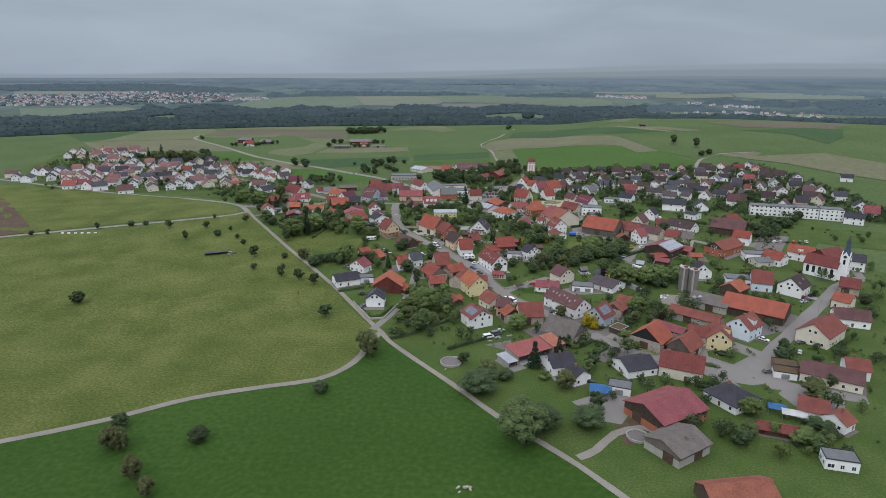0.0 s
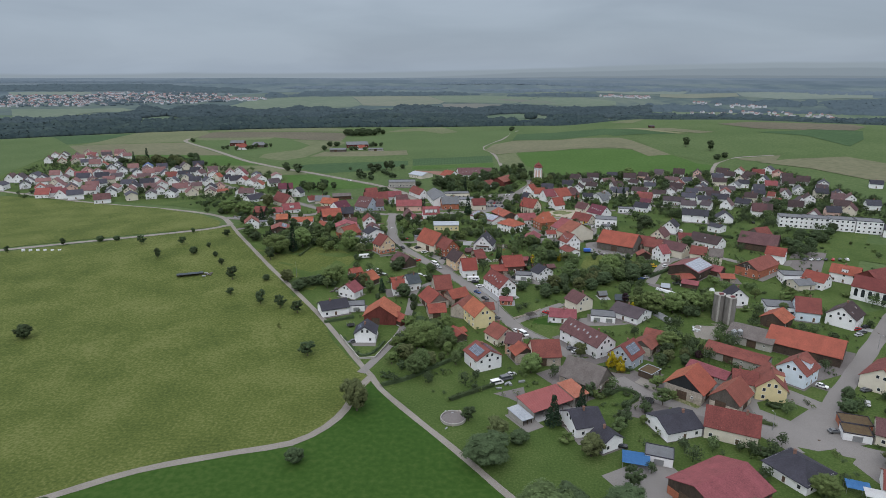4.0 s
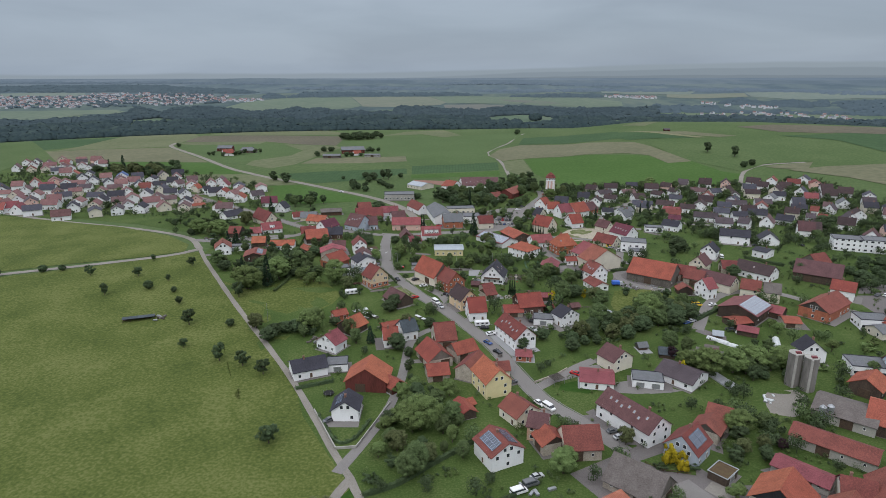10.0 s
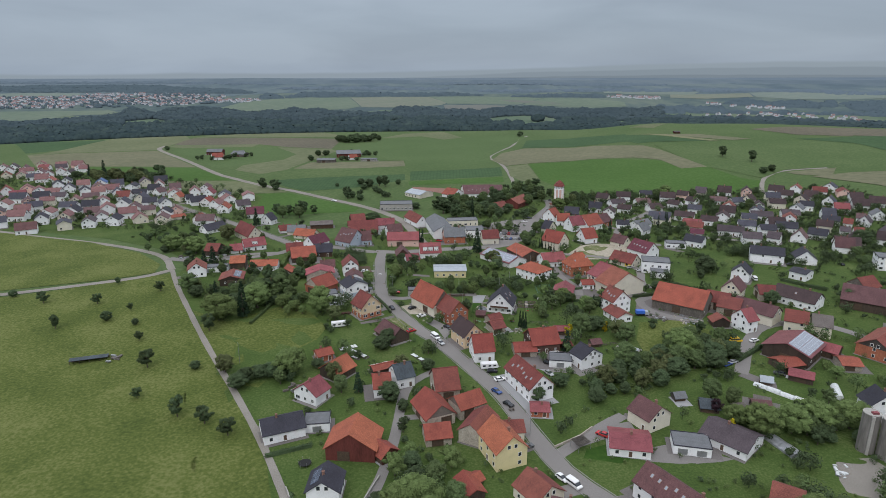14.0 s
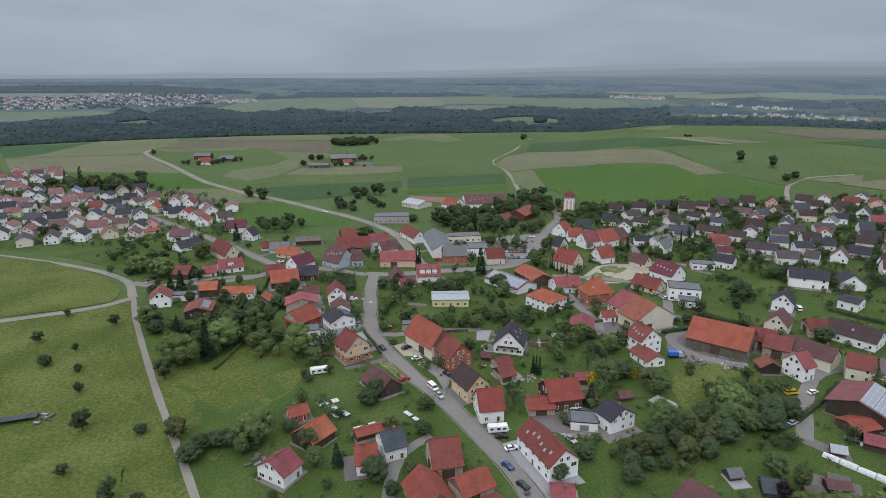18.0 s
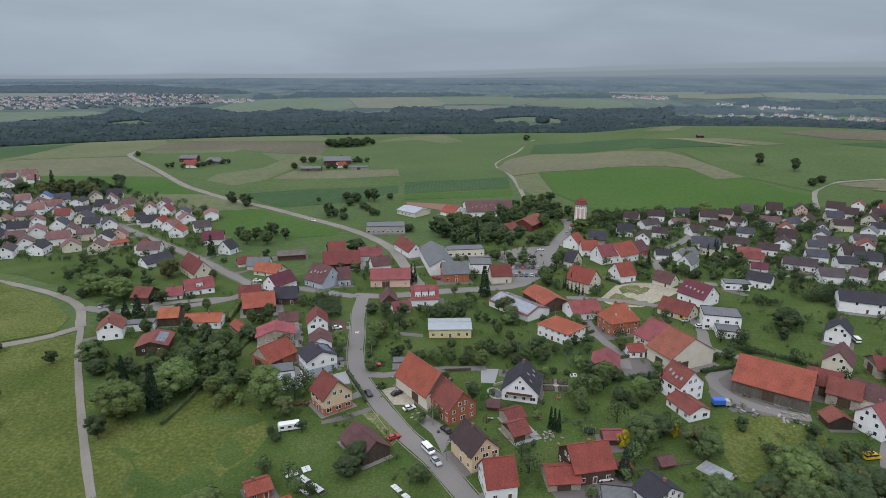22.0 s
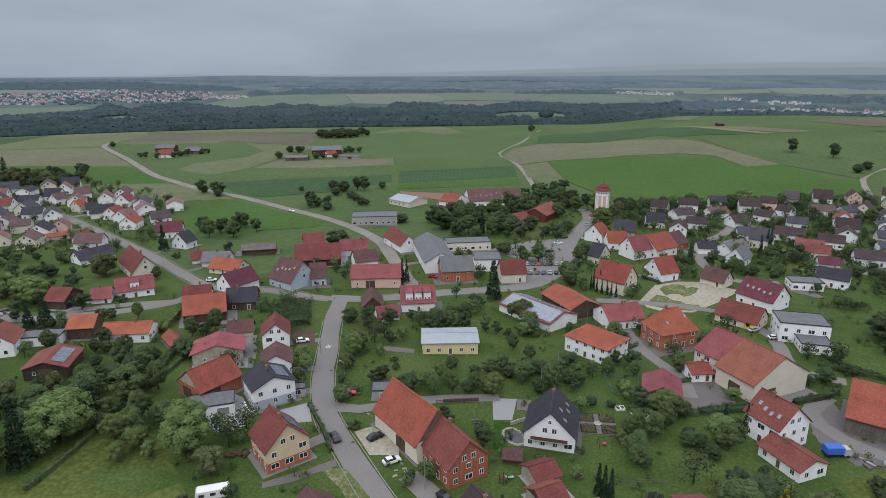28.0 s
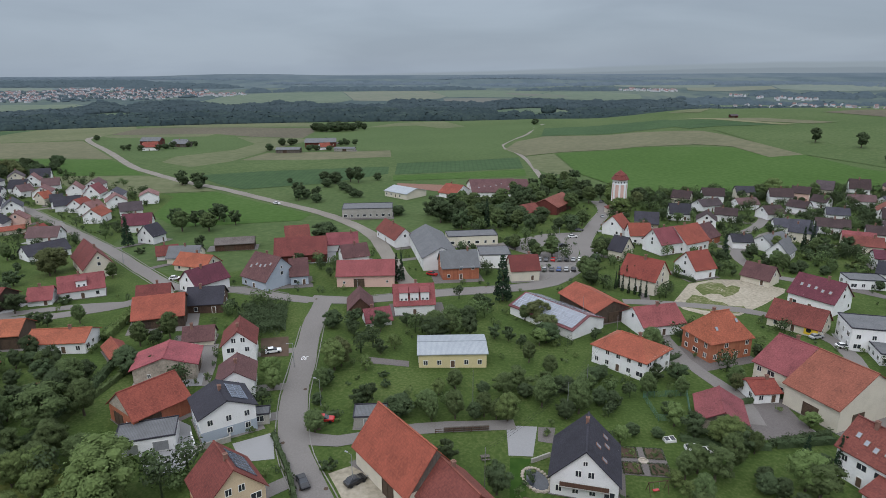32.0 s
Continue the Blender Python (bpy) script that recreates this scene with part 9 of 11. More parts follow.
SLATE = tile_roof("spire_blue_slate", (0.060, 0.085, 0.11))
bm = bmesh.new()
ring = [(-0.8, 0), (0.8, 0), (0.8, 3.2), (0.57, 3.77), (0, 4.0), (-0.57, 3.77), (-0.8, 3.2)]
bm.faces.new([bm.verts.new((x, -0.03, z)) for x, z in ring])
bmesh.ops.solidify(bm, geom=bm.faces[:], thickness=-0.05)
ARCH = mesh_of(bm, "arched_window", GLASS)


def church(x, y, rot):
    """White nave with arched windows and a red roof; a slim tower with four gables, clocks and a slate spire at its end."""
    c = new("church")
    c.matrix_world = pose(x, y, level(x, y), 0, 0, rot)
    PLOTS.append((x, y, rot, 12, 6))
    tagged(c, "white village church with red nave roof and slate-blue spire", "church")
    a, b, he, hr = 8.5, 5.0, 7.0, 11.6
    bm = bmesh.new()
    v = [[bm.verts.new((u, w, z)) for w, z in ((-b, -1), (b, -1), (b, he), (0, hr - 0.25), (-b, he))] for u in (-a, a)]
    bm.faces.new(v[0][::-1])
    bm.faces.new(v[1])
    for k in range(5):
        bm.faces.new((v[0][k], v[0][(k + 1) % 5], v[1][(k + 1) % 5], v[1][k]))
    bmesh.ops.recalc_face_normals(bm, faces=bm.faces[:])
    part("wall", mesh_of(bm, "wall", WALL["white"]), c)
    for side in (-1, 1):
        bm = bmesh.new()
        vs = [bm.verts.new((u, w, z + dz)) for dz in (0, 0.22) for u, w, z in ((-a - 0.4, side * (b + 0.5), he - 0.46), (a + 0.4, side * (b + 0.5), he - 0.46), (a + 0.4, 0, hr), (-a - 0.4, 0, hr))]
        bmesh.ops.convex_hull(bm, input=vs)
        part("roof_slope", mesh_of(bm, "roof_slope", ROOF["darkred"]), c)
        for k in range(5):
            part("arched_window", ARCH, c, Matrix.Rotation(radians(0 if side < 0 else 180), 4, "Z") @ Matrix.Translation(((k - 2) * 3.1, -b - 0.02, 2.0)))
    tower = part("tower", box_mesh("tower", WALL["white"], a - 0.1, a + 4.3, -2.2, 2.2, -1, 13.2), c)
    mid = Matrix.Translation((a + 2.1, 0, 0))
    for i in range(4):
        m = mid @ Matrix.Rotation(radians(90 * i), 4, "Z")
        bm = bmesh.new()
        bmesh.ops.convex_hull(bm, input=[bm.verts.new((u, w, z)) for w in (-2.2, -1.8) for u, z in ((-2.2, 13.1), (2.2, 13.1), (0, 16.4))])
        part("gable", mesh_of(bm, "gable", WALL["white"]), tower, m)
        part("belfry_opening", ARCH, tower, m @ Matrix.Translation((0, -2.22, 9.2)) @ Matrix.Diagonal((0.7, 1, 0.7, 1)))
        bm = bmesh.new()
        lathe(bm, ((0.8, 0), (0.8, 0.1)), 20)
        part("clock_face", mesh_of(bm, "clock_face", GLASS), tower, m @ Matrix.Translation((0, -2.24, 13.6)) @ Matrix.Rotation(radians(90), 4, "X"), "dark round clock face")
    bm = bmesh.new()
    lathe(bm, ((2.5, 13.3), (1.75, 16.2), (1.05, 19.5), (0.4, 23.6), (0.05, 25.6)), 8)
    part("spire", mesh_of(bm, "spire", SLATE), tower, mid, "slim slate-blue spire")
    part("porch", box_mesh("porch", WALL["stone"], a + 4.3, a + 5.0, -1.3, 1.3, -0.5, 3.6), c)


SILO = surface("silo_weathered_concrete", ((0.105, 0.098, 0.090), (0.165, 0.155, 0.142), (0.22, 0.21, 0.195)), 0.3, 0.95, 0.3, 6, stretch=(1, 1, 0.12), space="Object")


def concrete_silo(x, y, h, r):
    s = new("silo")
    s.matrix_world = pose(x, y, level(x, y))
    tagged(s, "tall dark weathered concrete farm silo with pale cap and reddish hatch", "silo", "pair of farm silos")
    bm = bmesh.new()
    prof = [(r, -0.5)]
    for i in range(int(h / 1.3)):
        z = i * 1.3
        prof += [(r, z + 0.05), (r, z + 1.2), (r + 0.02, z + 1.22), (r + 0.02, z + 1.29)]
    lathe(bm, prof + [(r, h)], 24)
    part("shaft", mesh_of(bm, "shaft", SILO), s)
    bm = bmesh.new()
    lathe(bm, ((r * 1.01, h), (r * 1.01, h + 0.2), (0.1, h + 0.5)), 20)
    part("cap", mesh_of(bm, "cap", WALL["concrete"]), s)
    part("hatch", box_mesh("hatch", ROOF["pinkred"], -0.9, 0.9, -1.7, -0.6, h + 0.15, h + 0.95), s)
    part("ladder_shaft", box_mesh("ladder_shaft", WALL["concrete"], -0.4, 0.4, -r - 0.65, -r + 0.1, 0, h), s, Matrix.Rotation(radians(-25), 4, "Z"))


def feed_silo(x, y):
    s = new("feed_silo")
    s.matrix_world = pose(x, y, level(x, y))
    tagged(s, "slim pale metal feed silo with conical foot", "silo", "feed silos")
    bm = bmesh.new()
    lathe(bm, ((0.3, 1.0), (1.1, 2.2), (1.1, 6.2), (0.3, 6.9)), 14)
    part("tank", mesh_of(bm, "tank", METAL), s)
    for i in range(4):
        a = radians(45 + 90 * i)
        bm = bmesh.new()
        limb(bm, Vector((math.cos(a), math.sin(a), 0)), Vector((math.cos(a), math.sin(a), 2.4)), 0.07, 0.07)
        part("leg", mesh_of(bm, "leg", METAL), s)


church(216.8, 335.4, -48)
concrete_silo(128.0, 310.6, 13.0, 2.5)
concrete_silo(131.7, 307.0, 13.0, 2.5)
feed_silo(123.9, 284.6)
feed_silo(126.7, 285.0)


# ---- vehicles ----
PAINT = {k: surface("car_paint_" + k, (shade(c, 0.9), c), 0.5, 0.25, spec=0.6) for k, c in {
    "black": (0.012, 0.013, 0.016), "grey": (0.10, 0.105, 0.11), "silver": (0.38, 0.39, 0.40), "white": (0.72, 0.72, 0.72), "red": (0.40, 0.018, 0.02), "blue": (0.03, 0.07, 0.22), "yellow": (0.65, 0.42, 0.03)}.items()}
TYRE = surface("tyre_rubber", ((0.012, 0.012, 0.012), (0.02, 0.02, 0.02)), 2, 0.9)
bm = bmesh.new()
lathe(bm, ((0.2, -0.12), (0.33, -0.12), (0.33, 0.12), (0.2, 0.12), (0.18, 0.08)), 14)
WHEEL = mesh_of(bm, "wheel", TYRE)


def extrude_profile(name, mat, profile, half, taper=1.0):
    """A closed side outline (x, z), given breadth along y; the upper part may draw in."""
    bm = bmesh.new()
    zs = [z for _, z in profile]
    lo, hi = min(zs), max(zs)
    rows = []
    for side in (-1, 1):
        rows.append([bm.verts.new((x, side * half * (1 - (1 - taper) * (z - lo) / (hi - lo)), z)) for x, z in profile])
    bm.faces.new(rows[0])
    bm.faces.new(rows[1][::-1])
    n = len(profile)
    for i in range(n):
        j = (i + 1) % n
        bm.faces.new((rows[0][j], rows[0][i], rows[1][i], rows[1][j]))
    bmesh.ops.recalc_face_normals(bm, faces=bm.faces[:])
    bmesh.ops.bevel(bm, geom=bm.edges[:], offset=0.05, segments=1, affect="EDGES", clamp_overlap=True)
    return mesh_of(bm, name, mat)


CAR_BODY, CAR_GLASS, VAN_BODY, VAN_GLASS = {}, None, {}, None
for key, m in PAINT.items():
    CAR_BODY[key] = (extrude_profile("body", m, [(-2.1, 0.3), (2.1, 0.3), (2.15, 0.62), (1.95, 0.82), (1.0, 0.92), (-1.75, 0.98), (-2.12, 0.85)], 0.88, 0.94), extrude_profile("roof", m, [(-1.35, 1.40), (0.1, 1.42), (0.05, 1.48), (-1.25, 1.47)], 0.66))
    VAN_BODY[key] = (extrude_profile("body", m, [(-2.55, 0.35), (2.5, 0.35), (2.55, 0.9), (2.0, 1.15), (-2.5, 1.15)], 0.98), extrude_profile("roof", m, [(-2.5, 1.75), (1.2, 1.75), (1.0, 2.05), (-2.4, 2.08)], 0.93))
CAR_GLASS = extrude_profile("glazing", GLASS, [(-1.75, 0.95), (1.02, 0.9), (0.12, 1.41), (-1.36, 1.40)], 0.78, 0.86)
VAN_GLASS = extrude_profile("glazing", GLASS, [(-2.45, 1.13), (1.95, 1.13), (1.22, 1.77), (-2.45, 1.77)], 0.95, 0.98)
MADE = {}


def car(x, y, rot, colour="grey", van=False):
    key = (colour, van)
    m = pose(x, y, terrain(x, y) + 0.09, 0, 0, rot)
    if key in MADE:
        return copy_thing(MADE[key], m)
    c = new("van" if van else "car")
    body, roof = (VAN_BODY if van else CAR_BODY)[colour]
    part("body", body, c)
    part("roof", roof, c)
    part("glazing", VAN_GLASS if van else CAR_GLASS, c)
    for wx in (-1.35, 1.35):
        for wy in (-0.8, 0.8):
            part("wheel", WHEEL, c, Matrix.Translation((wx * (1.15 if van else 1), wy, 0.33)) @ Matrix.Rotation(radians(90), 4, "X"))
    tagged(c, f"{colour} {'delivery van' if van else 'passenger car'} parked beside the street", "van" if van else "car", "parked vehicles")
    c.matrix_world = m
    MADE[key] = c
    return c


def caravan(x, y, rot):
    c = new("caravan")
    c.matrix_world = pose(x, y, terrain(x, y), 0, 0, rot)
    tagged(c, "white touring caravan with dark windows parked on grass", "caravan")
    part("body", extrude_profile("body", PAINT["white"], [(-3.3, 0.5), (3.1, 0.5), (3.5, 1.2), (3.0, 2.5), (-3.1, 2.6), (-3.45, 2.0)], 1.15), c)
    for u in (-2.2, 0.0, 1.9):
        for s in (-1, 1):
            part("window", box_mesh("window", GLASS, u - 0.55, u + 0.55, s * 1.165 - 0.02, s * 1.165 + 0.02, 1.35, 2.0), c)
    part("drawbar", box_mesh("drawbar", METAL, 3.4, 4.7, -0.08, 0.08, 0.45, 0.55), c)
    for s in (-1, 1):
        part("wheel", WHEEL, c, Matrix.Translation((-0.3, s * 1.0, 0.33)) @ Matrix.Rotation(radians(90), 4, "X"))


TARP_BLUE = surface("blue_tarpaulin", ((0.03, 0.10, 0.42), (0.05, 0.15, 0.52)), 1.5, 0.5, 0.3)
TARP_WHITE = surface("white_plastic_sheet", ((0.36, 0.38, 0.39), (0.52, 0.54, 0.54), (0.66, 0.67, 0.67)), 1.6, 0.5, 0.3)


def truck(x, y, rot):
    c = new("truck")
    c.matrix_world = pose(x, y, terrain(x, y) + 0.05, 0, 0, rot)
    tagged(c, "small flatbed truck with bright blue tarpaulin cover", "truck")
    part("tarpaulin", extrude_profile("tarpaulin", TARP_BLUE, [(-2.6, 1.0), (1.4, 1.0), (1.4, 2.7), (-2.6, 2.7)], 1.15), c)
    part("cab", extrude_profile("cab", PAINT["silver"], [(1.5, 0.5), (3.3, 0.5), (3.3, 1.3), (2.9, 2.3), (1.5, 2.3)], 1.0), c)
    part("chassis", box_mesh("chassis", TYRE, -2.6, 1.5, -0.9, 0.9, 0.5, 0.95), c)
    for wx in (-1.7, 2.4):
        for wy in (-0.9, 0.9):
            part("wheel", WHEEL, c, Matrix.Translation((wx, wy, 0.38)) @ Matrix.Rotation(radians(90), 4, "X") @ Matrix.Scale(1.15, 4))


# ---- garden and farm things ----
def tunnel(x0, y0, x1, y1, width, height, label, mat=None, name="polytunnel"):
    """A long low half-round cover from one end to the other."""
    d = Vector((x1 - x0, y1 - y0))
    ob = new(name)
    ob.matrix_world = pose(x0, y0, min(terrain(x0, y0), terrain(x1, y1)), 0, 0, math.degrees(math.atan2(d.y, d.x)))
    tagged(ob, label, name.replace("_", " "))
    n = max(2, int(d.length / 4))
    for k in range(n):
        bm = bmesh.new()
        a, b = k * d.length / n + 0.08, (k + 1) * d.length / n - 0.08
        h = height * (1 + 0.08 * math.sin(k * 2.3))
        rows = [[bm.verts.new((u, math.cos(t / 8 * math.pi) * width / 2, math.sin(t / 8 * math.pi) * h)) for t in range(9)] for u in (a, (a + b) / 2, b)]
        for v in rows[1]:
            v.co.z *= 1.06
        for r, q in zip(rows, rows[1:]):
            for t in range(8):
                bm.faces.new((r[t], q[t], q[t + 1], r[t + 1]))
        bm.faces.new(rows[0])
        bm.faces.new(rows[2][::-1])
        part("cover_section", mesh_of(bm, "cover_section", mat or TARP_WHITE), ob)
    return ob


def low_wall(name, mat, thick, height, label, *pts):
    w = new(name)
    x0, y0 = pts[0]
    w.matrix_world = pose(x0, y0, terrain(x0, y0))
    tagged(w, label, name.replace("_", " "))
    for (ax, ay), (bx, by) in zip(pts, pts[1:]):
        d = Vector((bx - ax, by - ay))
        n = max(1, int(d.length / 3))
        t = math.degrees(math.atan2(d.y, d.x))
        for k in range(n):
            u = k / n
            part("section", box_mesh("section", mat, 0.01, d.length / n - 0.01, -thick / 2, thick / 2, -0.6, height), w,
                 pose(ax + d.x * u - x0, ay + d.y * u - y0, terrain(ax + d.x * u, ay + d.y * u) - terrain(x0, y0), 0, 0, t))
    return w


def fence(label, mat, height, *pts):
    """Posts with two rails."""
    f = new("fence")
    x0, y0 = pts[0]
    f.matrix_world = pose(x0, y0, terrain(x0, y0))
    tagged(f, label, "fence")
    post = box_mesh("post", mat, -0.06, 0.06, -0.06, 0.06, -0.3, height)
    for (ax, ay), (bx, by) in zip(pts, pts[1:]):
        d = Vector((bx - ax, by - ay))
        n = max(1, int(d.length / 3))
        for k in range(n):
            u = k / n
            m = pose(ax + d.x * u - x0, ay + d.y * u - y0, terrain(ax + d.x * u, ay + d.y * u) - terrain(x0, y0), 0, 0, math.degrees(math.atan2(d.y, d.x)))
            part("post", post, f, m)
            for z in (0.45, 0.9):
                part("rail", box_mesh("rail", mat, 0.06, d.length / n - 0.06, -0.03, 0.03, height * z - 0.06, height * z + 0.06), f, m)


def pile(x, y, label, mat, n, size, spread, seed, name="pile"):
    """A heap of boards, logs or odds and ends lying on the ground."""
    rnd = random.Random(seed)
    p = new(name)
    p.matrix_world = pose(x, y, terrain(x, y))
    tagged(p, label, name.replace("_", " "))
    for i in range(n):
        s = size * rnd.uniform(0.5, 1.3)
        me = box_mesh("piece", mat if rnd.random() < 0.7 else METAL, -s, s, -s * 0.4, s * 0.4, 0, s * 0.5)
        part("piece", me, p, pose(rnd.gauss(0, spread), rnd.gauss(0, spread), rnd.uniform(0, 0.15), 0, 0, rnd.uniform(0, 180)))


def ring_pit(x, y, r, label):
    o = new("round_pit")
    o.matrix_world = pose(x, y, terrain(x, y))
    tagged(o, label, "pit")
    bm = bmesh.new()
    lathe(bm, ((r, -0.3), (r, 0.9), (r - 0.3, 0.9), (r - 0.3, 0.2)), 28, cap=False)
    part("wall_ring", mesh_of(bm, "wall_ring", WALL["concrete"]), o)
    bm = bmesh.new()
    lathe(bm, ((r - 0.31, 0.1), (r - 0.31, 0.5), (r * 0.4, 0.8)), 20)
    part("filling", mesh_of(bm, "filling", FIELD["gravelp"]), o)


def trampoline(x, y, r=1.8):
    o = new("trampoline")
    o.matrix_world = pose(x, y, terrain(x, y))
    tagged(o, "round black garden trampoline on the lawn", "trampoline")
    bm = bmesh.new()
    lathe(bm, ((r, 0.7), (r, 0.78), (r * 0.2, 0.77)), 20)
    part("mat", mesh_of(bm, "mat", TYRE), o)
    for i in range(6):
        a = i / 6 * 6.283
        bm = bmesh.new()
        limb(bm, Vector((r * math.cos(a), r * math.sin(a), 0)), Vector((r * math.cos(a), r * math.sin(a), 1.9)), 0.04, 0.04)
        part("pole", mesh_of(bm, "pole", METAL), o)


def field_shelter(x0, y0, x1, y1):
    """The long low feeding shelter in the pasture."""
    d = Vector((x1 - x0, y1 - y0))
    o = new("field_shelter")
    o.matrix_world = pose(x0, y0, terrain(x0, y0), 0, 0, math.degrees(math.atan2(d.y, d.x)))
    tagged(o, "long low feed shelter with pale sheet roof in pasture", "shelter")
    n = max(3, int(d.length / 3.2))
    for k in range(n):
        u = k * d.length / n
        part("roof_sheet", box_mesh("roof_sheet", ROOF["greengrey"], u + 0.02, u + d.length / n - 0.02, -1.3, 1.3, 1.7, 1.8), o, pose(0, 0, 0, 6, 0, 0))
        for s in (-1.0, 1.0):
            part("post", box_mesh("post", WALL["wood"], u + 0.1, u + 0.25, s - 0.08, s + 0.08, -0.2, 1.55), o)
        part("rear_wall", box_mesh("rear_wall", WALL["wood"], u + 0.26, u + d.length / n + 0.08, 1.08, 1.14, 0.0, 1.4), o)


def pole(x, y, h, label="slim grey street lamp", name="street_lamp", arm=True):
    o = new(name)
    o.matrix_world = pose(x, y, terrain(x, y), 0, 0, (x * 31) % 360)
    tagged(o, label, name.replace("_", " "))
    bm = bmesh.new()
    limb(bm, Vector((0, 0, -0.2)), Vector((0, 0, h)), 0.1, 0.05, 8)
    part("mast", mesh_of(bm, "mast", METAL), o)
    if arm:
        bm = bmesh.new()
        limb(bm, Vector((0, 0, h - 0.05)), Vector((1.1, 0, h + 0.1)), 0.04, 0.03)
        part("arm", mesh_of(bm, "arm", METAL), o)
        part("lamp_head", box_mesh("lamp_head", METAL, 0.9, 1.6, -0.15, 0.15, h + 0.05, h + 0.17), o)


car(-27.7, 415.8, -62, "black")
car(-27.8, 436.6, 2, "red")
car(-18.2, 416.5, 40, "black")
car(-6.5, 385.7, -58, "white", True)
car(-4.1, 380.4, -58, "silver")
car(-1.3, 395.6, -50, "black")
car(16.6, 342.9, -50, "blue")
car(20.1, 334.6, -50, "black")
car(15.9, 357.3, 5, "black")
car(18.4, 351.3, 20, "white")
car(38.5, 364.0, -40, "black")
car(42.1, 374.0, 12, "white")
car(37.5, 355.9, -60, "silver")
car(111.6, 365.7, 30, "silver")
car(116.5, 370.4, 50, "black")
car(108.4, 363.6, 30, "blue")
car(120.8, 384.2, 10, "yellow", True)
car(128.6, 384.5, 25, "white")
car(-13.4, 407.4, 30, "white")
car(103.6, 482.3, 20, "silver")
car(107.5, 475.9, -5, "white")
car(57.3, 478.7, 0, "black")
car(156.9, 437.1, 5, "black")
car(165.6, 462.5, 80, "white", True)
car(198.8, 488.5, 5, "grey")
car(228.7, 488.5, 85, "black")
for i, (c, u) in enumerate(zip(("silver", "grey", "red", "grey", "black", "silver", "white", "blue"), range(8))):
    car(35.3, 556.7, 78, c).location.x += u * 2.7
    if i < 6:
        car(32.5, 543.9, 78, ("black", "silver", "grey", "blue", "silver", "black")[i]).location.x += u * 2.8
car(46.0, 569.8, 10, "white")
car(48.4, 577.3, 10, "black")
car(55.5, 592.3, 5, "white")
car(60.8, 604.2, 10, "grey")
car(78.6, 632.5, 80, "silver")
car(87.0, 670.5, 60, "grey")
car(-99.0, 527.1, 15, "white")
car(-100.8, 667.1, -25, "white")
car(-7.4, 537.1, -30, "red")
car(53.3, 278.7, 20, "grey")
car(54.7, 275.3, 20, "silver")
car(31.9, 295.7, -55, "white")
car(34.8, 292.9, -55, "white", True)
car(156.9, 250.1, 55, "black")
car(155.0, 244.3, 15, "grey")
car(19.6, 248.5, 25, "white", True)
car(23.4, 251.9, 25, "grey", True)
car(25.6, 255.3, 25, "silver")
car(55.4, 208.6, -10, "black")
car(127.3, 217.3, 5, "grey")
car(186.8, 299.6, 20, "red")
car(187.0, 296.1, 20, "grey")
car(183.6, 293.3, 20, "silver")
car(192.5, 302.0, 20, "black")
car(149.4, 234.8, 60, "silver")
for k in range(7):
    car(217.2, 397.5, 30 + 7 * k, ("grey", "white", "silver", "black", "red", "grey", "white")[k]).location.x += k * 4.2
caravan(-49.2, 394.8, 18)
caravan(15.0, 360.4, 8)
truck(89.0, 411.7, 0)

# a row of white bales, built from the half-round cover sections
tunnel(112.4, 349.9, 128.0, 332.7, 2.6, 1.5, "long row of white sheeted bales in the garden")
tunnel(141.0, 348.2, 137.4, 338.9, 3.0, 1.8, "short white plastic growing tunnel on grass")
tunnel(126.9, 355.2, 132.3, 350.8, 2.0, 1.0, "white sheeted bale row beside the barn", name="bale_row")
tunnel(128.5, 330.3, 130.9, 329.1, 2.0, 0.8, "crumpled white plastic sheet heap", name="plastic_heap")
tunnel(101.8, 317.2, 105.5, 306.7, 5.0, 1.5, "grey translucent pool cover behind the bungalow", METAL, "pool_cover")
for k in range(6):
    tunnel(-266.3, 407.9, -264.6, 408.7, 1.4, 1.2, "white wrapped silage bale at field edge", name="silage_bale").location.x += k * 4.6
field_shelter(-147.9, 359.2, -134.9, 363.6)
pile(-131.9, 363.7, "feed trailers and boards beside the shelter", WALL["greywood"], 9, 1.0, 1.6, 3, "farm_clutter")
pile(-56.9, 344.1, "old farm machine parts and boards on grass", WALL["greywood"], 14, 0.9, 2.2, 4, "farm_clutter")
pile(109.2, 405.3, "heap of weathered logs and planks by the barn", WALL["stone"], 26, 0.8, 2.4, 5, "timber_pile")
pile(96.6, 408.1, "stacked boards along the barn wall", WALL["greywood"], 12, 0.9, 2.0, 6, "timber_pile")
pile(114.9, 299.6, "pale sacks beside the silo yard", TARP_WHITE, 8, 0.8, 1.8, 9, "farm_clutter")
pile(41.2, 222.9, "stacked timber and boards by the house", WALL["greywood"], 14, 0.8, 1.8, 10, "timber_pile")
pile(6.6, 146.9, "scrap beside the lane", WALL["stone"], 6, 0.8, 1.4, 11, "farm_clutter")
pile(29.2, 393.4, "heap of logs on the lawn", WALL["stone"], 10, 0.5, 1.2, 13, "log_heap")
ring_pit(3.0, 224.4, 4.4, "round concrete pit filled with rubble")
ring_pit(63.0, 172.5, 3.6, "round concrete slurry pit beside the barn")
trampoline(73.0, 236.6)
pile(3.0, 224.4, "broken concrete and stones heaped in the pit", WALL["stone"], 18, 0.9, 2.2, 41, "rubble_heap")
trampoline(42.6, 396.2)
trampoline(-43.5, 301.5, 1.9)
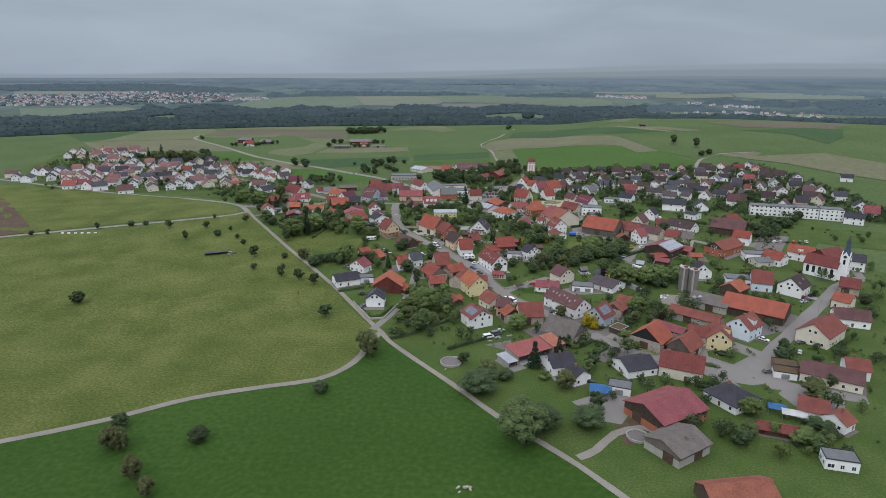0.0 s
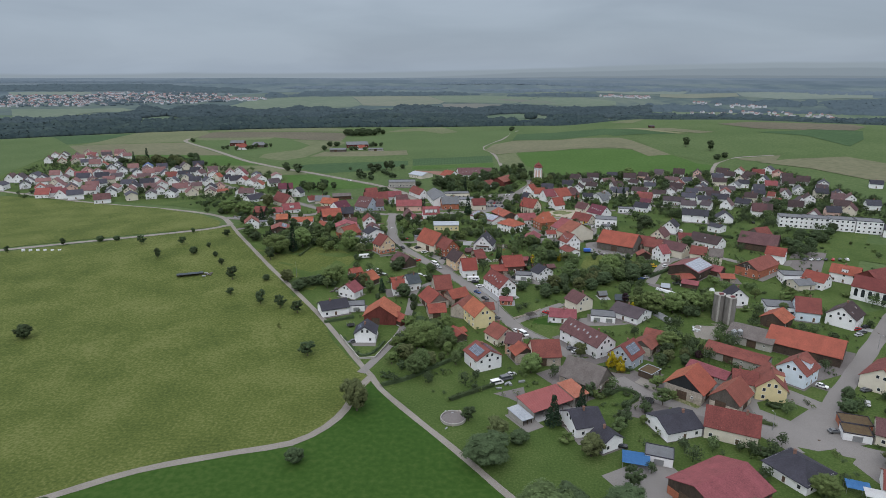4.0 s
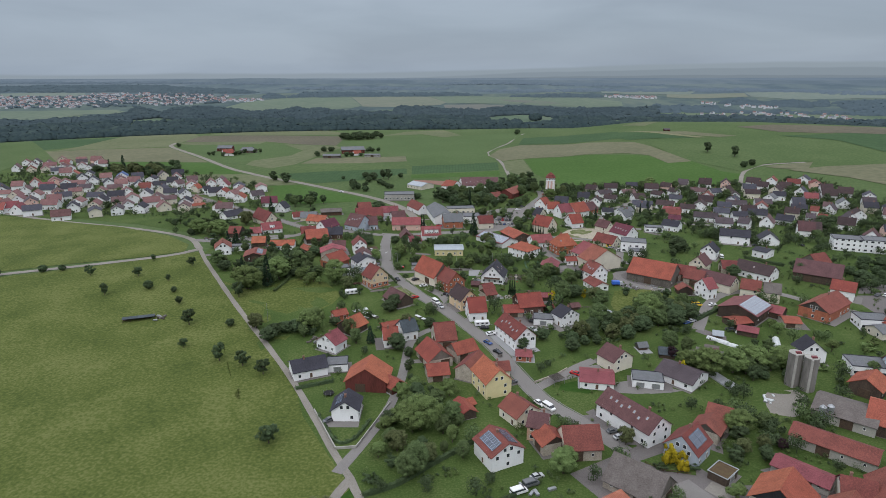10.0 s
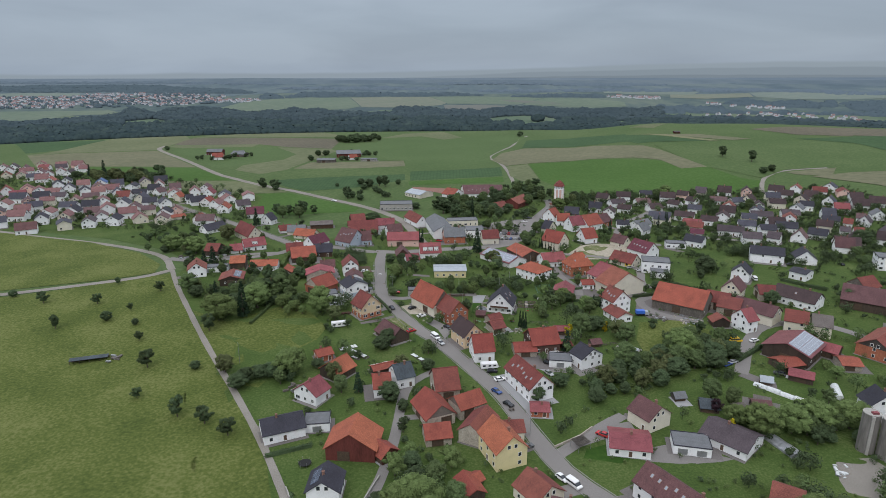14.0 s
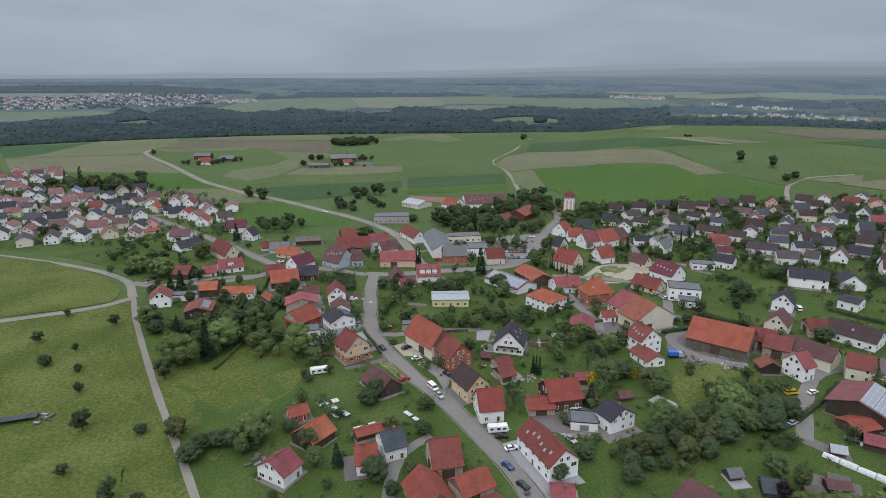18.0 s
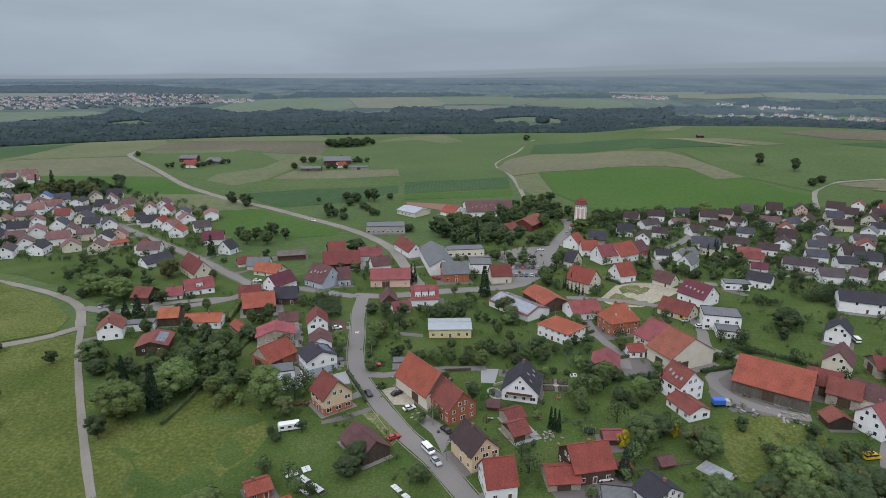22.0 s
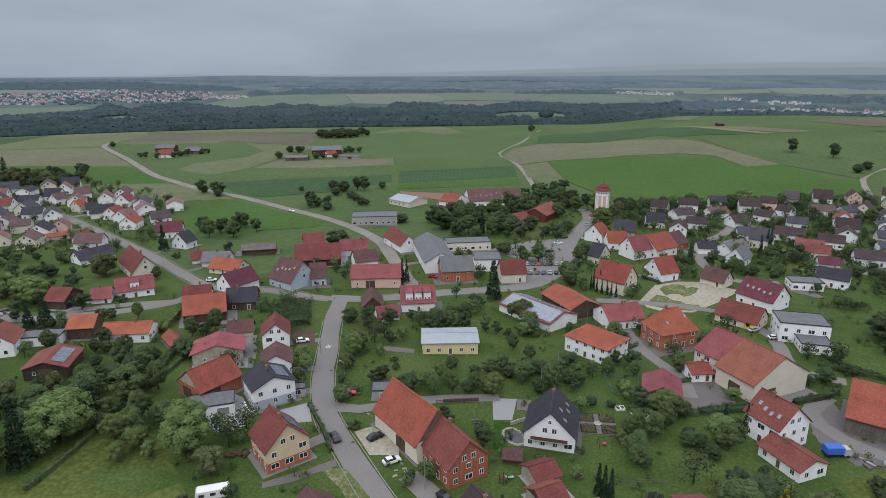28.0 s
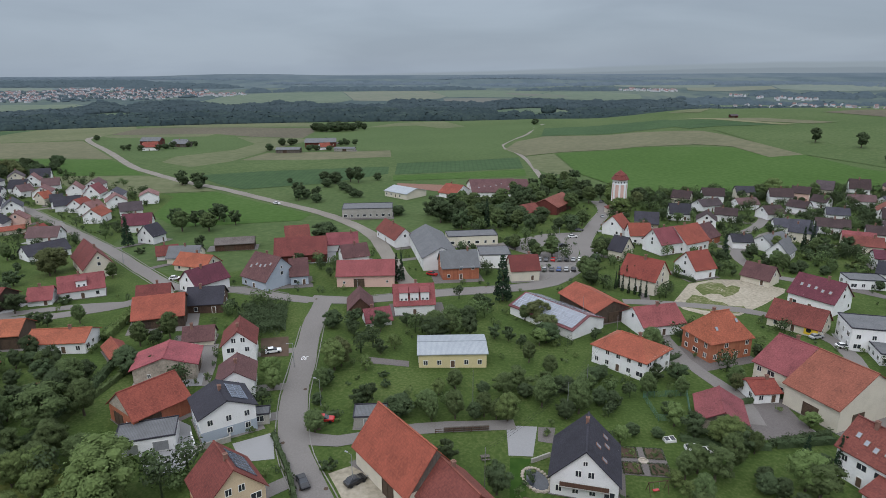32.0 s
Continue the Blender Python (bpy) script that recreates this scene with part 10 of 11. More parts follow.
low_wall("garden_wall", WALL["concrete"], 0.3, 0.9, "pale grey rendered garden wall round the corner plot", (-46.5, 290.8), (-35.2, 268.6), (-28.8, 269.4), (-20.7, 296.0))
low_wall("garden_wall", WALL["stone"], 0.3, 0.8, "pale stone wall along the lawn", (32.1, 310.6), (41.3, 316.6), (46.3, 321.5))
low_wall("terrace_wall", WALL["concrete"], 0.3, 0.9, "pale terrace wall round the garden pond", (15.0, 423.4), (19.0, 425.6))
low_wall("garden_wall", WALL["greywood"], 0.25, 1.1, "long grey boarded wall along the lane", (-2.1, 433.5), (7.5, 434.7))
fence("wooden post and rail fence along the gardens", WALL["greywood"], 1.2, (49.4, 376.7), (58.0, 379.0), (70.1, 381.3))
fence("brown garden fence beside the street", WALL["brownwood"], 1.1, (58.8, 262.0), (63.1, 258.2), (70.6, 256.8))
fence("grey fence along the orchard", WALL["greywood"], 1.1, (36.8, 401.5), (47.3, 401.3))
hedge(1.6, 1.8, (-23.5, 246.8), (-14.5, 251.7), (-4.3, 261.5), (7.5, 272.2))
hedge(1.6, 1.8, (1.9, 236.3), (9.3, 241.3), (18.5, 247.2))
hedge(1.4, 1.6, (-56.0, 304.9), (-43.5, 310.4))
hedge(1.2, 1.2, (-44.4, 287.6), (-35.8, 272.6), (-30.3, 273.8), (-26.5, 284.6))
hedge(2.0, 2.0, (113.4, 366.4), (129.1, 379.3), (142.7, 391.1))
hedge(1.6, 1.6, (64.8, 430.0), (71.4, 431.7), (78.5, 433.5))
hedge(1.6, 1.8, (92.6, 434.7), (102.5, 437.7), (107.2, 440.9))
hedge(2.0, 2.2, (-86.4, 466.3), (-83.7, 446.6), (-84.3, 427.9), (-87.0, 414.3))
hedge(1.6, 1.8, (-65.0, 352.3), (-59.1, 348.8))
hedge(16.0, 2.8, (-58.0, 498.5), (-56.3, 490.0), (-54.3, 481.5))
hedge(1.8, 2.0, (179.4, 461.1), (186.5, 452.7), (194.3, 444.7))
hedge(1.6, 1.6, (64.9, 484.0), (69.3, 481.5))
hedge(1.4, 1.6, (64.7, 445.8), (84.8, 451.0))
for h in range(6):
    tree("n", 58.3, 524.2, 6.5, 0.35).location.x += h * 2.6
flat_house(116.4, 477.9, -14, 15, 11, 6.6, "white", 2)
flat_house(115.8, 468.8, -14, 9, 9, 3.2, "white", 1)
flat_house(144.8, 526.3, -10, 12, 8, 3.4, "white", 1)
flat_house(8.7, 584.3, 8, 22, 10, 4.2, "cream", 1, near=False)
flat_house(16.5, 552.4, 2, 12, 12, 5.4, "white", 1, near=False)
flat_house(43.1, 364.5, -8, 8.5, 7, 3.0, "white", 1, name="garage")
flat_house(-61.3, 427.1, 18, 11, 7, 3.0, "white", 1, name="garage")
flat_house(-43.7, 321.3, 8, 8, 7, 3.0, "white", 1, name="garage")
flat_house(74.3, 310.9, -12, 11, 8, 3.0, "white", 1, name="garage")
flat_house(-17.8, 437.1, 4, 7, 5, 2.6, "concrete", 1, name="garage")
flat_house(132.3, 214.8, -20, 8, 6, 2.8, "white", 1, name="carport")
flat_house(65.2, 202.3, -20, 8, 6, 3.0, "white", 1, name="garage")
flat_house(119.1, 158.4, -15, 9, 6, 3.6, "white", 1, name="shed")
flat_house(190.6, 362.0, -8, 13, 9, 4.6, "white", 1, near=False)
flat_house(163.3, 320.7, -12, 16, 10, 4.0, "white", 1, near=False)
flat_house(79.1, 255.8, 42, 6.8, 5.6, 2.6, "wood", 1, name="carport", trim="metal", label="dark carport with mossy brown flat roof beside the street")
flat_house(-44.3, 638.8, 5, 26, 14, 5.0, "concrete", 1, near=False, name="school", label="low grey school building with planted flat roof")
flat_house(-128.0, 463.5, 10, 12, 6, 3.0, "white", 1, name="garage")
for k in range(4):
    flat_house(252.6 + k * 15.0, 482.2 - k * 5.4 - (1.5 if k > 2 else 0), -20, 16, 12, 7.6 + 0.35 * k, "white", 3, near=False, name="apartment_block", label="long white three-storey apartment block with flat roof")
for p in ((-40.3, 461.1), (-29.9, 443.0), (-18.6, 415.9), (-1.2, 381.7), (25.5, 317.7), (54.0, 272.8), (55.4, 546.7), (18.3, 522.1), (-31.3, 511.2), (-128.3, 547.8), (-179.6, 595.3), (107.7, 218.4), (183.3, 280.1)):
    pole(p[0], p[1], 6.5)
pole(42.6, 555.8, 14, "tall pale flagpole beside the car park", "flagpole", False)
for p in ((-82.4, 361.4), (30.8, 447.9), (4.4, 444.4), (39.0, 491.7)):
    pole(p[0], p[1], 9, "weathered wooden power pole", "power_pole", False)


# ---- garden and street details by the crossing ----
def parterre(x, y, rot):
    """Four beds edged with low box hedges round a small centre ring."""
    g = new("garden_parterre")
    g.matrix_world = pose(x, y, level(x, y), 0, 0, rot)
    tagged(g, "four square flower beds edged with low box hedges", "flower beds")
    part("path", box_mesh("path", FIELD["gravelp"], -4.6, 4.6, -4.6, 4.6, -0.3, 0.09), g)
    for i in range(4):
        sx, sy = (1, -1)[i % 2], (1, -1)[i // 2]
        bed = part("bed", box_mesh("bed", FIELD["soil"], min(sx * 0.9, sx * 4.2), max(sx * 0.9, sx * 4.2), min(sy * 0.9, sy * 4.2), max(sy * 0.9, sy * 4.2), 0.0, 0.16), g)
        rnd = random.Random(i)
        bm = bmesh.new()
        for k in range(14):
            leaves(bm, Vector((sx * rnd.uniform(1.3, 3.8), sy * rnd.uniform(1.3, 3.8), 0.35)), 0.3, 26, 0.12, rnd)
        part("plants", mesh_of(bm, "plants", LEAF[("mid", "light", "dark", "light")[i]]), bed)
        bm = bmesh.new()
        for k in range(13):
            for u, v in ((0.8 + k * 0.29, 0.8), (0.8 + k * 0.29, 4.3), (0.8, 0.8 + k * 0.29), (4.3, 0.8 + k * 0.29)):
                leaves(bm, Vector((sx * u, sy * v, 0.25)), 0.2, 9, 0.12, rnd)
        part("box_edging", mesh_of(bm, "box_edging", LEAF["dark"]), bed)
    bm = bmesh.new()
    lathe(bm, ((1.0, 0.0), (1.0, 0.3), (0.7, 0.3), (0.7, 0.15)), 14)
    part("centre_ring", mesh_of(bm, "centre_ring", WALL["stone"]), g)


def pond(x, y):
    g = new("garden_pond")
    g.matrix_world = pose(x, y, level(x, y), 0, 0, 20)
    tagged(g, "small dark garden pond with rim of pale stones", "pond")
    bm = bmesh.new()
    lathe(bm, ((2.0, -0.2), (2.0, 0.1)), 18)
    part("water", mesh_of(bm, "water", GLASS), g, Matrix.Diagonal((1, 1.6, 1, 1)))
    rnd = random.Random(3)
    bm = bmesh.new()
    lathe(bm, ((0.1, -0.1), (0.36, 0.0), (0.30, 0.26), (0.12, 0.36)), 7)
    me = mesh_of(bm, "stone", WALL["stone"])
    for i in range(26):
        a = i / 26 * 6.28
        part("stone", me, g, Matrix.Translation((math.cos(a) * 2.3, math.sin(a) * 3.6, 0.0)) @ Matrix.Rotation(rnd.uniform(0, 6), 4, "Z") @ Matrix.Diagonal((rnd.uniform(0.8, 1.4), rnd.uniform(0.8, 1.4), 1, 1)))


def trailer(x, y, rot):
    t = new("trailer")
    t.matrix_world = pose(x, y, level(x, y) + 0.1, 0, 0, rot)
    tagged(t, "small dark open car trailer parked on gravel", "trailer")
    bm = bmesh.new()
    for b6 in ((-1.5, 1.5, -0.75, 0.75, 0.42, 0.5), (-1.5, 1.5, -0.75, -0.69, 0.5, 0.95), (-1.5, 1.5, 0.69, 0.75, 0.5, 0.95), (-1.5, -1.44, -0.69, 0.69, 0.5, 0.95), (1.44, 1.5, -0.69, 0.69, 0.5, 0.95)):
        box(bm, *b6)
    part("body", mesh_of(bm, "body", PAINT["black"]), t)
    part("drawbar", box_mesh("drawbar", METAL, 1.5, 2.8, -0.05, 0.05, 0.38, 0.48), t)
    for v in (-0.86, 0.86):
        part("wheel", WHEEL, t, Matrix.Translation((0, v, 0.33)) @ Matrix.Rotation(radians(90), 4, "X"))


def swing_set(x, y, rot):
    g = new("swing_set")
    g.matrix_world = pose(x, y, level(x, y), 0, 0, rot)
    tagged(g, "garden swing frame with red seat on the lawn", "swing")
    for u in (-1.8, 1.8):
        for v in (-0.9, 0.9):
            bm = bmesh.new()
            limb(bm, Vector((u, v, 0)), Vector((u, 0, 2.3)), 0.06, 0.06)
            part("leg", mesh_of(bm, "leg", WALL["brownwood"]), g)
    bm = bmesh.new()
    limb(bm, Vector((-2, 0, 2.3)), Vector((2, 0, 2.3)), 0.07, 0.07)
    part("beam", mesh_of(bm, "beam", WALL["brownwood"]), g)
    seat = part("seat", box_mesh("seat", PAINT["red"], -0.9, 0.3, -0.3, 0.3, 0.5, 0.62), g, None, "red swing seat")
    for u in (-0.85, 0.25):
        bm = bmesh.new()
        limb(bm, Vector((u, 0, 0.6)), Vector((u, 0, 2.3)), 0.025, 0.025)
        part("rope", mesh_of(bm, "rope", METAL), seat)


def cold_frame(x, y, rot):
    g = new("cold_frame")
    g.matrix_world = pose(x, y, level(x, y), 0, 0, rot)
    tagged(g, "low pale cold frame with sloping glass lid", "cold frame")
    bm = bmesh.new()
    for b6 in ((-1.2, 1.2, -0.7, -0.62, -0.1, 0.4), (-1.2, 1.2, 0.62, 0.7, -0.1, 0.62), (-1.2, -1.12, -0.62, 0.62, -0.1, 0.4), (1.12, 1.2, -0.62, 0.62, -0.1, 0.4)):
        box(bm, *b6)
    part("box", mesh_of(bm, "box", WALL["white"]), g)
    for u in (-0.6, 0.6):
        part("lid", WIN["n"][2], g, Matrix.Translation((u, -0.68, 0.5)) @ Matrix.Rotation(radians(-80), 4, "X"))


def frame_row(x0, y0, x1, y1, wide):
    """A row of low plant frames with pale lids, some of them slid open."""
    d = Vector((x1 - x0, y1 - y0))
    g = new("plant_frames")
    g.matrix_world = pose(x0, y0, level(x0, y0), 0, 0, math.degrees(math.atan2(d.y, d.x)))
    tagged(g, "row of low plant frames with white lids on the lawn", "plant frames")
    bm = bmesh.new()
    for b6 in ((0, d.length, -wide / 2, -wide / 2 + 0.08, -0.2, 0.32), (0, d.length, wide / 2 - 0.08, wide / 2, -0.2, 0.32), (0, 0.08, -wide / 2 + 0.08, wide / 2 - 0.08, -0.2, 0.3), (d.length - 0.08, d.length, -wide / 2 + 0.08, wide / 2 - 0.08, -0.2, 0.3)):
        box(bm, *b6)
    part("box", mesh_of(bm, "box", WALL["greywood"]), g)
    n = int(d.length / 1.1)
    for k in range(n):
        if k % 5 != 3:
            u = k * d.length / n
            part("lid", box_mesh("lid", TARP_WHITE, u + 0.06, u + d.length / n - 0.06, -wide / 2 + 0.02, wide / 2 - 0.02, 0.33, 0.39), g)


def manhole(x, y):
    bm = bmesh.new()
    lathe(bm, ((0.42, -0.1), (0.42, 0.16), (0.36, 0.175), (0.05, 0.172)), 16)
    m = new("manhole_cover", mesh_of(bm, "manhole_cover", GATE))
    m.location = (x, y, terrain(x, y))
    tagged(m, "dark iron manhole cover set in the asphalt", "manhole")


def road_number(x, y, rot):
    """The speed figure painted on the asphalt."""
    c = bpy.data.curves.new("road_marking", "FONT")
    c.body, c.size, c.align_x, c.extrude = "30", 3.0, "CENTER", 0.004
    c.materials.append(WALL["white"])
    ob = bpy.data.objects.new("road_marking", c)
    scene.collection.objects.link(ob)
    ob.matrix_world = pose(x, y, terrain(x, y) + 0.19, 0, 0, rot) @ Matrix.Diagonal((0.6, 1.0, 1.0, 1.0))
    tagged(ob, "white speed figure painted on the asphalt", "road marking")


def wire_fence(label, height, *pts):
    """Green wire panels between slim posts."""
    f = new("wire_fence")
    x0, y0 = pts[0]
    f.location = (x0, y0, level(x0, y0))
    tagged(f, label, "fence")
    for (xa, ya), (xb, yb) in zip(pts, pts[1:]):
        n = max(1, round(math.hypot(xb - xa, yb - ya) / 2.6))
        for i in range(n):
            p, q = Vector((xa - x0 + (xb - xa) * i / n, ya - y0 + (yb - ya) * i / n, 0)), Vector((xa - x0 + (xb - xa) * (i + 1) / n, ya - y0 + (yb - ya) * (i + 1) / n, 0))
            bm = bmesh.new()
            limb(bm, p, p + Vector((0, 0, height)), 0.05, 0.05)
            part("post", mesh_of(bm, "post", GREEN_WIRE), f)
            bm = bmesh.new()
            for k in range(1, 8):
                z = Vector((0, 0, height * k / 7.5))
                limb(bm, p + z, q + z, 0.022, 0.022, 4)
            part("wire_panel", mesh_of(bm, "wire_panel", GREEN_WIRE), f)


GREEN_WIRE = surface("green_coated_wire", ((0.05, 0.12, 0.09), (0.07, 0.15, 0.11)), 1.0, 0.5)
parterre(37.0, 424.3, -6)
pond(15.3, 418.3)
trailer(-18.3, 416.6, 35)
swing_set(36.8, 415.2, 10)
frame_row(-45.4, 373.5, -39.0, 377.1, 2.6)
frame_row(-41.2, 373.4, -33.1, 366.5, 2.0)
frame_row(-39.8, 368.3, -36.3, 365.5, 1.0)
frame_row(-31.3, 360.5, -24.7, 364.1, 1.3)
frame_row(-15.6, 370.7, -10.9, 365.3, 1.6)
cold_frame(44.5, 431.3, 10)
cold_frame(47.9, 428.6, 5)
cold_frame(50.8, 427.8, 5)
for p in ((-27.7, 414.3), (-23.3, 414.7), (-28.4, 433.6), (-35.0, 449.9), (-34.7, 428.3), (-19.3, 516.8), (11.9, 524.9), (-44.9, 509.8)):
    manhole(p[0], p[1])
road_number(-38.7, 466.9, 175)
road_number(46.0, 543.4, 165)
wire_fence("green wire pen beside the red-roofed shed", 1.8, (44.3, 448.5), (44.6, 438.7), (51.5, 438.3), (54.7, 449.5), (44.3, 448.5))
fence("brown garden fence along the lane", WALL["brownwood"], 1.1, (-3.9, 432.9), (7.5, 434.2))
low_wall("garden_wall", WALL["concrete"], 0.3, 1.2, "grey retaining wall of the terrace", (-51.1, 424.7), (-45.3, 428.4), (-47.0, 432.3))
low_wall("garden_wall", WALL["white"], 0.25, 0.8, "white rendered wall of the terrace", (-54.1, 430.3), (-50.8, 424.7))
hedge(1.4, 1.5, (46.9, 431.7), (55.8, 429.2), (63.9, 428.5))
hedge(1.8, 2.0, (65.2, 429.3), (77.9, 431.0))
hedge(1.4, 1.2, (50.6, 463.6), (60.1, 470.2))
hedge(1.6, 1.6, (-30.9, 438.1), (-25.1, 438.8))
hedge(1.3, 1.4, (82.6, 538.1), (87.7, 530.5))
flat_house(-41.5, 436.2, 12, 4, 3.2, 2.4, "concrete", 1, name="garden_shed", label="small grey garden shed with flat roof")


def canopy(x, y, rot, long, deep, high, cloth, label):
    """A stretched roof sheet on slim posts."""
    c = new("canopy")
    c.matrix_world = pose(x, y, level(x, y), 0, 0, rot)
    tagged(c, label, "canopy")
    bm = bmesh.new()
    n = 6
    grid = [[bm.verts.new((long * (i / n - 0.5), deep * (j / n - 0.5), high - 0.25 * math.sin(math.pi * i / n) * math.sin(math.pi * j / n) + 0.35 * j / n)) for j in range(n + 1)] for i in range(n + 1)]
    for i in range(n):
        for j in range(n):
            bm.faces.new((grid[i][j], grid[i + 1][j], grid[i + 1][j + 1], grid[i][j + 1]))
    bmesh.ops.solidify(bm, geom=bm.faces[:], thickness=0.06)
    part("sheet", mesh_of(bm, "sheet", cloth), c)
    for u in (-0.48, 0.48):
        for v in (-0.48, 0.48):
            bm = bmesh.new()
            limb(bm, Vector((u * long, v * deep, 0)), Vector((u * long, v * deep, high + (0.3 if v > 0 else 0))), 0.06, 0.06)
            part("post", mesh_of(bm, "post", METAL), c)


BLUE_CLOTH = surface("blue_cloth", ((0.05, 0.17, 0.38), (0.08, 0.23, 0.48)), 0.8, 0.7, 0.2)
canopy(57.4, 199.6, -15, 8, 6, 2.4, BLUE_CLOTH, "blue tarpaulin canopy stretched over the yard")
canopy(115.4, 187.3, -22, 6, 4, 2.6, BLUE_CLOTH, "blue awning beside the house")
canopy(119.2, 183.2, -22, 8, 4, 2.6, WALL["white"], "white patio canopy beside the house")
canopy(40.3, 310.9, 30, 5, 4, 2.4, WALL["greywood"], "weathered grey lean-to roof beside the barn")
house(109.8, 175.4, -20, 13.0, 5.0, 2.3, 3.4, "redwood", "darkred", chimney=False, name="shed")
flat_house(135.6, 220.8, -18, 9, 6, 2.8, "brick", 1, name="carport", label="brick carport with white flat roof")
trampoline(72.5, 235.6)
pile(65.7, 204.9, "scrap and boards beside the garage", WALL["greywood"], 8, 0.8, 1.6, 21, "timber_pile")
pile(21.9, 249.0, "row of grey tanks and rollers at the yard edge", METAL, 6, 1.0, 2.0, 22, "farm_clutter")
for p in ((124.7, 238.0), (131.0, 220.7), (194.2, 296.1), (119.7, 212.8)):
    manhole(p[0], p[1])


def garden_slide(x, y, rot):
    """A play tower with a chute and a swing arm."""
    g = new("garden_slide")
    g.matrix_world = pose(x, y, level(x, y), 0, 0, rot)
    tagged(g, "wooden garden climbing frame with pale green slide", "slide")
    for u in (-0.6, 0.6):
        for v in (-0.6, 0.6):
            part("post", box_mesh("post", WALL["brownwood"], u - 0.06, u + 0.06, v - 0.06, v + 0.06, 0, 2.2), g)
    part("platform", box_mesh("platform", WALL["brownwood"], -0.7, 0.7, -0.7, 0.7, 1.2, 1.3), g)
    bm = bmesh.new()
    prof = [(0.7, 1.3), (1.4, 0.9), (2.4, 0.35), (3.2, 0.22)]
    for v in (-0.3, 0.3):
        for (x0, z0), (x1, z1) in zip(prof, prof[1:]):
            vs = [bm.verts.new(q) for q in ((x0, v, z0), (x1, v, z1), (x1, v, z1 + 0.16), (x0, v, z0 + 0.16))]
            bm.faces.new(vs)
    for (x0, z0), (x1, z1) in zip(prof, prof[1:]):
        bm.faces.new([bm.verts.new(q) for q in ((x0, -0.3, z0), (x1, -0.3, z1), (x1, 0.3, z1), (x0, 0.3, z0))])
    bmesh.ops.remove_doubles(bm, verts=bm.verts[:], dist=0.001)
    bmesh.ops.solidify(bm, geom=bm.faces[:], thickness=0.04)
    part("chute", mesh_of(bm, "chute", SLIDE_GREEN), g, None, "pale green plastic chute")


SLIDE_GREEN = surface("slide_plastic", ((0.30, 0.52, 0.42), (0.38, 0.60, 0.50)), 1.0, 0.4)


def garden_table(x, y, rot, cloth):
    t = new("garden_table")
    t.matrix_world = pose(x, y, level(x, y), 0, 0, rot)
    tagged(t, "small garden table with two benches on the lawn", "table")
    part("tabletop", box_mesh("tabletop", cloth, -0.9, 0.9, -0.4, 0.4, 0.7, 0.76), t)
    for u in (-0.7, 0.7):
        part("leg", box_mesh("leg", WALL["greywood"], u - 0.05, u + 0.05, -0.3, 0.3, 0, 0.7), t)
    for v in (-0.75, 0.75):
        part("bench", box_mesh("bench", WALL["greywood"], -0.9, 0.9, v - 0.16, v + 0.16, 0.4, 0.46), t)


garden_slide(11.3, 401.0, 40)
garden_table(28.0, 403.4, 20, PAINT["red"])
garden_table(20.6, 393.5, -20, WALL["white"])
garden_table(6.1, 424.4, 10, WALL["greywood"])
garden_table(72.4, 224.2, 10, WALL["white"])
garden_table(20.9, 331.5, 30, WALL["greywood"])
pile(30.0, 393.7, "low ring of field stones round a flower bed", WALL["stone"], 14, 0.5, 1.4, 31, "rockery")
pile(-9.9, 403.8, "stones and pots round a small front garden", WALL["stone"], 10, 0.5, 1.6, 32, "rockery")
pile(-49.0, 409.8, "stacked crates and boards beside the house", WALL["brownwood"], 10, 0.9, 1.6, 33, "timber_pile")
fence("grey board fence behind the gardens", WALL["greywood"], 1.4, (49.9, 377.2), (71.1, 381.3))
fence("low wooden fence round the lawn", WALL["greywood"], 1.0, (13.4, 390.7), (31.1, 393.7))
hedge(1.6, 1.8, (111.0, 456.6), (125.4, 447.3), (136.2, 439.4))
hedge(1.2, 1.3, (-37.3, 430.8), (-31.3, 419.1), (-27.9, 410.8))


def wires(*tops):
    """Three slack wires from pole to pole."""
    for (xa, ya, za), (xb, yb, zb) in zip(tops, tops[1:]):
        w = new("power_line")
        w.location = (xa, ya, za)
        tagged(w, "three thin dark overhead wires between poles", "wires")
        d = Vector((xb - xa, yb - ya, zb - za))
        s = Vector((-d.y, d.x, 0)).normalized()
        for k in (-0.5, 0.0, 0.5):
            bm = bmesh.new()
            n = 8
            pts = [d * (i / n) + s * k - Vector((0, 0, 1.2 * math.sin(math.pi * i / n))) for i in range(n + 1)]
            rings = [[bm.verts.new(p + s * u + Vector((0, 0, v))) for u, v in ((0.022, 0), (0, 0.022), (-0.022, 0), (0, -0.022))] for p in pts]
            for p, q in zip(rings, rings[1:]):
                for e in range(4):
                    bm.faces.new((p[e], p[(e + 1) % 4], q[(e + 1) % 4], q[e]))
            part("wire", mesh_of(bm, "wire", TYRE), w)


def on_top(x, y, h):
    return x, y, level(x, y) + h


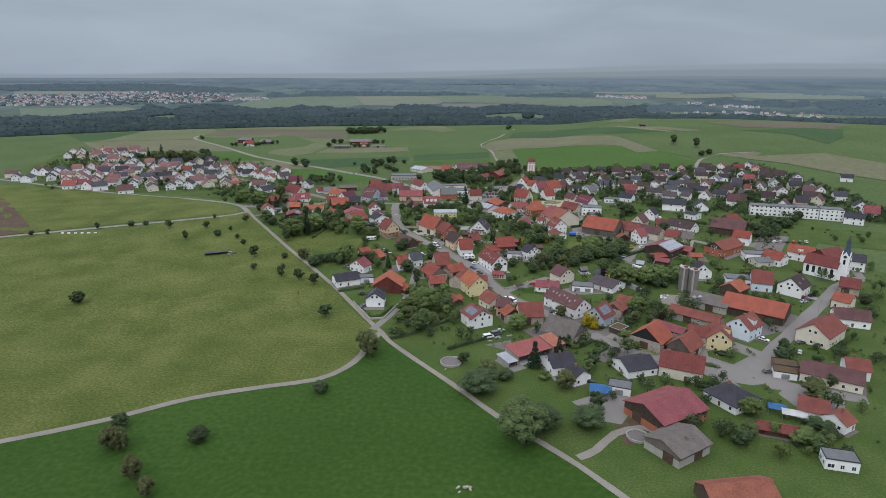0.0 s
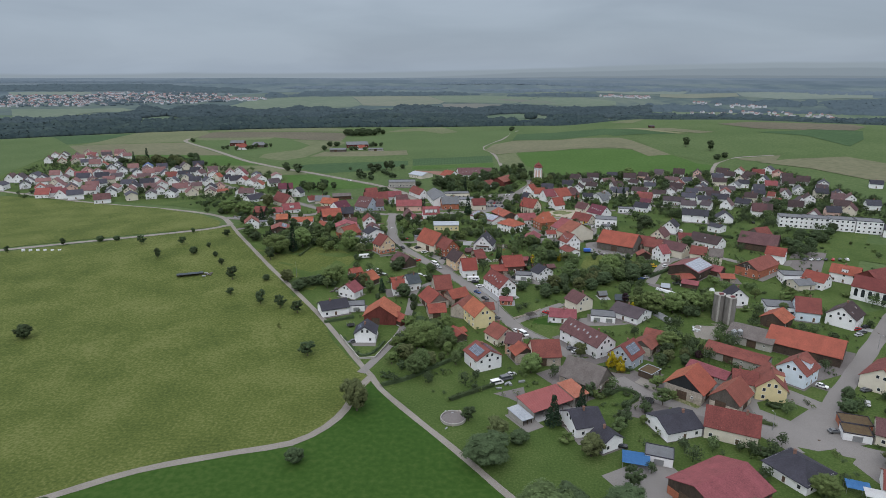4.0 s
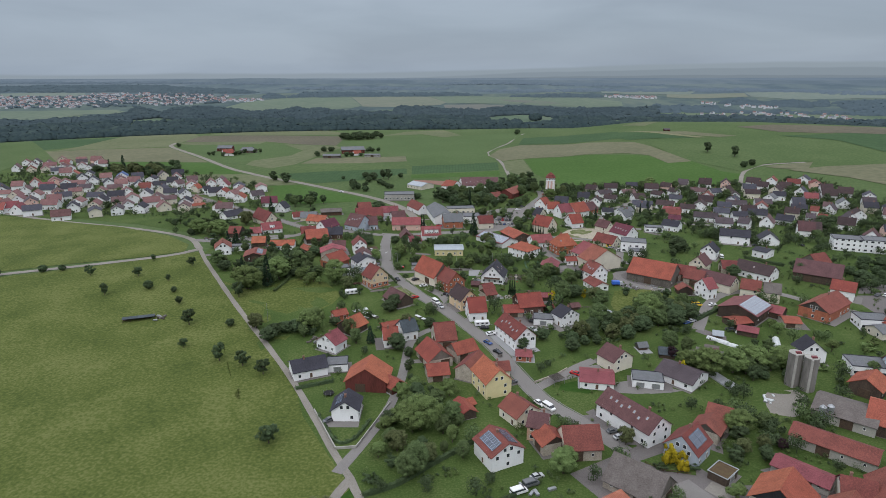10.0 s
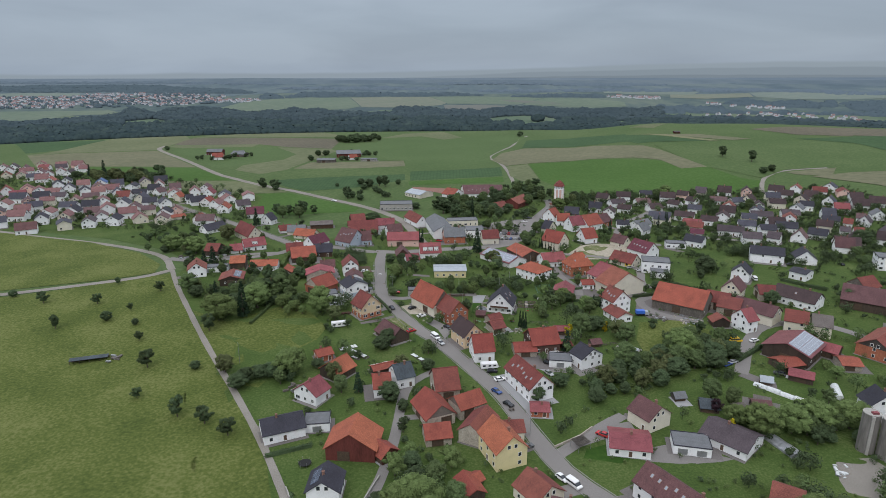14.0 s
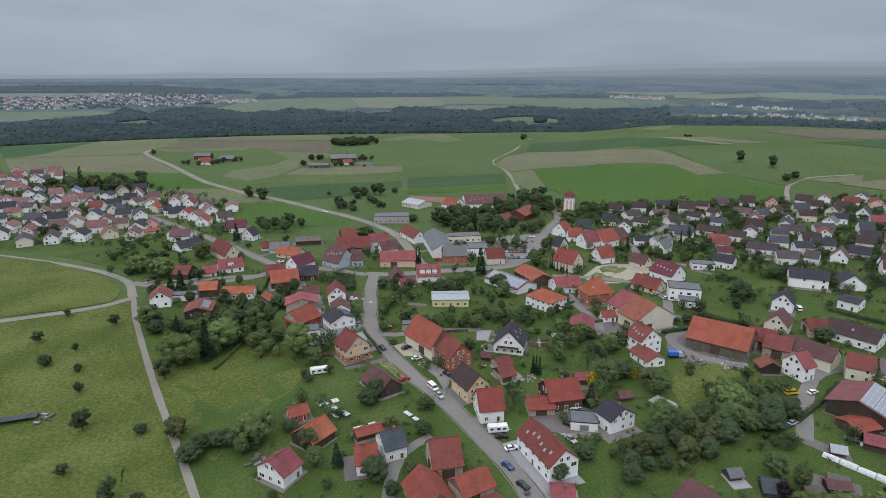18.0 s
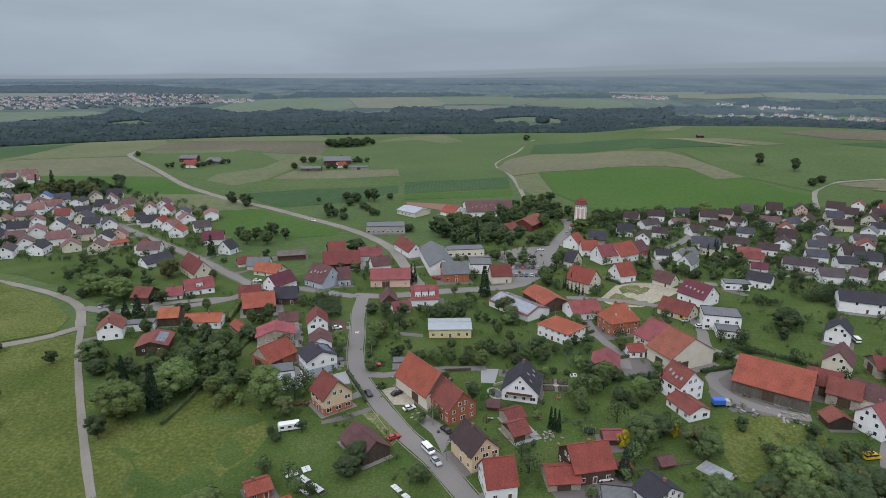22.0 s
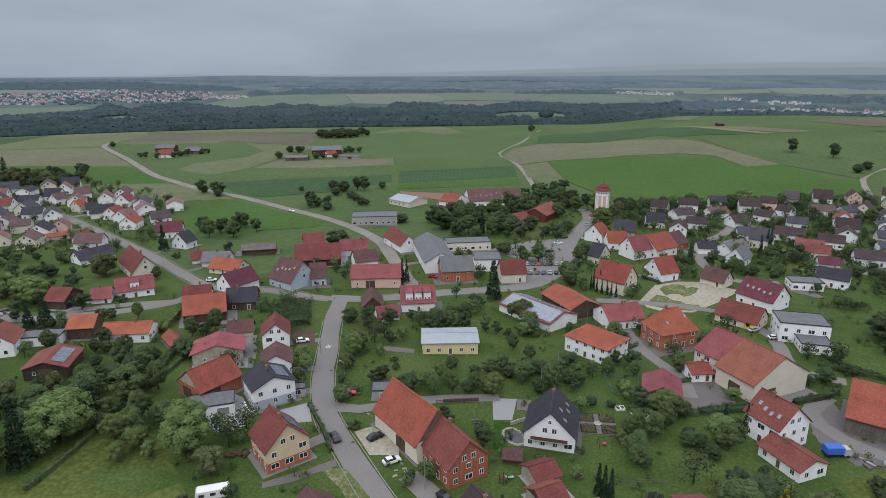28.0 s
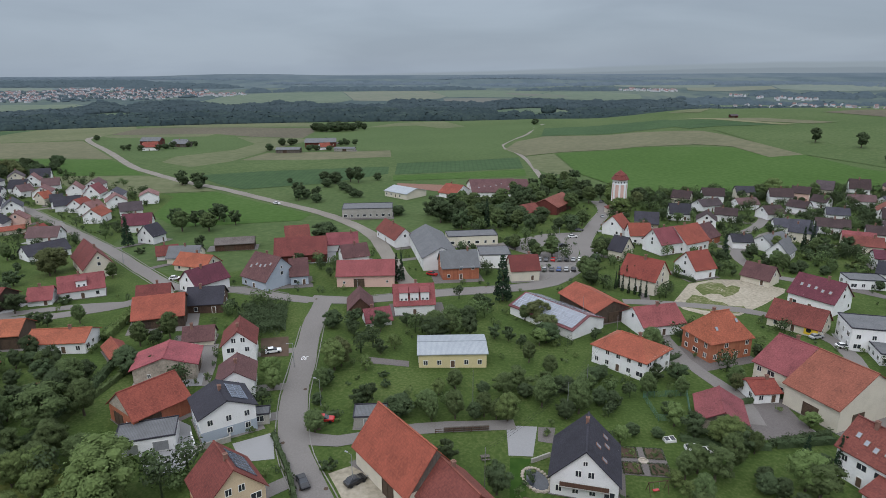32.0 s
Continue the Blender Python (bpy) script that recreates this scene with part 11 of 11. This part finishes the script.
tree("b", 143.2, 475.0, 15.5, 1.25)
tree("b", 137.0, 464.0, 9, 0.8)
for x, y, h in ((71.1, 422.7, 5), (57.3, 417.9, 6), (61.0, 399.5, 9), (89.8, 397.2, 4)):
    tree("b", x, y, h, 0.9)
tree("c", -90.7, 412.6, 9, 1.2)
tree("c", -103.6, 398.5, 9, 1.2)
tree("b", -123.8, 424.0, 10, 1.1)
tree("n", -93.8, 402.1, 13, 0.8)
tree("n", -112.1, 418.8, 8, 0.8)
tree("a", -95.1, 430.7, 8, 1.1)
tree("a", -89.4, 448.2, 7, 1.2)
hedge(1.4, 1.6, (115.7, 462.8), (119.4, 454.6), (124.5, 449.2))
hedge(1.5, 1.7, (91.8, 434.7), (97.7, 436.7), (106.5, 439.7))
hedge(1.3, 1.5, (-88.8, 395.2), (-86.6, 405.9), (-84.3, 424.9), (-81.5, 442.4), (-79.5, 463.2), leaf="mid")
hedge(2.4, 2.6, (-94.8, 472.6), (-96.1, 487.2), (-97.1, 500.4), leaf="light")
POLES = ((24.8, 439.3), (5.5, 415.2), (45.3, 477.1), (-5.6, 398.7))
for x, y in POLES:
    pole(x, y, 9, "weathered wooden power pole", "power_pole", False)
wires(*(on_top(x, y, 8.7) for x, y in (POLES[2], POLES[0], POLES[1])))
hedge(3.0, 3.5, (116.3, 684.0), (135.0, 686.8), (164.2, 685.0), (179.4, 683.2))
hedge(2.5, 3.0, (184.7, 663.4), (207.1, 674.8), (226.2, 678.4))


for x, y, rot, long, deep, wall, roof in ((80.7, 339.4, 10, 4.0, 3.0, "greywood", "grey"), (89.6, 334.7, -15, 6.0, 4.4, "brownwood", "greengrey"), (108.7, 336.6, -25, 5.0, 4.0, "redwood", "greybrown"), (117.1, 350.5, -20, 4.0, 3.2, "greywood", "metal"), (98.5, 332.4, 5, 3.2, 2.6, "wood", "greybrown"),
                                           (5.8, 293.4, 40, 6.0, 3.6, "wood", "red"), (86.0, 312.6, -30, 3.2, 2.8, "redwood", "red"), (85.5, 317.3, -30, 3.0, 3.0, "redwood", "darkred"), (60.4, 380.7, 15, 4.4, 3.6, "greywood", "brown"), (47.7, 378.3, 25, 4.0, 3.4, "redwood", "darkred"), (14.1, 409.2, -10, 4.0, 3.0, "greywood", "brown"), (-94.5, 443.8, 20, 3.4, 2.6, "wood", "red")):
    house(x, y, rot, long, deep, 2.1, 3.2, wall, roof, near=False, chimney=False, barn=True, name="garden_shed")
tree("p", 90.3, 330.4, 5.5)
tree("c", 95.0, 324.2, 5.0, 1.2)
tree("p", 103.2, 269.3, 4.5)
rnd = random.Random(77)
parked = 0
for x, y, rot, a, b in PLOTS:
    if parked < 22 and 120 < y < 520 and abs(x) < 170 and a > 4 and rnd.random() < 0.3:
        d = np.hypot(np.array(ROADS)[:, 0] - x, np.array(ROADS)[:, 1] - y)
        i = int(d.argmin())
        if max(a, b) + 5.5 < d[i] < 20:
            k = (max(a, b) + 3.0) / d[i]
            qx, qy = x + (ROADS[i][0] - x) * k, y + (ROADS[i][1] - y) * k
            if not any(math.hypot(qx - u, qy - v) < max(c, e2) + 2.5 for u, v, _, c, e2 in PLOTS):
                car(qx, qy, math.degrees(math.atan2(ROADS[i][1] - y, ROADS[i][0] - x)), rnd.choice(("grey", "black", "silver", "white", "blue", "red")))
                parked += 1


# ---- paved yards, drives and garden planting between the houses ----
def yards():
    """A paved apron round each house and a drive to the nearest street, one sheet for each paving."""
    rnd = random.Random(12)
    sheets = {k: bmesh.new() for k in ("plaza", "gravelp", "asphalt")}
    roads = np.array(ROADS)
    ends = []
    for n, (x, y, rot, a, b) in enumerate(PLOTS):
        bm = sheets[rnd.choice(("plaza", "gravelp", "gravelp", "gravelp", "gravelp", "asphalt", "asphalt", "asphalt"))]
        r, lift = radians(rot), 0.062 + 0.0004 * (n % 40)
        ex = [rnd.choice((0.3, 0.8, 1.5, 3.5)) for _ in range(4)]
        q = [(-a - ex[0], -b - ex[1]), (a + ex[2], -b - ex[1]), (a + ex[2], b + ex[3] * 0.4), (-a - ex[0], b + ex[3] * 0.4)]
        vs = []
        for u, v in q:
            px, py = x + u * math.cos(r) - v * math.sin(r), y + u * math.sin(r) + v * math.cos(r)
            vs.append(bm.verts.new((px, py, max(terrain(px, py), level(x, y) - 0.3) + lift)))
        if rnd.random() < 0.5:
            bm.faces.new(vs)
        else:
            for v in vs:
                bm.verts.remove(v)
        d = np.hypot(roads[:, 0] - x, roads[:, 1] - y)
        i = int(d.argmin())
        if 4 < d[i] < 19 and rnd.random() < 0.7 and not any(math.hypot(roads[i, 0] - u, roads[i, 1] - v) < 11 for u, v in ends):
            ends.append((roads[i, 0], roads[i, 1]))
            p, t = Vector((x, y)), Vector(roads[i, :2])
            s = (t - p).normalized()
            side = Vector((-s.y, s.x)) * rnd.uniform(1.4, 2.6)
            steps = 5
            prev = None
            for k in range(steps + 1):
                c = p.lerp(t, k / steps)
                row = [bm.verts.new((e2.x, e2.y, terrain(e2.x, e2.y) + lift + 0.004)) for e2 in (c + side, c - side)]
                if prev:
                    bm.faces.new((prev[0], prev[1], row[1], row[0]))
                prev = row
    for k, bm in sheets.items():
        bm.normal_update()
        for f in bm.faces:
            if f.normal.z < 0:
                f.normal_flip()
        tagged(new("yard_" + {"plaza": "paving", "gravelp": "gravel", "asphalt": "asphalt"}[k], mesh_of(bm, "yard", FIELD[k])), kind="structure")


yards()


def free_spots(n, seed, gap, *poly):
    """Random places in a polygon that lie on no road and in no house."""
    rng = np.random.default_rng(seed)
    P = np.array(poly)
    pts = rng.uniform(P.min(0), P.max(0), (n, 2))
    inside = np.zeros(n, bool)
    for i in range(len(P)):
        (x0, y0), (x1, y1) = P[i], P[i - 1]
        cross = (y0 > pts[:, 1]) != (y1 > pts[:, 1])
        inside ^= cross & (pts[:, 0] < (x1 - x0) * (pts[:, 1] - y0) / (y1 - y0 + 1e-9) + x0)
    pts = pts[inside]
    for x, y, rot, a, b in PLOTS:
        r = radians(rot)
        u = (pts[:, 0] - x) * math.cos(r) + (pts[:, 1] - y) * math.sin(r)
        v = -(pts[:, 0] - x) * math.sin(r) + (pts[:, 1] - y) * math.cos(r)
        pts = pts[(abs(u) > a + gap) | (abs(v) > b + gap)]
    for x, y, h in ROADS:
        pts = pts[(pts[:, 0] - x) ** 2 + (pts[:, 1] - y) ** 2 > (h + gap + 0.6) ** 2]
    return pts


OPEN_LAWNS = [[(-89.9, 428.5), (-87.8, 444.2), (-83.4, 456.7), (-74.0, 447.5), (-67.2, 425.8), (-74.4, 423.6), (-73.6, 410.4), (-85.2, 410.0)],
              [(36.6, 441.1), (87.4, 441.6), (76.5, 412.9), (23.6, 412.3)], [(-3.9, 431.4), (11.5, 432.9), (9.7, 413.5), (-0.4, 413.2)],
              [(-23.8, 465.2), (29.4, 467.1), (28.1, 452.2), (-21.8, 450.5)], [(23.9, 313.0), (45.2, 295.8), (33.4, 285.9)],
              [(72.1, 510.8), (83.7, 530.7), (95.8, 535.6), (107.6, 534), (118.3, 523.3), (114.9, 518.4), (102.1, 506.8), (89.5, 497.1), (78.3, 497.1), (72, 504.3)]]


def bunched(pts, wide, least):
    """Keeps the places that fall in thickets and leaves the lawns open."""
    return np.array([p for p in pts if not any(inside(p[0], p[1], g) for g in OPEN_LAWNS) and noise.noise(Vector((p[0] / wide, p[1] / wide, 7.0))) > least])


def planting(name, spots, leaf, lo, hi, seed, label, lumps, quads, slim=0.5):
    """Garden planting that nobody could count: each plant some leafy lumps, the taller ones on a stem."""
    rng = np.random.default_rng(seed)
    allv = []
    for x, y in spots:
        z, h = terrain(x, y), rng.uniform(lo, hi) * rng.uniform(0.7, 1.15)
        R = h * slim * rng.uniform(0.8, 1.25)
        for _ in range(lumps):
            a, f = rng.uniform(0, 6.28), math.sqrt(rng.random())
            r = R * rng.uniform(0.5, 0.76)
            c0 = (x + math.cos(a) * f * R * 0.6, y + math.sin(a) * f * R * 0.6, z + h * rng.uniform(0.38, 0.80))
            v = rng.normal(size=(quads, 3))
            v /= np.linalg.norm(v, axis=1)[:, None]
            mass = np.array(c0) - (x, y, z + h * 0.35)
            c = v * (r, r, r * 0.85) * rng.uniform(0.75, 1.05, (quads, 1)) + c0
            u = np.cross(v * 0.6 + mass / (np.linalg.norm(mass) + 0.01) * 0.6 + rng.normal(size=(quads, 3)) * 0.3, rng.normal(size=(quads, 3)))
            u /= np.linalg.norm(u, axis=1)[:, None]
            w = np.cross(v, u)
            s = (0.16 + 0.024 * h) * rng.uniform(0.7, 1.3, (quads, 1))
            allv.append(np.stack([c + u * s, c + w * s * 0.7, c - u * s, c - w * s * 0.7], 1).reshape(-1, 3))
        k = h * 0.035
        for du, dv in ((k, 0), (0, k)):
            allv.append(np.array([(x - du, y - dv, z - 0.2), (x + du, y + dv, z - 0.2), (x + du * 0.6, y + dv * 0.6, z + h * 0.6), (x - du * 0.6, y - dv * 0.6, z + h * 0.6)]))
    verts = np.concatenate(allv)
    me = bpy.data.meshes.new(name)
    me.from_pydata(verts.tolist(), [], np.arange(len(verts)).reshape(-1, 4).tolist())
    me.materials.append(LEAF[leaf])
    return tagged(new(name, me), label, "planting", kind="stuff")


VILLAGE = [-146.4, 475.5], [-73.4, 537.3], [114.1, 689.8], [319.9, 531.7], [176.2, 318.8], [92.5, 232.6], [31.6, 232.1], [-15.1, 243.5], [-25.7, 250.0], [-18.4, 295.2], [-53.0, 316.4], [-63.1, 346.9], [-61.3, 418.4], [-105.6, 397.8]
ESTATE_W = [-458.4, 678.3], [-499.4, 826.6], [-297.5, 783.0], [-175.7, 691.2], [-149.6, 581.4], [-174.0, 558.8], [-291.0, 568.9], [-380.0, 572.0]
ESTATE_E = [114.1, 689.8], [361.8, 700.6], [372.0, 548.5], [345.8, 440.0], [290.0, 470.0], [176.2, 499.7], [103.1, 629.0]
SOUTH = [26.3, 235.9], [98.9, 284.4], [268.0, 351.3], [132.2, 159.3], [82.1, 175.0], [57.1, 194.1]
spots = [free_spots(n, i, 0.7, *p) for i, (n, p) in enumerate(((15000, VILLAGE), (4200, ESTATE_W), (7000, ESTATE_E), (3200, SOUTH)))]
shrubs = bunched(np.concatenate(spots), 9.0, 0.12)
for i, (leaf, what) in enumerate((("mid", "green"), ("light", "light green"), ("dark", "dark green"))):
    planting("garden_shrubs", shrubs[i::3], leaf, 0.9, 2.6, 40 + i, f"{what} shrubs and beds between the houses", 3, 20, 0.55)
spots = [free_spots(n, 20 + i, 2.0, *p) for i, (n, p) in enumerate(((2600, VILLAGE), (1300, ESTATE_W), (2600, ESTATE_E), (900, SOUTH)))]
small_trees = bunched(np.concatenate(spots), 14.0, 0.05)
for i, (leaf, what) in enumerate((("mid", "green"), ("dark", "dark green"), ("dark", "deep green"))):
    planting("garden_trees", small_trees[i::3], leaf, 3.4, 7.5, 50 + i, f"{what} garden and orchard trees between the houses", 9, 44, 0.42)

spots = bunched(np.concatenate([free_spots(6400, 31, 0.7, *ESTATE_E), free_spots(3600, 32, 0.8, *ESTATE_W)]), 8.0, 0.02)
planting("estate_bushes", spots, "dark", 2.0, 5.2, 61, "dark green bushes and hedges between the estate houses", 5, 22, 0.5)


# ---- kerbs along the streets ----
KERB = surface("kerb_stone", ((0.19, 0.183, 0.172), (0.25, 0.243, 0.232)), 1.5, 0.9, 0.1)


def kerb(pts, off):
    """A raised stone edge that follows a street at one side."""
    line = spline(pts)
    bm, prev = bmesh.new(), None
    for i, q in enumerate(line):
        d = (line[min(i + 1, len(line) - 1)] - line[max(i - 1, 0)]).normalized()
        n = Vector((-d.y, d.x))
        row = []
        for o, h in ((off - 0.10, 0.02), (off - 0.09, 0.20), (off + 0.09, 0.20), (off + 0.10, 0.02)):
            c = q + n * o
            row.append(bm.verts.new((c.x, c.y, terrain(c.x, c.y) + h)))
        if prev:
            for k in range(3):
                bm.faces.new((prev[k], prev[k + 1], row[k + 1], row[k]))
        prev = row
    bmesh.ops.recalc_face_normals(bm, faces=bm.faces[:])
    tagged(new("kerb", mesh_of(bm, "kerb", KERB)), kind="structure")


for pts in (STREETS["street_a"][0][3:-1], STREETS["street_b"][0][1:], STREETS["street_c"][0][1:]):
    for off in (-3.45, 3.45):
        kerb(pts, off)

# gardens between the southern courts
hedge(1.6, 1.5, (60.1, 240.6), (65.7, 244.4), (69.9, 239.6), (62.6, 232.2), leaf="dark")
hedge(1.8, 1.2, (100.6, 226.2), (104.8, 223.6), (109.2, 221.2), leaf="mid")
for kind, x, y, high, wide in (("h", 52.5, 238.8, 5.5, 0.9), ("n", 47.6, 230.6, 7.0, 1.0), ("n", 36.2, 220.8, 8.5, 1.3), ("t", 55.0, 239.4, 2.6, 1.0), ("h", 59.4, 221.0, 5.0, 1.2), ("d", 17.0, 214.2, 8.5, 1.3),
                               ("h", 58.4, 238.8, 3.6, 1.0), ("s", 66.0, 240.4, 2.2, 1.0), ("s", 62.5, 259.6, 2.4, 1.3), ("s", 72.0, 259.6, 2.4, 1.3), ("h", 86.0, 263.0, 5.0, 1.2), ("d", 90.0, 267.0, 7.0, 1.1),
                               ("h", 95.5, 264.0, 4.6, 1.3), ("d", 98.0, 270.0, 6.5, 1.1), ("h", 92.0, 274.0, 5.0, 1.2), ("c", 94.0, 279.0, 6.0, 1.1), ("s", 115.0, 233.0, 2.6, 1.5), ("s", 118.5, 232.4, 2.4, 1.5), ("a", 103.0, 281.0, 6.0, 1.1),
                               ("d", -16.0, 268.0, 9.0, 1.1), ("c", -12.0, 279.0, 8.0, 1.1), ("d", -6.5, 262.0, 8.5, 1.1), ("b", -19.5, 283.0, 8.0, 1.1)):
    tree(kind, x, y, high, wide)

# bushes and trees of the meadow beside the northern lane
for kind, x, y, high, wide in (("c", -170.3, 504.5, 7.5, 1.2), ("b", -170.6, 510.0, 8, 1.1), ("d", -159.0, 499.0, 8.5, 1.2), ("c", -153.5, 497.7, 8, 1.2), ("d", -153.7, 504.2, 8, 1.1), ("h", -155.0, 490.3, 3.6, 1.3), ("h", -188.3, 536.9, 4, 1.3), ("h", -176.1, 536.4, 3.5, 1.3), ("a", -202.5, 535.9, 5, 1.0), ("a", -185.8, 505.1, 5, 1.0), ("h", -151.2, 518.4, 5, 1.3), ("n", -134.4, 475.1, 8, 1.3), ("n", -138.7, 473.0, 7, 1.2), ("h", -148.7, 481.2, 3.6, 1.3)):
    tree(kind, x, y, high, wide)
pile(-157.6, 490.3, "grey weathered heap of logs in the meadow", WALL["greywood"], 10, 1.1, 2.6, 21, "log_pile")


def covered_pool(x, y, rot, long, wide):
    """A garden pool under a flat grey cover, with a raised rim and folded bars."""
    p = new("covered_pool")
    p.matrix_world = pose(x, y, level(x, y), 0, 0, rot)
    tagged(p, "garden pool under a pale grey sliding cover", "pool")
    a, b = long / 2, wide / 2
    part("rim", box_mesh("rim", WALL["concrete"], -a - 0.5, a + 0.5, -b - 0.5, b + 0.5, -0.6, 0.35), p)
    for i in range(6):
        x0 = -a + i * long / 6
        part("cover_panel", box_mesh("cover_panel", SHEET_GREY, x0 + 0.04, x0 + long / 6 - 0.04, -b, b, 0.354, 0.52 + 0.03 * (i % 2)), p)


covered_pool(73.8, 377.6, -50.0, 8.0, 4.6)


def sign_board(x, y, z, rot, wide, high, mat, label):
    """A painted board on a wall, with a dark emblem."""
    b = new("sign_board")
    b.matrix_world = pose(x, y, z, 0, 0, rot)
    tagged(b, label, "sign")
    part("board", box_mesh("board", mat, -wide / 2, wide / 2, -0.06, 0.0, 0, high), b)
    bm = bmesh.new()
    lathe(bm, ((0.03, -0.02), (high * 0.3, -0.02), (high * 0.3, 0.02)), 14)
    part("emblem", mesh_of(bm, "emblem", WALL["blackwood"]), b, pose(-wide * 0.15, -0.085, high * 0.55, 90))


SIGN_YELLOW = surface("sign_yellow_paint", ((0.62, 0.42, 0.03), (0.70, 0.50, 0.05)), 1.0, 0.6)
sign_board(102.47, 483.42, level(102.5, 483.4) + 0.5, -46.1, 3.6, 2.3, SIGN_YELLOW, "yellow painted advertising board on a garage front")

# tall grove behind the western estate
for x, y, high, wide in ((-352.0, 752.0, 15, 1.2), (-340.0, 758.0, 16, 1.2), (-330.0, 751.0, 14, 1.2), (-321.0, 760.0, 15, 1.2), (-310.0, 752.0, 14, 1.1), (-345.0, 742.0, 12, 1.2), (-302.0, 746.0, 11, 1.0), (-362.0, 762.0, 14, 1.1)):
    tree("d", x, y, high, wide)
